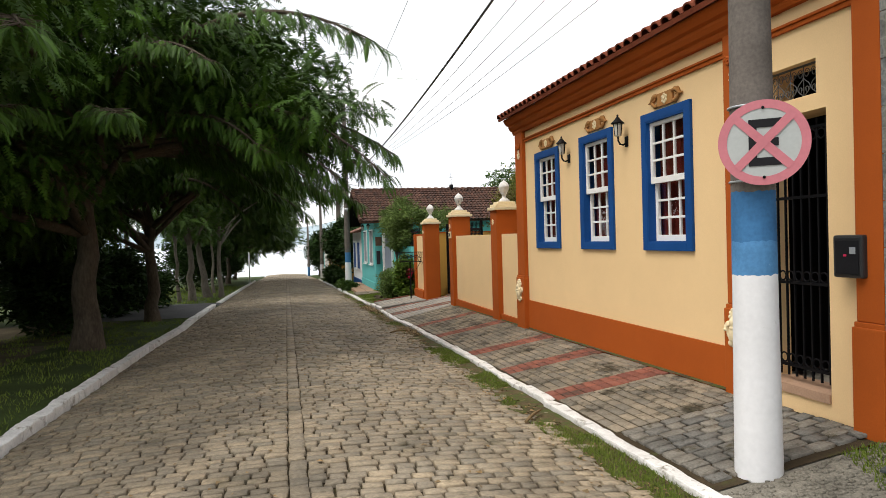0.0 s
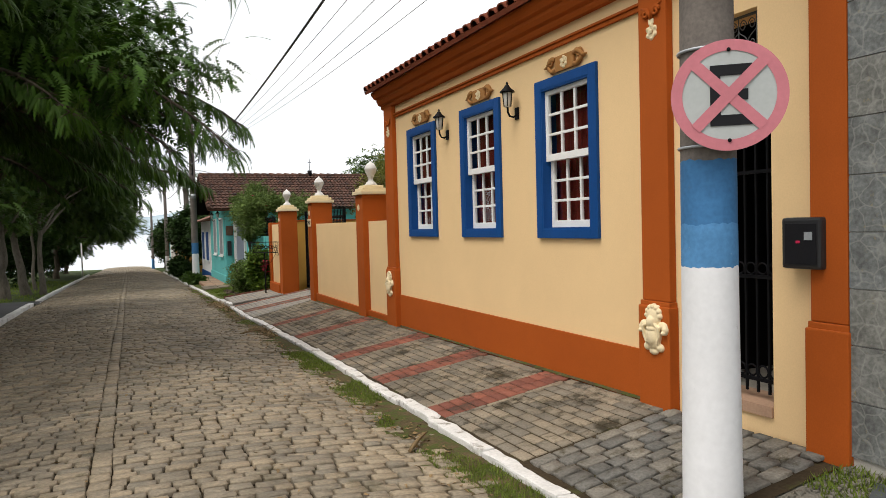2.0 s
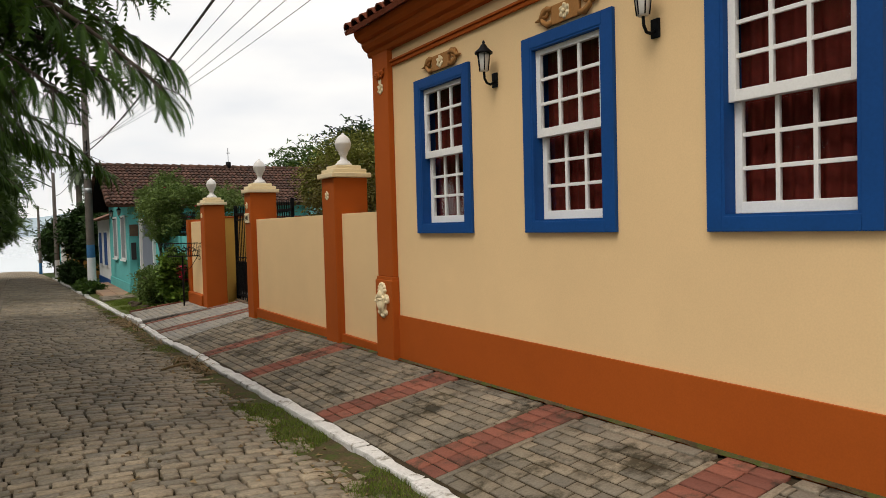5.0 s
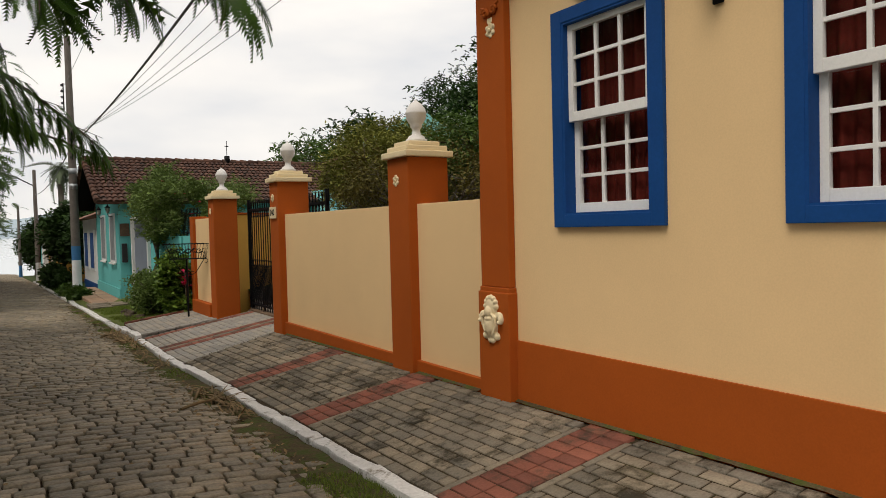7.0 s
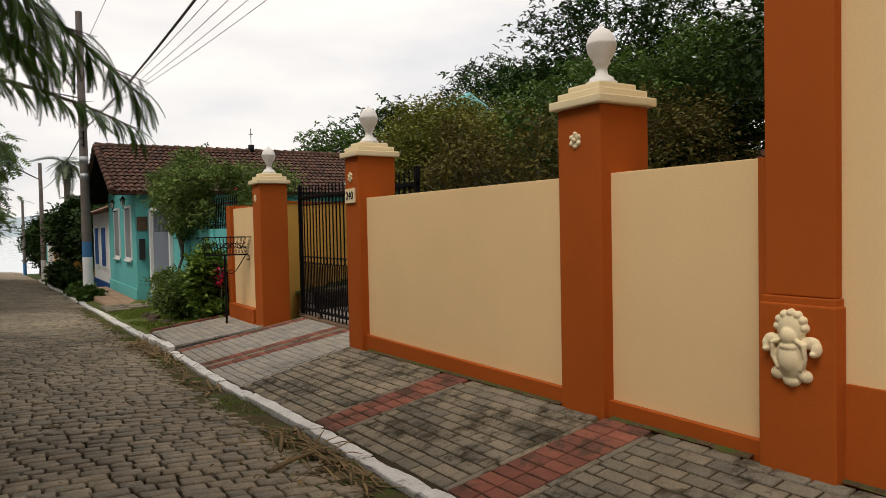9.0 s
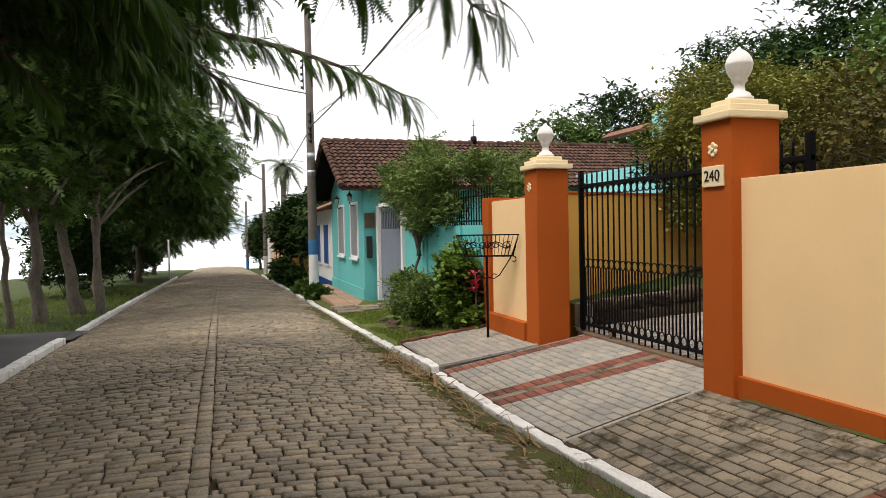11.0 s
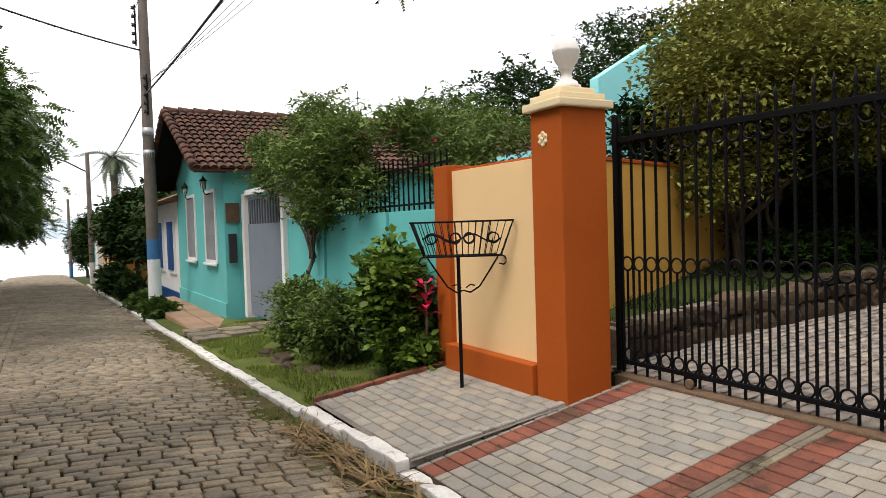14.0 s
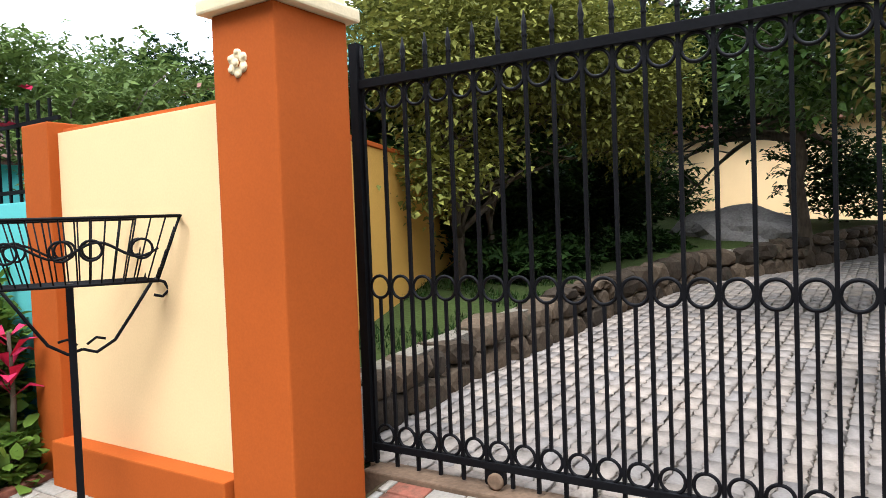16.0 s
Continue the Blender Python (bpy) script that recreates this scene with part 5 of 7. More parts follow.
def build_teal_fence():
    t = thing("wall_turquoise", (0, 0, 0), "low turquoise garden wall with pilasters and iron railing on top", "wall", kind="structure")
    part("wall_low", B(4.3, 4.46, 22.98, 28.45, -0.8, 1.24, 0.006), M["teal"], t)
    for y in (24.4, 26.6):
        part("wall_pier", B(4.26, 4.298, y, y + 0.22, -0.8, 1.24, 0.005), M["teal"], t)
    for z in (1.3, 1.72):
        part("rail", B(4.37, 4.39, 23.0, 28.45, z, z + 0.025), M["iron"], t)
    bar = mesh_of(B(-0.008, 0.008, -0.008, 0.008, 0, 0.62), "fence_bar", M["iron"])
    y = 23.1
    while y < 28.4:
        piece("fence_bar", bar, Matrix.Translation((4.38, y, 1.24)), t)
        y += 0.13
    g = thing("grey_gate", (0, 0, 0), "grey metal garden gate between white posts, closed", "gate")
    part("gate_leaf", B(4.3, 4.34, 28.62, 31.1, -0.62, 1.2, 0.005), M["greydoor"], g)
    part("gate_top_frame", B(4.31, 4.335, 28.62, 31.1, 1.68, 1.74, 0.003), M["greydoor"], g)
    part("gate_backing", B(4.341, 4.352, 28.62, 31.1, 1.2, 1.68), M["slate"], g)
    for k in range(14):
        part("gate_bar", B(4.315, 4.33, 28.66 + k * 0.185, 28.69 + k * 0.185, 1.2, 1.68), M["greydoor"], g)
    part("gate_post", B(4.22, 4.42, 28.46, 28.61, -0.7, 1.82, 0.006), M["whitewall"], g)
    part("gate_post", B(4.22, 4.42, 31.11, 31.3, -0.7, 1.82, 0.006), M["whitewall"], g)
    part("gate_lintel", B(4.24, 4.40, 28.612, 31.108, 1.78, 1.88, 0.006), M["whitewall"], g)
    m = thing("letter_box", (4.05, 31.47, 0.72), "dark letter box on the turquoise wall", "letter box")
    part("box", B(-0.08, 0.08, -0.1, 0.0, -0.3, 0.3, 0.02), M["plastic"], m)
    w = thing("flower_picture", (4.08, 31.475, 1.45), "small framed red panel on the turquoise wall", "wall plaque")
    part("panel", B(-0.14, 0.14, -0.03, 0.0, -0.2, 0.2, 0.004), M["wood"], w)


build_teal_fence()


def row_house(name, x, y0, y1, zb, ze, wall, label, base=None, roof="roofplain", wins=(), wmat="blue", fmat="whitewall"):
    t = thing(name, (0, 0, 0), label, "house", "houses down the street")
    part("wall", B(x, x + 7, y0, y1, zb, ze), M[wall], t)
    if base:
        part("wall_base", B(x - 0.03, x - 0.001, y0, y1, zb, zb + 0.6), M[base], t)
    bm = bmesh.new()
    a, b = ze, ze + 1.5
    v = [bm.verts.new(p) for p in ((x - 0.45, y0 - 0.2, a), (x - 0.45, y1 + 0.2, a), (x + 3.5, y1 + 0.2, b), (x + 3.5, y0 - 0.2, b), (x + 7.4, y1 + 0.2, a), (x + 7.4, y0 - 0.2, a))]
    bm.faces.new((v[0], v[3], v[2], v[1])), bm.faces.new((v[3], v[5], v[4], v[2])), bm.faces.new((v[0], v[5], v[3])), bm.faces.new((v[1], v[2], v[4])), bm.faces.new((v[0], v[1], v[4], v[5]))
    part("roof", bm, M[roof], t)
    for ya, yb, za, zc in wins:
        bm = B(x - 0.05, x - 0.002, ya - 0.1, yb + 0.1, za - 0.1, zc + 0.1, 0.004)
        w = part("window", bm, M[fmat], t)
        part("shutter", B(x - 0.07, x - 0.051, ya, (ya + yb) / 2 - 0.01, za, zc, 0.003), M[wmat], w)
        part("shutter", B(x - 0.07, x - 0.051, (ya + yb) / 2 + 0.01, yb, za, zc, 0.003), M[wmat], w)
    return t


row_house("white_cottage", 3.92, 37.25, 42.0, -1.2, 1.95, "whitewall", "white cottage with blue shutters and a blue base", "blue", wins=((37.9, 38.9, 0.0, 1.4), (40.0, 41.0, 0.0, 1.4)))
row_house("ochre_house", 3.9, 58, 66, -1.9, 1.7, "ochre", "ochre painted house with white trim down the street", wins=((59, 60, -0.6, 0.9), (62, 63, -0.6, 0.9)), wmat="wood")
row_house("pale_house", 3.7, 68, 76, -2.3, 1.4, "whitewall", "pale house near the lagoon end of the street", wins=((69, 70, -1.0, 0.5),), wmat="teal")
build_pole("utility_pole", 3.05, 35.6, -0.62, 9.0, 0.16, 0.10, "tall grey utility pole with blue and white painted foot", [(1.05, "polewhite"), (1.55, "poleblue"), (9.0, "polegrey")])
build_pole("utility_pole", 2.95, 60, -1.6, 7.2, 0.15, 0.10, "distant utility pole with white foot", [(1.2, "polewhite"), (7.2, "polegrey")])
build_pole("utility_pole", 2.6, 84, -2.4, 6.6, 0.15, 0.10, "far thin utility pole near the lagoon", [(1.0, "poleblue"), (6.6, "polegrey")])


# ---- plants ----
def frond_template(pairs, leaf, curve):
    """A feathery compound leaf along +x; pairs of pointed leaflets grow from one rib."""
    v = [(i / pairs, 0, -curve * (i / pairs) ** 2) for i in range(pairs + 1)]
    f = []
    for i in range(pairs):
        u = (i + 0.6) / pairs
        size = leaf * (0.5 + 1.0 * math.sin(math.pi * min(1, u * 0.9 + 0.12)))
        for s in (1, -1):
            v.append((u + size * 0.4, s * size, -curve * u * u - 0.06))
            f.append((i, i + 1, len(v) - 1) if s > 0 else (i + 1, i, len(v) - 1))
    return np.array(v, dtype=float), np.array(f)


def leaf_template(width, fold, curve=0.15):
    """A pointed leaf, folded along its midrib."""
    v = [(0, 0, 0), (0.38, -width, fold), (1, 0, -curve), (0.38, width, fold)]
    return np.array(v, dtype=float), np.array([(0, 1, 2), (0, 2, 3)])


def star_template(width, fold, n=5):
    """A whorl of leaves at a twig's end."""
    v, f = [], []
    base, tri = leaf_template(width, fold)
    for k in range(n):
        a = 2 * math.pi * k / n * 0.8 - 1.2
        c, s = math.cos(a), math.sin(a)
        m = np.array([[c, -s, 0], [s, c, 0], [0, 0, 1]])
        w = base @ m.T
        w[:, 2] += 0.25 * math.sin(k * 2.3) * base[:, 0]
        f.append(tri + len(base) * k)
        v.append(w)
    return np.concatenate(v), np.concatenate(f)


def spread(name, points, heads, template, size, mat, seed, jitter=0.3):
    """One mesh of many leaves: each template set at a point, pointing along its heading."""
    r = np.random.default_rng(seed)
    tv, tf = template
    d = heads / np.maximum(1e-6, np.linalg.norm(heads, axis=1, keepdims=True))
    up = np.array([0, 0, 1.0]) + r.normal(0, jitter, d.shape)
    side = np.cross(up, d)
    side /= np.maximum(1e-6, np.linalg.norm(side, axis=1, keepdims=True))
    nrm = np.cross(d, side)
    s = size * r.uniform(0.65, 1.25, len(points))
    v = points[:, None, :] + s[:, None, None] * (tv[None, :, 0:1] * d[:, None, :] + tv[None, :, 1:2] * side[:, None, :] + tv[None, :, 2:3] * nrm[:, None, :])
    f = tf[None] + (np.arange(len(points)) * len(tv))[:, None, None]
    return fast_mesh(name, v.reshape(-1, 3), f.reshape(-1, tf.shape[1]), mat)


def crown_points(blobs, clumps, per, seed, spread_r=0.3, droop=0.1, shell=0.45, flat=0.6):
    """Leaf places and headings in clumps over the lobes of a crown; also the clumps' centres."""
    r = np.random.default_rng(seed)
    vol = np.array([b[3] * b[4] * b[5] for b in blobs]) ** 0.7
    which = r.choice(len(blobs), clumps, p=vol / vol.sum())
    b = np.array(blobs)[which]
    d = r.normal(0, 1, (clumps, 3))
    d /= np.linalg.norm(d, axis=1, keepdims=True)
    rad = (shell + (1 - shell) * r.random(clumps)) ** 0.8
    rad *= 0.82 + 0.3 * np.array([noise.noise(Vector(x * 2.1 + i * 0.0) + Vector(q[:3])) for i, (x, q) in enumerate(zip(d, b))])
    c = b[:, :3] + d * rad[:, None] * b[:, 3:6]
    out = d / b[:, 3:6]
    out /= np.linalg.norm(out, axis=1, keepdims=True)
    p = np.repeat(c, per, 0) + r.normal(0, spread_r, (clumps * per, 3)) * np.array([1, 1, flat])
    h = np.repeat(out, per, 0) * 0.5 + r.normal(0, 0.7, (clumps * per, 3)) * np.array([1, 1, 0.45])
    h[:, 2] -= droop
    return p, h, c


def build_tree(name, base, top, blobs, label, leaves, clumps, per, size, template, bark="bark", r0=0.2, seed=1, limbs=14, spread_r=0.3, droop=0.1, lean=(0, 0), category="tree", group="", boughs=(), flat=0.6):
    t = thing(name, base, label, category, group)
    o = Vector(base)
    r = random.Random(seed)
    bm = bmesh.new()
    n = 8
    pts = [(lean[0] * (k / n) ** 1.5 + 0.06 * r.uniform(-1, 1), lean[1] * (k / n) ** 1.5 + 0.06 * r.uniform(-1, 1), -0.3 + (top + 0.3) * k / n) for k in range(n + 1)]
    tube(bm, pts, [r0 * (1.5 if k == 0 else 1.12 if k == 1 else 1.0 - 0.45 * k / n) for k in range(n + 1)], 12)
    part("trunk", bm, M[bark], t)
    p, h, c = crown_points(blobs, clumps, per, seed, spread_r, droop, flat=flat)
    fork = Vector(pts[-1])
    for k in range(min(limbs, len(c))):
        bm = bmesh.new()
        tip = Vector(c[k * (len(c) // limbs)]) - o
        mid = fork.lerp(tip, 0.5) + Vector((0, 0, 0.25 * (tip - fork).length * 0.4))
        start = Vector(pts[-1 - r.randint(0, 2)])
        q = [start.lerp(mid, u) * (1 - u) + mid.lerp(tip, u) * u for u in [i / 7 for i in range(8)]]
        tube(bm, [v + Vector((r.uniform(-1, 1), r.uniform(-1, 1), r.uniform(-1, 1))) * 0.04 for v in q], [max(0.006, r0 * 0.42 * (1 - i / 7.2)) for i in range(8)], 6)
        for i in range(4):
            a = q[3 + i]
            tube(bm, [a, a + Vector((r.uniform(-1, 1), r.uniform(-1, 1), r.uniform(-0.3, 0.6))) * min(0.8, 0.1 + 6 * r0)], [min(0.02, r0 * 0.2), 0.003], 5)
        part("limb", bm, M[bark], t)
    extra_p, extra_h = [], []
    for b0, b1, b2 in boughs:
        A_, B_, C_ = Vector(b0), Vector(b1), Vector(b2)
        bm = bmesh.new()
        q = [A_.lerp(B_, u).lerp(B_.lerp(C_, u), u) for u in [i / 24 for i in range(25)]]
        tube(bm, [v - o for v in q], [0.07 * (1 - i / 26) + 0.004 for i in range(25)], 6)
        for i in range(6, 25):
            d = (q[min(24, i + 1)] - q[i - 1]).normalized()
            for s in (1, -1):
                for _ in range(3):
                    side = Vector((-d.y, d.x, 0)).normalized() * s
                    tip = q[i] + (side * r.uniform(0.5, 1) + d * r.uniform(0.2, 0.9) + Vector((0, 0, r.uniform(-0.45, 0.15)))) * r.uniform(0.15, 0.6) * (1.15 - i / 40)
                    tube(bm, [q[i] - o, tip - o], [0.008, 0.003], 4)
                    for _ in range(3):
                        extra_p.append(q[i].lerp(tip, r.uniform(0.35, 1)))
                        extra_h.append(side * r.uniform(0.0, 0.8) + d * r.uniform(0.2, 0.9) + Vector((0, 0, r.uniform(-0.75, 0.0))))
        part("bough", bm, M[bark], t)
    if extra_p:
        fine = new("bough_leaves", spread("bough_leaves", np.array(extra_p) - np.array(base), np.array(extra_h), FEATHER, 0.25, L[leaves], seed + 1))
        fine.parent = t
        fine["kind"] = "stuff"
    ob = new("crown", spread("crown", p - np.array(base), h, template, size, L[leaves], seed))
    ob.parent = t
    ob["kind"] = "stuff"
    return t


FROND = frond_template(7, 0.17, 0.32)
FEATHER = frond_template(20, 0.085, 0.4)
FROND_FAR = frond_template(5, 0.24, 0.25)
WHORL = star_template(0.24, 0.06)
TRIO = star_template(0.26, 0.06, 3)
LEAF = leaf_template(0.3, 0.08)
ROUND = (np.array([(0, 0, 0), (0.2, -0.32, 0.05), (0.62, -0.38, 0.05), (1, 0, -0.12), (0.62, 0.38, 0.05), (0.2, 0.32, 0.05), (0.5, 0, -0.03)]), np.array([(0, 1, 6), (1, 2, 6), (2, 3, 6), (3, 4, 6), (4, 5, 6), (5, 0, 6)]))

# feathery trees over the street, on the lawn side
STREET = "feathery shade trees along the lawn"
# the last crown lobe is unseen, added to shade the near lawn
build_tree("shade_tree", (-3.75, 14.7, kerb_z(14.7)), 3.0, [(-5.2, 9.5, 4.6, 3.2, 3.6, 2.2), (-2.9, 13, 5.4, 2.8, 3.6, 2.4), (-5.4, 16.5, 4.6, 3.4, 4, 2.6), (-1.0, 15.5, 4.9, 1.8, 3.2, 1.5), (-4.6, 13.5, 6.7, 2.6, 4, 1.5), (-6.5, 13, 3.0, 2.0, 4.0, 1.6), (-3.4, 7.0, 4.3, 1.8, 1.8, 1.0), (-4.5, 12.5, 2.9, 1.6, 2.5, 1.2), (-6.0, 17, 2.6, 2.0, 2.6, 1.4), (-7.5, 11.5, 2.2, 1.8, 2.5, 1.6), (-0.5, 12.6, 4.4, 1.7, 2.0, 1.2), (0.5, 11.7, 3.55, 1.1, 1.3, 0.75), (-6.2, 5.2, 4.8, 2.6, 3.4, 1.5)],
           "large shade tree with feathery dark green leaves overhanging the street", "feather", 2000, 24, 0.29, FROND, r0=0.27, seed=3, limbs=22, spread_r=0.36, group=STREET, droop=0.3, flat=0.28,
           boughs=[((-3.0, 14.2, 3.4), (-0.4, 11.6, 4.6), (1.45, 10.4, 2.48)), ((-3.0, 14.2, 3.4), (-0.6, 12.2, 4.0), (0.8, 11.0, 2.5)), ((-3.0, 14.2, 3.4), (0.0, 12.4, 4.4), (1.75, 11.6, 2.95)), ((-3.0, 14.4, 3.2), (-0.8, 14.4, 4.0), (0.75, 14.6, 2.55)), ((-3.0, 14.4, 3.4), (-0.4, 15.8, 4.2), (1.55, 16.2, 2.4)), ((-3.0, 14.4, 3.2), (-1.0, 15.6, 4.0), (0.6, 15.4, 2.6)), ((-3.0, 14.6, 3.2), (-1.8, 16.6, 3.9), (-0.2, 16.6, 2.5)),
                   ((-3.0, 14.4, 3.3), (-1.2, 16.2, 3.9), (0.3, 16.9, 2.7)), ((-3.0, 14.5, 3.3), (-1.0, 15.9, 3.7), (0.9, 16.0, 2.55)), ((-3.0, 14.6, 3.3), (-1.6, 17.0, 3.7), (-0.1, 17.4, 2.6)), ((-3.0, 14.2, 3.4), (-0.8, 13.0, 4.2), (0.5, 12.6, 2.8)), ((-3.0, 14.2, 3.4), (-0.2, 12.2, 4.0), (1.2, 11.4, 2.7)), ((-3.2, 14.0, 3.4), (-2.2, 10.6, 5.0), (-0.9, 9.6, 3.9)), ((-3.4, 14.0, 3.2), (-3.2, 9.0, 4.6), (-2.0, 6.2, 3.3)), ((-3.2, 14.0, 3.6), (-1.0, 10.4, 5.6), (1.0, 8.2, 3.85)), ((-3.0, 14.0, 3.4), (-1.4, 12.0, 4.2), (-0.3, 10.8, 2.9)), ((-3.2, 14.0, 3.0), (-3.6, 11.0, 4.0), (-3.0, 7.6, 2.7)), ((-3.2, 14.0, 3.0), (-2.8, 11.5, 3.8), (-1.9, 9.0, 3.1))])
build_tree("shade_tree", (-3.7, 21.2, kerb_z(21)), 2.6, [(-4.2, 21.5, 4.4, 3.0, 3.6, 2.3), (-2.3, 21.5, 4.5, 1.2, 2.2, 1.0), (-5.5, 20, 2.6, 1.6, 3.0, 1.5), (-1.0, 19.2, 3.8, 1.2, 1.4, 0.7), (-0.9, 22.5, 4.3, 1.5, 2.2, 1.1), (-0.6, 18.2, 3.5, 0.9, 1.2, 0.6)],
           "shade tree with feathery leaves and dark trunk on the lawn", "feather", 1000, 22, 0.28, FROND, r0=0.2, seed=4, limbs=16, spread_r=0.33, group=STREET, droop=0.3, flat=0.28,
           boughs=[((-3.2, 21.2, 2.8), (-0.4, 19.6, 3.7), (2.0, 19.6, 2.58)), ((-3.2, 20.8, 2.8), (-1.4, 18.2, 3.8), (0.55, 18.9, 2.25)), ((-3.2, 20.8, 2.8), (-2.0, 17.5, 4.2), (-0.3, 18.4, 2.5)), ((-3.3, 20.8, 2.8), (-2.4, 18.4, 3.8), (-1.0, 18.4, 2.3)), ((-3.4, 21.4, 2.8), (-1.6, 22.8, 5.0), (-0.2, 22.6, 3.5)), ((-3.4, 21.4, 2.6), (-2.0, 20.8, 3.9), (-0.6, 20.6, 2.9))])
build_tree("shade_tree", (-3.9, 31, kerb_z(31)), 3.0, [(-4.3, 31, 4.6, 2.9, 3.8, 2.4), (-2.0, 32, 5.0, 1.9, 3.2, 1.8), (-4.5, 30, 6.2, 3.0, 3.5, 1.6), (-4.0, 33.0, 2.6, 1.5, 3.0, 1.0), (-4.4, 29.0, 2.7, 1.3, 2.2, 0.9)], "shade tree with pale leaning trunk and green crown", "mid", 900, 9, 0.38, FROND_FAR, "greybark", 0.16, 5, 12, group=STREET)
build_tree("shade_tree", (-3.5, 33.6, kerb_z(33.6)), 3.0, [(-3.6, 38, 4.8, 3.2, 4.2, 2.6), (-1.2, 39, 4.6, 2.0, 3.5, 1.9)], "shade tree with pale leaning trunk beside the kerb", "mid", 560, 9, 0.45, FROND_FAR, "greybark", 0.18, 6, 12, group=STREET, lean=(-0.6, 0.3))
build_tree("shade_tree", (-2.9, 33.3, kerb_z(33.3)), 3.2, [(-4.2, 44.5, 4.2, 3.4, 4.5, 2.8), (-1.2, 47, 3.6, 2.2, 3.6, 1.9), (-0.4, 42.5, 4.4, 1.8, 3.2, 1.5), (-0.5, 50.5, 3.0, 1.7, 3.2, 1.5)], "slim shade tree with pale trunk beside the kerb", "mid", 760, 9, 0.5, FROND_FAR, "greybark", 0.12, 7, 8, group=STREET)
build_tree("shade_tree", (-4.2, 55, kerb_z(55)), 2.5, [(-4.0, 54, 3.4, 3.2, 4.5, 2.8), (-1.2, 56, 2.5, 1.9, 3.6, 1.7), (-0.5, 59, 2.0, 1.6, 4, 1.4), (-4, 64, 2.2, 3.4, 4.5, 2.8)], "distant shade tree drooping over the street", "mid", 700, 9, 0.55, FROND_FAR, "bark", 0.2, 8, 8, group=STREET)
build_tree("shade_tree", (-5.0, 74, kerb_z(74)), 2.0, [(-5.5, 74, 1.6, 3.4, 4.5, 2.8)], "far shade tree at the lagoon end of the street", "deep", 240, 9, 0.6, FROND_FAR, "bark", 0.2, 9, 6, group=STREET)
for x, y, s in ((-4.3, 30.2, 11), (-3.6, 37.2, 12), (-5.2, 25.5, 13), (-7.0, 19.0, 14)):
    build_tree("young_tree", (x, y, kerb_z(y) - 0.05), 3.4, [(x, y, 4.2, 1.4, 1.4, 1.3)], "slim young tree with a pale trunk on the lawn", "mid", 60, 9, 0.4, FROND_FAR, "greybark", 0.08, s, 5, group="young trees on the lawn")


def build_bush(name, x, y, z, rx, ry, rz, leaves, clumps, per, size, label, template=LEAF, seed=1, group="", spread_r=0.09):
    t = thing(name, (x, y, z), label, "bush", group)
    r = random.Random(seed)
    for k in range(7):
        a = r.uniform(0, 6.28)
        bm = bmesh.new()
        tube(bm, [(0.06 * math.cos(a), 0.06 * math.sin(a), -0.05), (rx * 0.4 * math.cos(a), ry * 0.4 * math.sin(a), rz * 0.9), (rx * 0.75 * math.cos(a), ry * 0.75 * math.sin(a), rz * 1.5)], [0.02, 0.013, 0.005], 6)
        part("stem", bm, M["bark"], t)
    p, h, c = crown_points([(0, 0, rz, rx, ry, rz)], clumps, per, seed, spread_r, -0.2, 0.3)
    ob = new("leaves", spread("leaves", p, h, template, size, L[leaves], seed))
    ob.parent = t
    ob["kind"] = "stuff"
    return t


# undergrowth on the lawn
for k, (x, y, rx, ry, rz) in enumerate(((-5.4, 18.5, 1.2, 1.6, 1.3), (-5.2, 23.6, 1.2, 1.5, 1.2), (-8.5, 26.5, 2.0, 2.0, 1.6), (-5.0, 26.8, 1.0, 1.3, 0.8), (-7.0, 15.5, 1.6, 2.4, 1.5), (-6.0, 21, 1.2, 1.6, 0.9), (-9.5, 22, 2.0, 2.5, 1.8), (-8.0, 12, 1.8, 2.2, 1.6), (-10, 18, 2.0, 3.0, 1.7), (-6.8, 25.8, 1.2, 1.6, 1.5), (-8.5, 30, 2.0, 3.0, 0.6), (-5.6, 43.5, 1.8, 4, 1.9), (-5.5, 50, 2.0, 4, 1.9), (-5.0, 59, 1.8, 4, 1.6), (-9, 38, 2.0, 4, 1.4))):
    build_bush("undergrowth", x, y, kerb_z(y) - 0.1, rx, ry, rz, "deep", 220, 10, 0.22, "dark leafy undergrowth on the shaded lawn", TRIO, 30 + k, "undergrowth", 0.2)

# deep leaves: the dark shade above this wall is put into their colour
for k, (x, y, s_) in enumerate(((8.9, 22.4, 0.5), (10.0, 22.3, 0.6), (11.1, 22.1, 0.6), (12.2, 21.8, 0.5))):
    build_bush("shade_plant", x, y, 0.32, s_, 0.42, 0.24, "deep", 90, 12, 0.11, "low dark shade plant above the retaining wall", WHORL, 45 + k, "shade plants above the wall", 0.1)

# shrubs by the turquoise wall
build_bush("broadleaf_shrub", 3.9, 23.5, -0.55, 0.40, 0.50, 0.78, "bright", 420, 16, 0.088, "bright green broadleaf shrub beside the garden wall", ROUND, 50, spread_r=0.075)
build_bush("broadleaf_shrub", 3.98, 23.08, -0.5, 0.24, 0.22, 0.24, "bright", 70, 12, 0.095, "low broadleaf shrub at the corner of the raised pavement", ROUND, 55, spread_r=0.06)
build_bush("broadleaf_shrub", 3.75, 24.8, -0.58, 0.5, 0.75, 0.52, "sage", 260, 14, 0.085, "green shrub at the foot of a turquoise wall", LEAF, 51, spread_r=0.08)
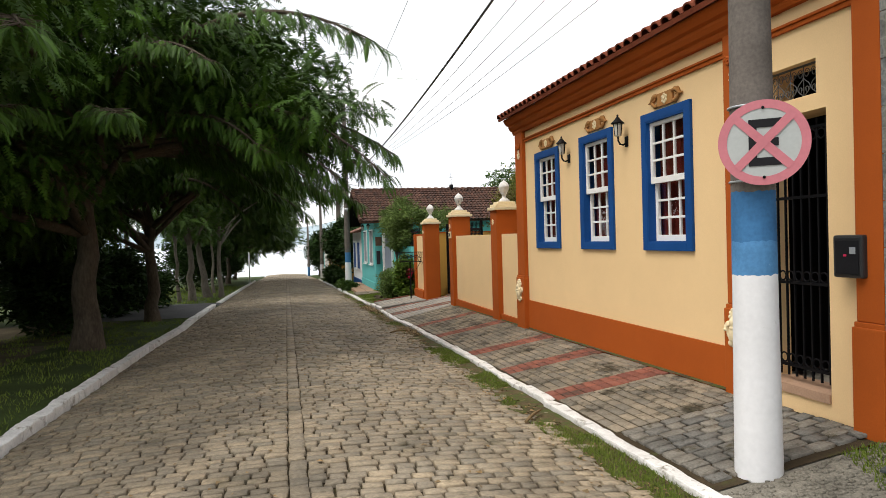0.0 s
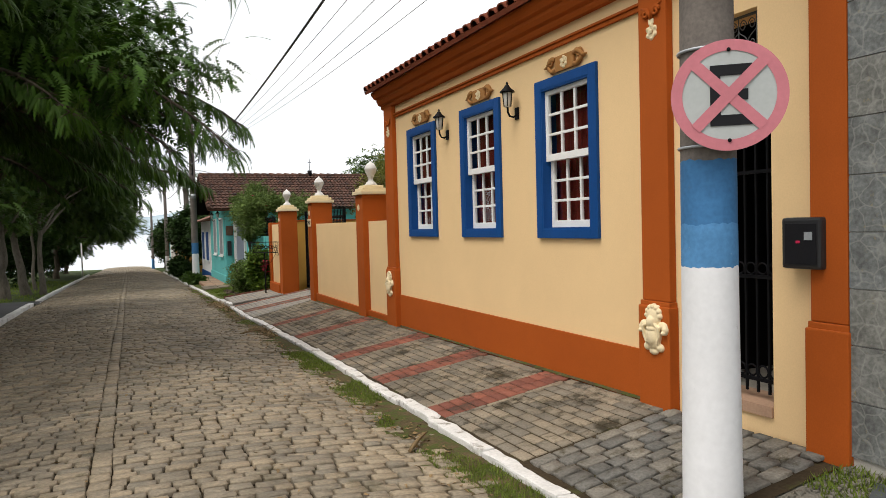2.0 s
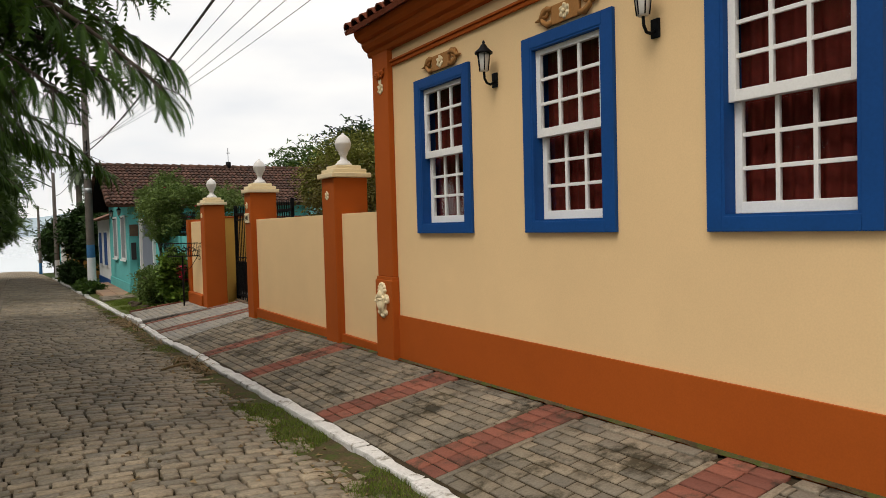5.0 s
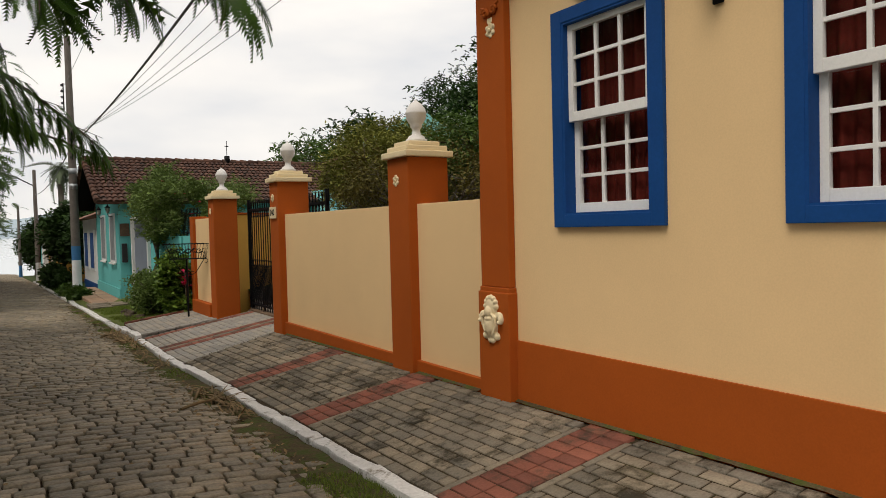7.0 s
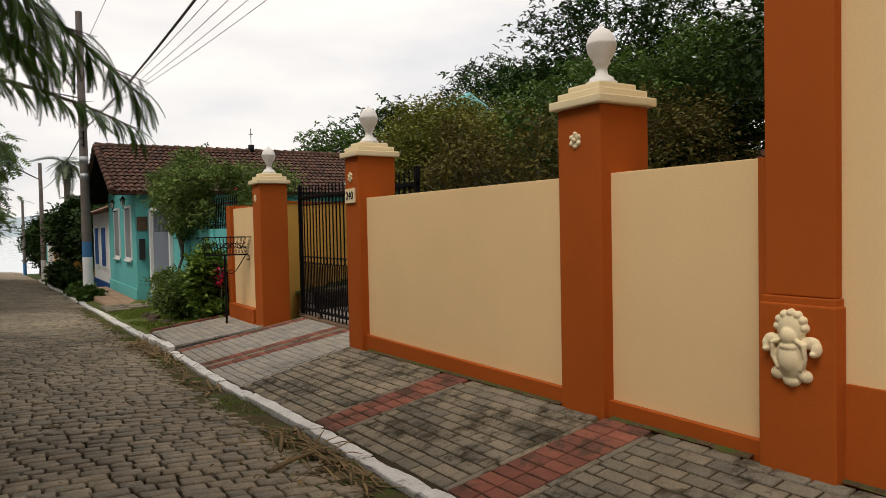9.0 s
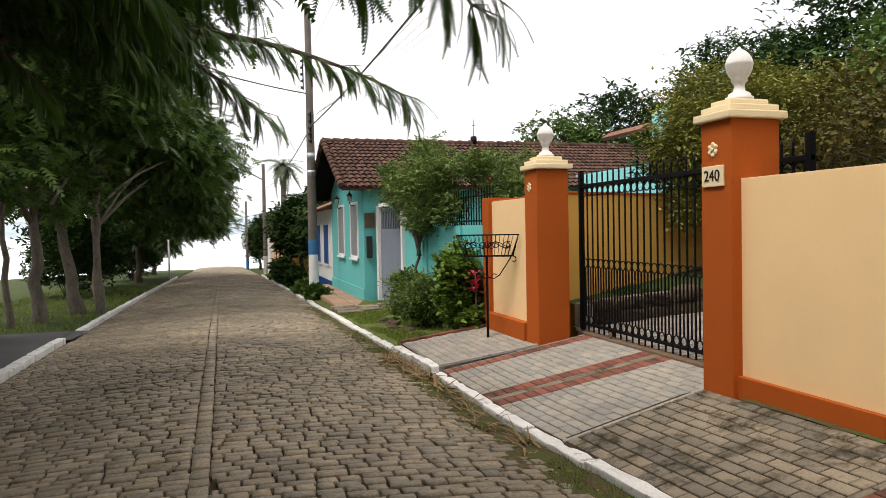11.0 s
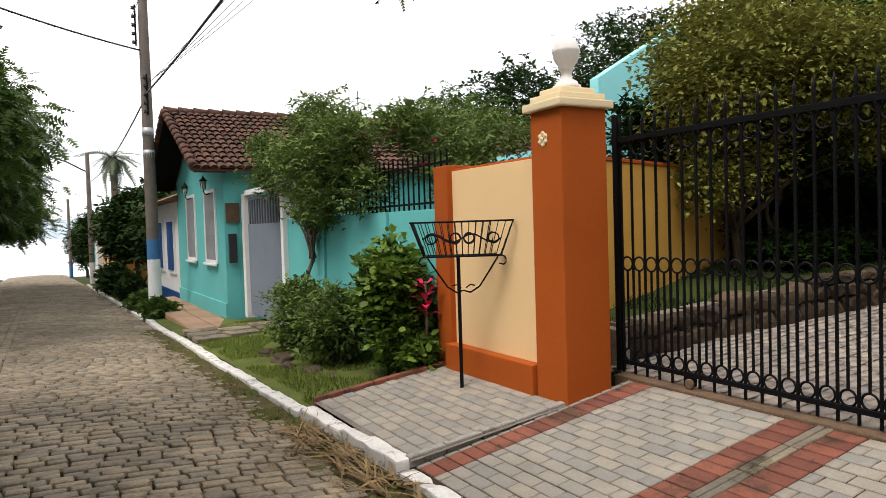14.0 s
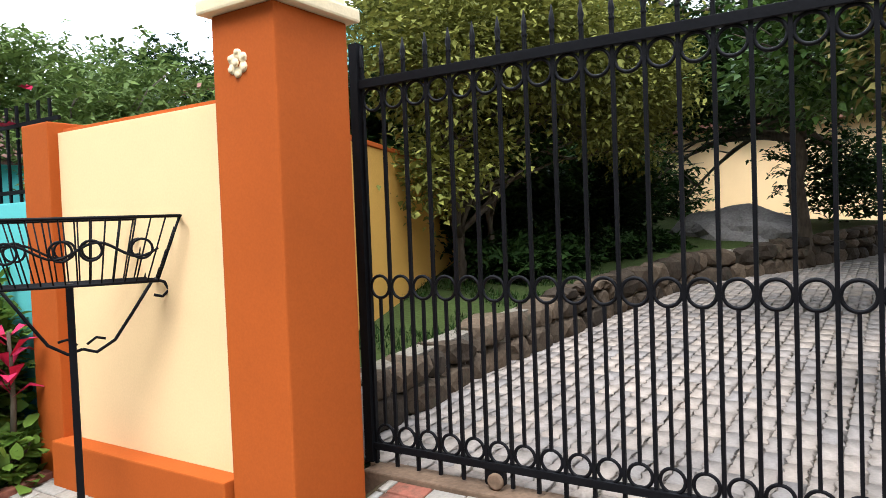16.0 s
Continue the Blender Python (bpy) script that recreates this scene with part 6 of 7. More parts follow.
build_bush("broadleaf_shrub", 3.75, 26.2, -0.62, 0.5, 0.9, 0.55, "sage", 260, 14, 0.085, "green shrub at the foot of a turquoise wall", LEAF, 52, spread_r=0.08)
build_tree("climbing_shrub", (4.15, 26.9, -0.6), 1.7, [(4.2, 27.0, 2.0, 0.6, 1.0, 0.6), (4.3, 28.6, 2.1, 0.55, 1.1, 0.55), (4.5, 27.4, 2.75, 0.6, 0.9, 0.45), (4.2, 25.8, 2.2, 0.5, 1.0, 0.65), (4.3, 25.2, 1.6, 0.3, 0.9, 0.4), (4.6, 24.6, 2.3, 0.45, 0.9, 0.3), (4.1, 26.3, 1.4, 0.35, 0.8, 0.4), (4.3, 29.3, 2.6, 0.5, 0.7, 0.2)], "tall climbing shrub sprawling over the turquoise wall", "sage", 640, 14, 0.075, TRIO, "greybark", 0.045, 53, 26, 0.13, category="shrub")
build_tree("climbing_shrub", (4.75, 23.9, -0.3), 1.5, [(4.9, 24.0, 1.9, 0.4, 0.9, 0.35), (5.2, 23.3, 2.05, 0.5, 0.6, 0.3), (5.5, 24.6, 2.3, 0.7, 0.8, 0.35), (4.8, 23.4, 1.55, 0.25, 0.6, 0.3)], "thin twiggy shrub with sparse leaves behind the iron railing", "sage", 300, 11, 0.06, TRIO, "greybark", 0.02, 54, 12, 0.13, category="shrub")
for k, (x, y, z) in enumerate(((4.35, 24.3, 2.2), (4.5, 23.6, 2.0), (4.3, 25.1, 2.25), (4.75, 24.9, 2.45), (4.2, 25.9, 2.6), (4.3, 23.5, 1.72))):
    tagged(new("pink_blossom", spread("pink_blossom", np.zeros((5, 3)), np.array([(math.cos(q * 1.256), math.sin(q * 1.256), 0.5) for q in range(5)]), leaf_template(0.42, 0.1), 0.07, M["flower"], 200 + k)), "pink-red blossom on a sprawling shrub", "flower", "blossoms on the shrub").location = (x, y, z)
for k, (x, y, s) in enumerate(((3.1, 42, 0.6), (3.0, 46, 0.9), (3.1, 50, 0.8), (2.95, 37.3, 0.3), (2.95, 34.2, 0.3))):
    build_bush("verge_bush", x, y, kerb_z(y) - 0.05, s * 0.7, s * 1.3, s * 0.75, "deep" if s > 0.5 else "mid", 130, 12, 0.12, "dark clipped bush on the street verge", WHORL, 60 + k, "bushes on the verge", 0.12)

# trees behind the walls
BACK = "trees behind the garden walls"
build_tree("garden_tree", (8.4, 22.7, 0.2), 1.0, [(7.6, 22.4, 2.5, 0.8, 0.7, 0.8), (8.7, 22.0, 2.8, 1.2, 0.9, 0.9), (10.3, 21.7, 2.8, 1.6, 1.0, 0.9), (9.4, 23.2, 3.3, 2.0, 1.3, 0.9), (11.9, 21.8, 2.8, 1.0, 1.0, 0.8), (8.2, 22.3, 1.75, 0.4, 0.35, 0.4), (10.9, 21.7, 1.95, 0.5, 0.4, 0.4), (7.5, 22.4, 1.45, 0.3, 0.3, 0.4), (9.6, 21.6, 2.0, 0.4, 0.4, 0.3)], "dense garden tree with yellow-green leaves behind the gate", "olive", 2100, 24, 0.085, LEAF, "bark", 0.075, 70, 30, 0.17, group=BACK)
for k, (x, y) in enumerate(((8.7, 22.9), (9.0, 22.6), (9.5, 22.9))):
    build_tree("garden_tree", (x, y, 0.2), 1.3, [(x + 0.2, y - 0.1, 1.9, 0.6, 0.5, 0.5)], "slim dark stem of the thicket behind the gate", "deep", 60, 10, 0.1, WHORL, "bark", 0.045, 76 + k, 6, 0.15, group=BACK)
build_tree("garden_tree", (6.6, 17.2, -0.1), 1.3, [(6.3, 18.4, 1.9, 0.8, 0.6, 0.7), (6.8, 17.0, 2.0, 1.0, 0.9, 0.8), (5.7, 17.6, 2.2, 0.5, 0.6, 0.6), (7.4, 15.6, 2.1, 1.0, 0.9, 0.9), (8.3, 17.2, 2.4, 0.9, 0.8, 0.7)], "scrubby garden shrub with olive-brown leaves behind the wall", "russet", 480, 26, 0.075, LEAF, "greybark", 0.06, 71, 34, 0.14, group=BACK)
build_tree("garden_tree", (9.2, 18.6, -0.1), 2.0, [(8.4, 18.9, 2.9, 1.0, 0.9, 0.8), (9.6, 18.2, 3.3, 1.1, 1.0, 0.9), (9.0, 19.4, 2.3, 0.8, 0.7, 0.6), (10.8, 17.6, 3.9, 1.2, 1.0, 0.9)], "leafy green garden tree behind the wall", "mid", 520, 24, 0.10, LEAF, "bark", 0.09, 73, 24, 0.17, group=BACK)
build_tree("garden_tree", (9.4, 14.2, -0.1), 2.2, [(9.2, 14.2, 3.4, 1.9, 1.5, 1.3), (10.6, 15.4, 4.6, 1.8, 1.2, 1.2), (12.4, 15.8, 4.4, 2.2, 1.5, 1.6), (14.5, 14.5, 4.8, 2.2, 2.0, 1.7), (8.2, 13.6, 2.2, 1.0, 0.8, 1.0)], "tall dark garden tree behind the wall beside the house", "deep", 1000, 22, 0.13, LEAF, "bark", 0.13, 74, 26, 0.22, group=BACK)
# hedge in deep leaves, its shade under the canopy put into the colour
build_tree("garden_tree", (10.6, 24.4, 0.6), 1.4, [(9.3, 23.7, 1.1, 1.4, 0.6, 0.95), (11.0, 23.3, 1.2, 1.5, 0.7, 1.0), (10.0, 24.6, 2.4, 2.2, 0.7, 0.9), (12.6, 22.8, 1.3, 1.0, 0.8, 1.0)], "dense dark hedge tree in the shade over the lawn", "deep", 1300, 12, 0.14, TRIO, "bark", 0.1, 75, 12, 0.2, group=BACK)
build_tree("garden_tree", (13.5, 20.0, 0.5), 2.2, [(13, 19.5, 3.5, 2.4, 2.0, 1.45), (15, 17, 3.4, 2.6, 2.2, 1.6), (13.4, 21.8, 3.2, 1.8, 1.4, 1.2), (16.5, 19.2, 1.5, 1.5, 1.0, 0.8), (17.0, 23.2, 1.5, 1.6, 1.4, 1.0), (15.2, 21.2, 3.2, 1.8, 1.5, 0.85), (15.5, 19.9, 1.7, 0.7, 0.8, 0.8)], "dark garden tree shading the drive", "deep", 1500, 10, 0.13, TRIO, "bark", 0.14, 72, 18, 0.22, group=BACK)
for k, (x, y, z, w, h) in enumerate(((12.5, 36.5, 4.0, 2.2, 1.7), (15.5, 37, 4.9, 2.6, 2.1), (18.5, 34, 5.8, 3.0, 2.4), (15.5, 25.0, 4.4, 2.2, 2.0), (18, 27, 6.8, 3.4, 3.0), (21, 24, 7.5, 3.8, 3.4), (29, 20, 7.6, 4.2, 3.4), (22, 38, 7.0, 4.2, 3.0), (24, 31, 9.0, 4.6, 3.8), (28, 44, 8.0, 6, 4), (26, 18, 8.5, 5, 4), (13.5, 14.5, 4.6, 2.4, 2.2))):
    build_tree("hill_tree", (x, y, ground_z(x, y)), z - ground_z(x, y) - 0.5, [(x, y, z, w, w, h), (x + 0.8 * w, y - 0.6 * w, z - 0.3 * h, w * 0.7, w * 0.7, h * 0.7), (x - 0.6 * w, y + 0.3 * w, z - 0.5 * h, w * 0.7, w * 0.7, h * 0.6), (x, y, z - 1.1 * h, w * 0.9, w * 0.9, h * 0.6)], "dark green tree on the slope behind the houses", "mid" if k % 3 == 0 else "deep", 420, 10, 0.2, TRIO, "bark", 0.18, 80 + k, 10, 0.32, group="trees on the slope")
for k, (x, y, z, w, h) in enumerate(((6.0, 48, 1.8, 2.2, 2.2), (5.0, 44.5, 0.9, 1.2, 1.7), (6.5, 54, 2.0, 2.6, 2.3), (9, 50, 2.6, 3, 2.2), (7.5, 72, 2.2, 3.4, 2.6), (5.6, 80, 0.4, 2.6, 2.8), (8, 92, 0.3, 4, 3), (4.3, 51.0, 1.7, 1.0, 1.5), (4.2, 56.0, 1.2, 0.9, 1.6), (4.0, 71.0, 0.9, 1.2, 1.9), (3.9, 86.0, 0.4, 1.5, 2.4))):
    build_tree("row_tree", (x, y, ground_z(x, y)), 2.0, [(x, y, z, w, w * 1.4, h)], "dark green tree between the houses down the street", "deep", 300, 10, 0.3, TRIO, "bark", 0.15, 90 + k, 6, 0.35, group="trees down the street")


def build_palm():
    x, y, z = 6.2, 84.0, -2.5
    t = thing("palm_tree", (x, y, z), "tall palm with a grey trunk and drooping fronds", "palm")
    part("trunk", tube(bmesh.new(), [(0, 0, -0.2), (0.05, 0, 4), (0, 0, 10.2)], [0.36, 0.3, 0.26], 12), M["greybark"], t)
    tpl = frond_template(24, 0.22, 1.25)
    n = 30
    a = np.arange(n) * 2.4
    h = np.stack([np.cos(a), np.sin(a), np.linspace(1.5, -0.9, n)], 1)
    ob = new("fronds", spread("fronds", np.tile(np.array([[0, 0, 10.2]]), (n, 1)), h, tpl, 1.7, L["palm"], 5, 0.1))
    ob.parent = t


build_palm()


def build_red_plant():
    t = thing("red_leaved_plant", (4.0, 23.0, -0.5), "red-leaved cordyline beside a leafy shrub", "plant")
    part("stalk", tube(bmesh.new(), [(0, 0, 0), (0.02, -0.02, 0.6), (0.0, -0.05, 1.0)], [0.02, 0.016, 0.01], 6), M["bark"], t)
    r = random.Random(8)
    for k in range(13):
        a = k * 2.4
        d = Vector((math.cos(a), math.sin(a), r.uniform(0.3, 1.4))).normalized()
        side = d.cross(Vector((0, 0, 1))).normalized() * 0.042
        base, ln = Vector((0, -0.04, r.uniform(0.62, 0.98))), r.uniform(0.18, 0.28)
        bm = bmesh.new()
        pts = [base, base + d * ln * 0.5 + Vector((0, 0, 0.02)), base + d * ln - Vector((0, 0, 0.06))]
        vs = [bm.verts.new(p) for p in (pts[0], pts[1] + side, pts[2], pts[1] - side, pts[1] + Vector((0, 0, -0.012)))]
        for f in ((0, 1, 4), (1, 2, 4), (2, 3, 4), (3, 0, 4)):
            bm.faces.new([vs[i] for i in f])
        part("leaf", bm, M["flower"], t)


build_red_plant()
for k, (x, y, s_) in enumerate(((3.35, 24.6, 0.13), (3.2, 25.1, 0.1), (3.3, 25.6, 0.15), (3.25, 26.2, 0.11), (3.45, 24.2, 0.09))):
    bm = bmesh.new()
    bmesh.ops.create_icosphere(bm, subdivisions=3, radius=1)
    for v in bm.verts:
        v.co = Vector((v.co.x, v.co.y * 1.3, v.co.z * 0.7)) * s_ * (1 + 0.3 * noise.noise(v.co * 1.7 + Vector((k, 0, 0))))
    solid("edging_rock", bm, M["stone"], "brown rock edging the shrub bed", "rock", "rocks by the shrub bed", at=(x, y, -0.62))
for k in range(7):
    solid("stepping_slab", B(-0.3, 0.3, -0.2, 0.2, -0.05, 0.015, 0.01), M["paver"], "worn stone slab of the path to the grey gate", "slab", "slabs of the gate path", at=Matrix.Translation((3.05 + (k % 3) * 0.52, 28.75 + (k // 3) * 0.5, -0.68 + 0.04 * (k % 3))) @ Matrix.Rotation(0.1 * math.sin(k * 2), 4, "Z"))


def build_corner_sign():
    t = thing("street_sign", (-2.95, 60, kerb_z(60)), "white post with a small sign at the lagoon end", "street sign")
    part("post", tube(bmesh.new(), [(0, 0, -0.2), (0, 0, 2.4)], 0.05, 10), M["white"], t)
    part("plate", B(-0.02, 0.02, -0.25, 0.25, 2.0, 2.3, 0.005), M["white"], t)


build_corner_sign()


# ---- garden behind the gate ----
def drive_z(x, y):
    return -0.225 + 0.05 * (x - 4.95) + 0.0 * y


def build_garden():
    t = thing("garden_drive", (0, 0, 0), "pale interlocking paver drive climbing behind the gate", "driveway", kind="structure")
    sheet("drive_bed", 4.95, 17, 12.3, 21.6, drive_z, M["drivejoint"], -0.008, parent=t)
    w = thing("retaining_wall", (0, 0, 0), "mossy rubble stone retaining wall along the drive", "retaining wall", kind="structure")
    lawn = bmesh.new()
    path = [(5.15, 21.42), (6.6, 21.5), (8.0, 21.44), (9.3, 21.37), (11.6, 21.07), (12.9, 20.2), (15.0, 19.2), (17.0, 18.4)]
    r = random.Random(5)
    for (xa, ya), (xb, yb) in zip(path, path[1:]):
        ln = math.hypot(xb - xa, yb - ya)
        z = -0.05
        top = 0.37 + 0.006 * (xa - 5)
        while z < top - 0.06:
            hh = min(r.uniform(0.13, 0.28), top + 0.02 - z)
            u = 0.0
            while u < ln:
                w_ = min(r.uniform(0.18, 0.52), ln - u + 0.1)
                x, y = xa + (xb - xa) * (u + w_ / 2) / ln, ya + (yb - ya) * (u + w_ / 2) / ln
                bm = bmesh.new()
                bmesh.ops.create_icosphere(bm, subdivisions=2, radius=1)
                for v in bm.verts:
                    v.co = Vector((max(-0.78, min(0.78, v.co.x)) * w_ * 0.66, max(-0.7, min(0.7, v.co.y)) * 0.2, max(-0.72, min(0.72, v.co.z)) * hh * 0.72))
                    v.co += Vector((noise.noise(v.co * 9 + Vector((x * 3, y, z))), noise.noise(v.co * 7 + Vector((z, x * 2, y))), noise.noise(v.co * 8 + Vector((y, z, x * 2))))) * 0.035
                bmesh.ops.transform(bm, matrix=Matrix.Translation((x, y + 0.05 + r.uniform(-0.02, 0.02), drive_z(x, y) + z + hh / 2 + r.uniform(-0.02, 0.02))) @ Matrix.Rotation(math.atan2(yb - ya, xb - xa), 4, "Z") @ Matrix.Rotation(r.uniform(-0.12, 0.12), 4, "Y"), verts=bm.verts[:])
                part("stone", bm, M["stone"], w)
                u += w_
            z += hh
    for k, ((xa, ya), (xb, yb)) in enumerate(zip(path, path[1:])):
        bm = bmesh.new()
        ln = math.hypot(xb - xa, yb - ya)
        box(bm, 0, ln, 0.0, 0.17, -0.1, 0.34 + 0.006 * (xa - 5))
        for v in bm.verts:
            v.co.z += drive_z(xa + (xb - xa) * v.co.x / ln, 0)
        bmesh.ops.transform(bm, matrix=Matrix.Translation((xa, ya, 0)) @ Matrix.Rotation(math.atan2(yb - ya, xb - xa), 4, "Z"), verts=bm.verts[:])
        part("mortar_core", bm, M["mortar"], w, "pale mortar between the stones")
    part("end_slab", B(5.0, 5.14, 21.28, 21.6, -0.3, 0.10, 0.012), M["boulder"], w, "grey squared slab at the wall's end")
    xs = np.linspace(5.0, 17, 17)
    px, py = [p[0] for p in path], [p[1] for p in path]
    verts, faces = [], []
    for x in xs:
        yy = float(np.interp(x, px, py)) + 0.1
        for j in range(6):
            verts.append((x, yy + (24.5 - yy) * j / 5, drive_z(x, 0) + 0.28 + 0.008 * (x - 5) + 0.075 * j))
    for i in range(len(xs) - 1):
        for j in range(5):
            faces.append((i * 6 + j, (i + 1) * 6 + j, (i + 1) * 6 + j + 1, i * 6 + j + 1))
    tagged(new("garden_lawn", fast_mesh("garden_lawn", verts, faces, M["lawn"])), "lawn strip above the retaining wall", "lawn", kind="structure")
    y_ = thing("wall_yellow", (0, 0, 0), "yellow garden boundary wall with stained foot", "wall", kind="structure")
    turn = Matrix.Translation((4.75, 21.75, 0)) @ Matrix.Rotation(math.atan2(1.75, 5.0), 4, "Z")
    part("wall_run", B(0, 5.6, 0, 0.18, -0.5, 1.66, 0.006, turn), M["yellow"], y_)
    part("wall_cap", B(0, 5.6, -0.02, 0.2, 1.662, 1.7, 0.006, turn), M["orange"], y_)
    bm = bmesh.new()
    bmesh.ops.create_icosphere(bm, subdivisions=4, radius=1)
    for v in bm.verts:
        d = v.co.normalized()
        v.co = Vector((d.x * 0.8, d.y * 1.1, max(-0.2, d.z) * 0.55)) * (1 + 0.22 * noise.noise(d * 2.2) + 0.06 * noise.noise(d * 7))
    solid("boulder", bm, M["boulder"], "large grey granite boulder in the garden", "boulder", at=(14, 21.0, 0.55))
    row = thing("yellow_outbuilding", (0, 0, 0), "yellow building at the back of the garden", "building")
    part("wall", B(20, 26, 17, 27, 0.2, 3.0), M["cream"], row)
    part("roof", B(19.6, 26.4, 16.6, 27.4, 3.0, 3.25, 0.02), M["roofplain"], row)
    g = thing("aqua_house", (0, 0, 0), "pale aqua gabled house behind the garden trees", "house")
    bm = bmesh.new()
    prism(bm, [(10.4, 0.0), (15.0, 0.0), (15.0, 3.9), (12.7, 5.2), (10.4, 3.9)], 27.4, 27.65)
    for v in bm.verts:
        v.co.x, v.co.y = v.co.y, v.co.x
    bmesh.ops.recalc_face_normals(bm, faces=bm.faces[:])
    part("wall", bm, M["aqua"], g)
    part("body", B(10.45, 14.95, 27.652, 33, 0, 2.7), M["aqua"], g)
    part("eave", B(-0.02, 0.3, 27.6, 29.5, -0.05, 0.05, 0.01, Matrix.Translation((10.1, 0, 3.5)) @ Matrix.Rotation(radians(-30), 4, "Y")), M["roofplain"], g)
    # interlocking pavers of the drive
    shape = [(-0.11, -0.055), (-0.055, -0.035), (0.0, -0.06), (0.055, -0.035), (0.11, -0.055), (0.11, 0.055), (0.055, 0.075), (0.0, 0.05), (-0.055, 0.075), (-0.11, 0.055)]
    n = len(shape)
    base = np.array([(x * 0.99, y * 0.98, -0.03) for x, y in shape] + [(x * 0.98, y * 0.965, 0.0) for x, y in shape])
    tri = [(k, (k + 1) % n, n + (k + 1) % n) for k in range(n)] + [(k, n + (k + 1) % n, n + k) for k in range(n)] + [(n, n + k, n + k + 1) for k in range(1, n - 1)]
    tri = np.array(tri)
    vs, fs, k = [], [], 0
    r2 = np.random.default_rng(3)
    y, row = 15.5, 0
    while y < 21.55:
        x = 5.02 + (0.112 if row % 2 else 0)
        while x < 14:
            if y < np.interp(x, px, py) - 0.02:
                w = base + np.array([x, y, r2.normal(0, 0.002)])
                w[:, 2] += drive_z(w[:, 0], w[:, 1])
                vs.append(w)
                fs.append(tri + k)
                k += 2 * n
            x += 0.224
        y += 0.112
        row += 1
    ob = new("interlocking_pavers", fast_mesh("interlocking_pavers", np.concatenate(vs), np.concatenate(fs), M["drivepaver"]))
    ob.parent = t
    ob["kind"] = "stuff"


build_garden()


# ---- verge, lawn and drive on the far side ----
def verge_z(x, y):
    return np.interp(y, KERB_Y, KERB_Z) - 0.01 + 0.12 * np.clip((x - XR) / 1.4, 0, 1)


tagged(sheet("verge", XR + 0.08, 4.32, 22.9, 31, verge_z, M["vergelawn"], 0.0), "grass verge before the turquoise wall", "verge", kind="structure")
tagged(sheet("verge", XR + 0.08, 3.95, 31, 60, verge_z, M["vergelawn"], 0.0), "grass verge before the row of houses", "verge", kind="structure")
tagged(sheet("gravel_patch", XR + 0.1, 5.2, -8, 4.22, walk_z, M["gravel"], -0.02), "gravelly earth patch around a utility pole", "ground", kind="structure")
tagged(sheet("asphalt_path", -7.5, XL - 0.15, 21.5, 28.6, lambda x, y: np.interp(y, KERB_Y, KERB_Z) - 0.01, M["asphalt"], 0.0), "grey asphalt path joining the street", "path", kind="structure")
tagged(sheet("asphalt_path", XL - 0.151, XL + 0.1, 27.0, 28.6, lambda x, y: np.interp(y, KERB_Y, KERB_Z) - 0.02, M["asphalt"], 0.0), "asphalt ramp between the kerbs", "path", kind="structure")
tagged(sheet("earth_path", -9, -4.6, 12, 21.5, lambda x, y: np.interp(y, KERB_Y, KERB_Z) - 0.02 - 0.01, M["earth"], 0.0), "trodden earth path through the lawn", "path", kind="structure")


def strip_z(x, y):
    """Earth washed up against the kerb, which leaves some setts bare."""
    u = np.clip((x - 2.0) / 0.66, 0, 1)
    return road_z(x, y) - 0.018 + 0.06 * u + 0.022 * noise.noise(Vector((x * 6, y * 4, 2)))


tagged(sheet("earth_strip", 2.0, XR + 0.01, -4, 32, strip_z, M["moss"], 0.0, 10, 240), "mossy earth washed up along the kerb", "earth", kind="structure")


def build_grass(name, label, area, n, zf, size, seed, mat="grass", bare=-0.12):
    r = np.random.default_rng(seed)
    x = r.uniform(area[0], area[1], n)
    y = r.uniform(area[2], area[3], n)
    keep = np.array([noise.noise(Vector((a * 1.7, b * 1.1, seed))) > bare for a, b in zip(x, y)])
    x, y = x[keep], y[keep]
    p = np.stack([x, y, np.array([float(zf(a, b)) for a, b in zip(x, y)])], 1)
    h = np.stack([r.normal(0, 0.6, len(x)), r.normal(0, 0.6, len(x)), np.full(len(x), 0.9)], 1)
    blade = (np.array([(0, -0.09, 0), (0, 0.09, 0), (0.6, 0.05, 0.05), (1, 0, 0.25), (0.6, -0.05, 0.05)]), np.array([(0, 1, 2), (0, 2, 4), (4, 2, 3)]))
    tagged(new(name, spread(name, p, h, blade, size, L[mat], seed)), label, "grass", kind="stuff")


build_grass("kerb_grass", "grass growing along the foot of the kerb", (2.25, 2.68, 0.5, 12.5), 26000, lambda x, y: strip_z(x, y) - 0.004, 0.036, 1, bare=-0.05)
build_grass("kerb_grass", "sparse grass along the foot of the kerb", (2.3, 2.68, 12.5, 30), 14000, lambda x, y: strip_z(x, y) - 0.004, 0.034, 2, bare=0.16)
build_grass("verge_grass", "short grass on the verge by the turquoise wall", (2.8, 4.25, 23.0, 30.5), 20000, verge_z, 0.05, 3)
build_grass("verge_grass", "grass on the far verge", (2.8, 3.9, 36, 58), 5000, verge_z, 0.1, 4)
build_grass("lawn_grass", "short shaded lawn grass", (-6.5, -2.75, 3, 21.4), 16000, lambda x, y: ground_z(x, y), 0.06, 5)
build_grass("lawn_grass", "lawn grass under the pale trees", (-7, -2.75, 28.8, 50), 9000, lambda x, y: ground_z(x, y), 0.1, 6)
build_grass("weeds", "weeds growing round the foot of a pole", (2.85, 4.1, 2.6, 4.2), 6500, lambda x, y: walk_z(x, y) - 0.02, 0.05, 7, bare=0.0)
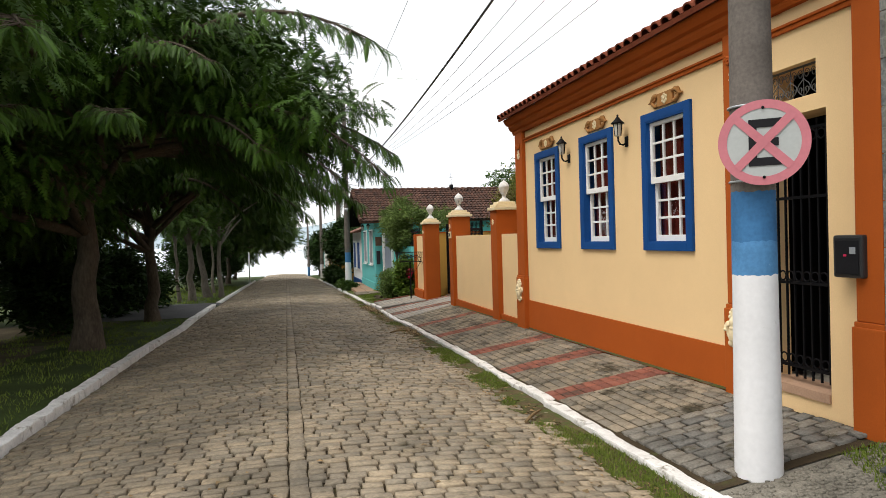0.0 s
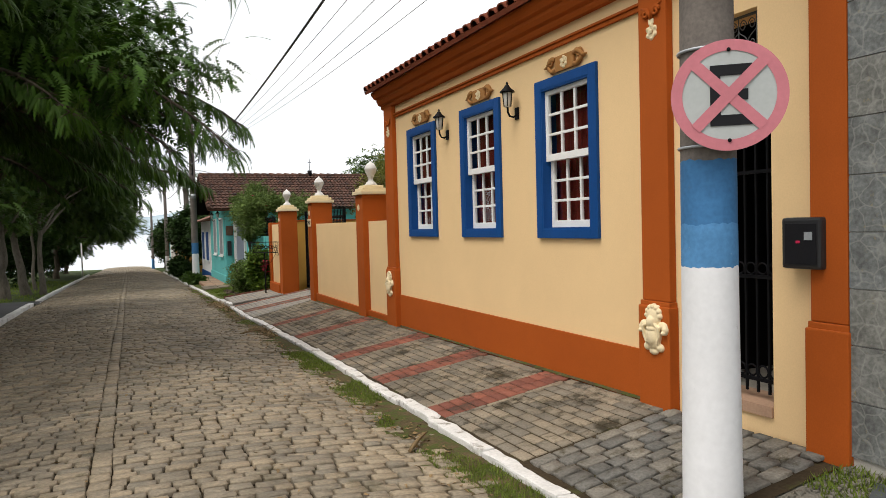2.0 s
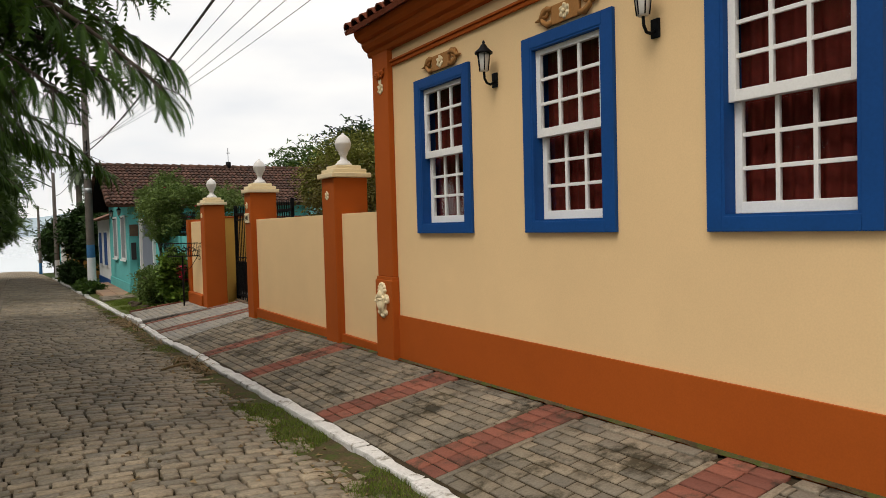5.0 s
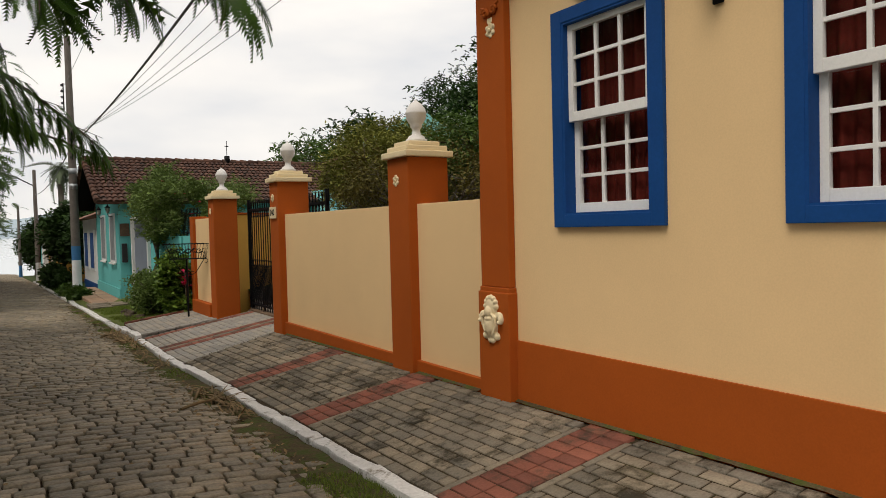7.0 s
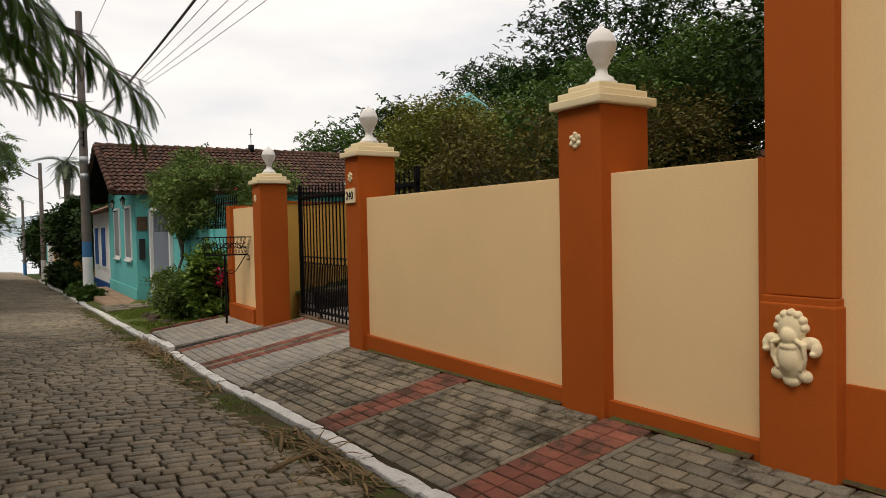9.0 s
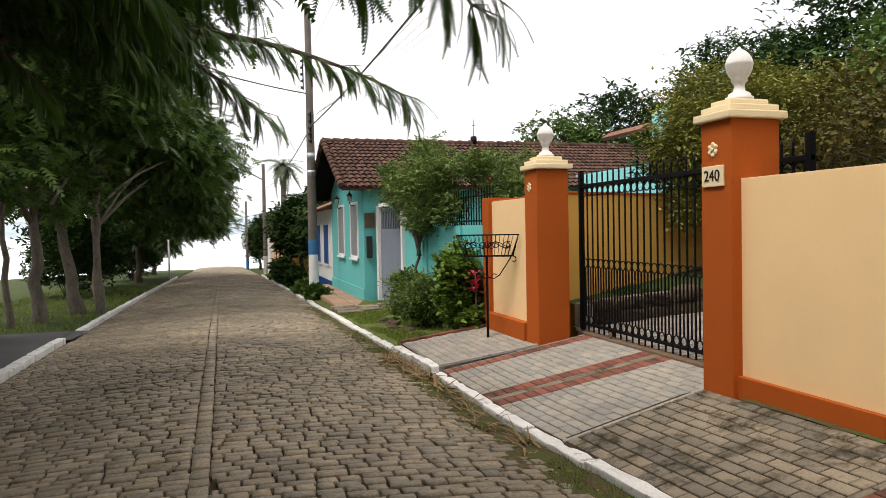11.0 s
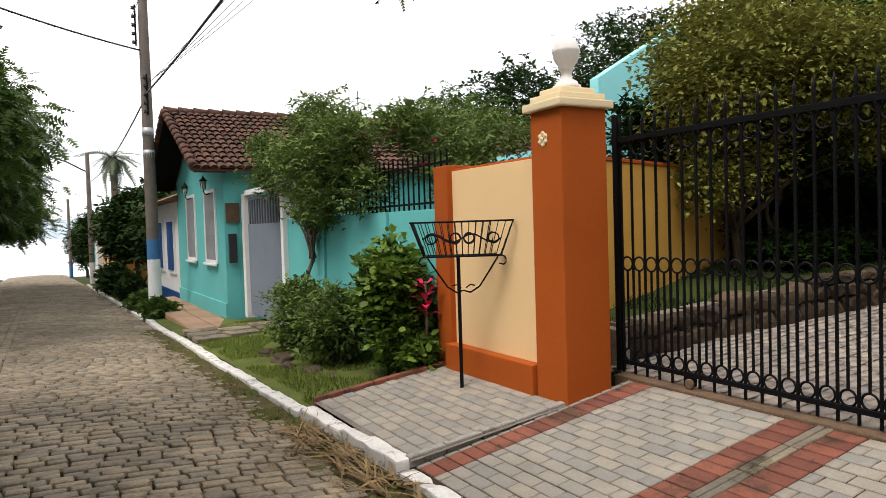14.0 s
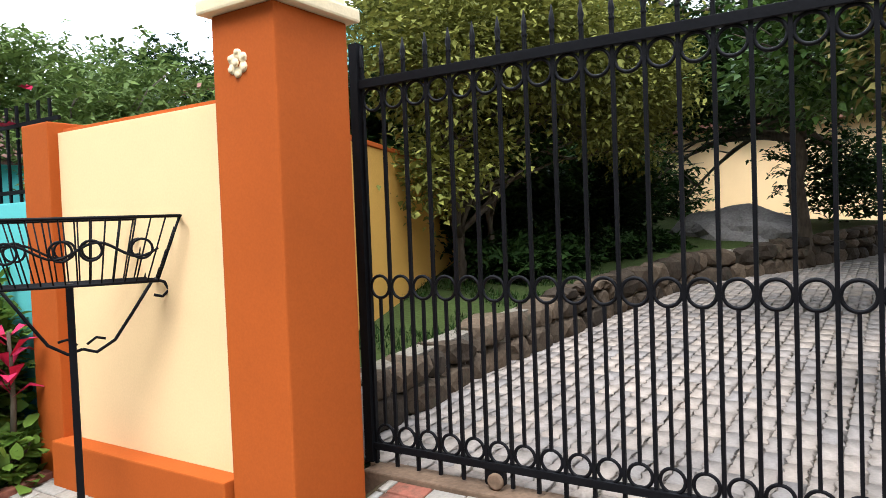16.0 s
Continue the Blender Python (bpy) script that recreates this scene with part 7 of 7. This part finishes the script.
# garden grass takes the deep leaf colour, so shade is painted into the blades
build_grass("garden_grass", "lawn grass above the retaining wall", (5.3, 10, 21.5, 23.2), 9000, lambda x, y: drive_z(x, y) + 0.28 + 0.008 * (x - 5) + 0.125 * (y - 21.55), 0.06, 8, "deep")


def build_litter():
    r = random.Random(4)
    for k, (x, y, a, ln) in enumerate(((2.35, 6.6, 0.9, 0.5), (2.4, 15.2, 1.2, 0.55), (2.3, 14.6, 0.4, 0.5), (2.5, 14.9, 2.0, 0.6), (2.45, 21.5, 1.3, 0.7), (2.4, 20.9, 1.7, 0.5), (2.5, 22.3, 1.5, 0.6), (2.3, 21.9, 1.0, 0.4))):
        pts = [(x + math.cos(a) * ln * (u - 0.5), y + math.sin(a) * ln * (u - 0.5), float(road_z(x, y)) + 0.045 + 0.02 * math.sin(u * 3)) for u in (0, 0.25, 0.5, 0.75, 1)]
        solid("dry_frond_stalk", tube(bmesh.new(), pts, [0.014, 0.018, 0.016, 0.012, 0.005], 6), M["straw"], "dry brown palm frond stalk lying by the kerb", "debris", "dry stalks by the kerb")
    n = 1700
    g = np.random.default_rng(12)
    x, y = g.uniform(-2.4, 2.6, n), g.uniform(1, 32, n)
    x[:1200] = 2.6 - np.abs(g.normal(0, 0.28, 1200))
    p = np.stack([x, y, road_z(x, y) + 0.028], 1)
    h = np.stack([g.normal(0, 1, n), g.normal(0, 1, n), g.normal(0, 0.12, n)], 1)
    tagged(new("fallen_leaves", spread("fallen_leaves", p, h, LEAF, 0.05, M["straw"], 12)), "dry fallen leaves scattered on the cobbles", "leaf litter", kind="stuff")
    blade = (np.array([(0, -0.03, 0), (0, 0.03, 0), (0.55, 0.025, 0.05), (1, 0, 0.0), (0.55, -0.025, 0.05)]), np.array([(0, 1, 2), (0, 2, 4), (4, 2, 3)]))
    for y0, y1, n in ((20.7, 22.5, 260), (13.8, 15.6, 130), (17.6, 20.6, 110)):
        x, y = 2.62 - np.abs(g.normal(0, 0.14, n)), g.uniform(y0, y1, n)
        p = np.stack([x, y, road_z(x, y) + 0.04 + 0.02 * g.random(n)], 1)
        h = np.stack([g.normal(0, 0.35, n), g.normal(0, 1, n), g.normal(0, 0.1, n)], 1)
        tagged(new("palm_straw", spread("palm_straw", p, h, blade, 0.3, M["straw"], 14)), "dry palm straw drifted against the kerb", "leaf litter", kind="stuff")
    for y0, y1, xw in ((6.0, 11.8, FX - 0.02), (12.3, 13.4, 4.15), (13.9, 17.2, 4.15)):
        v, f, y = [], [], y0
        while y < y1:
            w = 0.03 + 0.05 * abs(noise.noise(Vector((y * 2.3, 1, 4)))) + 0.05 * max(0, noise.noise(Vector((y * 9, 7, 4))))
            v += [(xw - w, y, float(walk_z(xw - w, y)) + 0.002), (xw - w * 0.4, y, float(walk_z(xw, y)) + 0.012), (xw + 0.003, y, float(walk_z(xw, y)) + 0.018)]
            y += 0.04
        f = [(3 * i + j, 3 * i + 3 + j, 3 * i + 4 + j, 3 * i + 1 + j) for i in range(len(v) // 3 - 1) for j in (0, 1)]
        tagged(new("wall_foot_moss", fast_mesh("wall_foot_moss", v, f, M["moss"], True)), "dark moss and dirt along the foot of the wall", "moss", kind="stuff")
    for k, (x, y, a) in enumerate(((3.85, 3.78, 0.5),)):
        solid("slate_slab", B(-0.22, 0.22, -0.07, 0.07, 0, 0.02, 0.004), M["slate"], "broken dark slate slab lying by the wall", "slab", "slabs by the wall", at=Matrix.Translation((x, y, float(walk_z(x, y)) - 0.005 + 0.03 * k)) @ Matrix.Rotation(a, 4, "Z"))
    v, f, k = [], [], 0
    base, q = stone_template()
    tri = quads_to_tris(q)
    for _ in range(1500):
        x, y, s = g.uniform(2.8, 4.1), g.uniform(2.4, 4.15), g.uniform(0.008, 0.022)
        w = base[:, :] * np.array([s, s * g.uniform(0.6, 1), s * 0.6]) + np.array([x, y, float(walk_z(x, y)) - 0.018])
        v.append(w)
        f.append(tri + k)
        k += len(w)
    tagged(new("gravel", fast_mesh("gravel", np.concatenate(v), np.concatenate(f), M["gravel"])), "loose gravel around the pole", "gravel", kind="stuff")


build_litter()


# ---- overhead cables ----
def build_cable(a, b, sag, r, label):
    n = 24
    A_, B_ = Vector(a), Vector(b)
    pts = [A_.lerp(B_, k / n) - Vector((0, 0, sag * 4 * (k / n) * (1 - k / n))) for k in range(n + 1)]
    solid("overhead_cable", tube(bmesh.new(), pts, r, 6), M["plastic"], label, "cable", "cables between the poles")


build_cable((3.14, 4.31, 5.5), (3.0, 35.5, 4.5), 0.5, 0.022, "thick black overhead cable between poles")
for k, (xa, xb, z) in enumerate(((3.7, 3.15, 5.6), (4.3, 3.2, 5.65), (4.9, 3.25, 5.7), (5.5, 3.3, 5.75), (2.6, 2.8, 7.2))):
    build_cable((xa, 4.05, z), (xb, 35.6, z - 0.75), 0.5, 0.0065, "thin overhead wire between poles")
    build_cable((xa, -26, z + 0.8), (xa, 4.05, z), 0.5, 0.0065, "thin overhead wire before the first pole")
build_cable((2.95, -26, 6.3), (2.95, 4.05, 5.5), 0.5, 0.022, "thick black overhead cable before the first pole")
build_cable((3.05, 35.6, 4.5), (2.95, 60, 4.0), 0.4, 0.02, "thick black overhead cable down the street")
build_cable((3.0, 35.6, 5.6), (-3.6, 31.2, 6.4), 0.2, 0.02, "dark cable crossing the street to the trees")


def build_pole_rack(x, y, z, label):
    t = thing("insulator_rack", (x, y, z), label, "insulators", "insulator racks")
    part("bracket", B(-0.02, 0.02, -0.02, 0.02, -0.5, 0.5, 0.004), M["iron"], t)
    for k in range(5):
        part("insulator", lathe(bmesh.new(), [(0.03, -0.04), (0.05, -0.03), (0.03, 0.0), (0.05, 0.03), (0.03, 0.04)], 10, (-0.05, 0, -0.42 + k * 0.21)), M["plastic"], t)


build_pole_rack(2.86, 35.55, 6.2, "black insulator rack high on the utility pole")
build_pole_rack(3.05, 35.42, 4.5, "black cable clamp on the utility pole")
for k, z in enumerate((3.6, 3.05)):
    solid("pole_plate", lathe(bmesh.new(), [(0.135, -0.1), (0.137, -0.1), (0.137, 0.1), (0.135, 0.1)], 20), M["zinc"], "small pale number plate around the utility pole", "plate", "plates on the pole", at=(3.05, 35.6, z))


def build_street_lamp():
    t = thing("street_lamp", (2.95, 60, 4.6), "lit street lamp on an arm of a far pole", "street lamp")
    part("arm", tube(bmesh.new(), [(-0.1, 0, 0), (-1.0, 0, 0.5), (-2.2, 0, 0.9)], 0.035, 8), M["iron"], t)
    bm = bmesh.new()
    bmesh.ops.create_icosphere(bm, subdivisions=2, radius=0.2, matrix=Matrix.Translation((-2.4, 0, 0.88)) @ Matrix.Diagonal((1.4, 0.8, 0.6, 1)))
    lit = bpy.data.materials.new("warm_lamp_glow")
    lit.use_nodes = True
    e = lit.node_tree.nodes["Principled BSDF"]
    e.inputs["Emission Color"].default_value, e.inputs["Emission Strength"].default_value = (1.0, 0.62, 0.3, 1), 4.0
    part("lamp_head", bm, lit, t)


build_street_lamp()

# ---- far shore ----
bm = bmesh.new()
ridge = [(-2600 + 65 * k, 40 + 60 * abs(noise.noise(Vector((k * 0.13, 3, 1)))) + 22 * noise.noise(Vector((k * 0.5, 1, 7)))) for k in range(81)]
va = [bm.verts.new((x, 2300, -6)) for x, _ in ridge]
vb = [bm.verts.new((x, 2500, h)) for x, h in ridge]
for k in range(80):
    bm.faces.new((va[k], va[k + 1], vb[k + 1], vb[k]))
solid("backdrop", bm, M["hill"], "hazy wooded hills across the lagoon", "hills", kind="structure")

# ---- single stones and pavers ----
build_pavers()
build_setts()
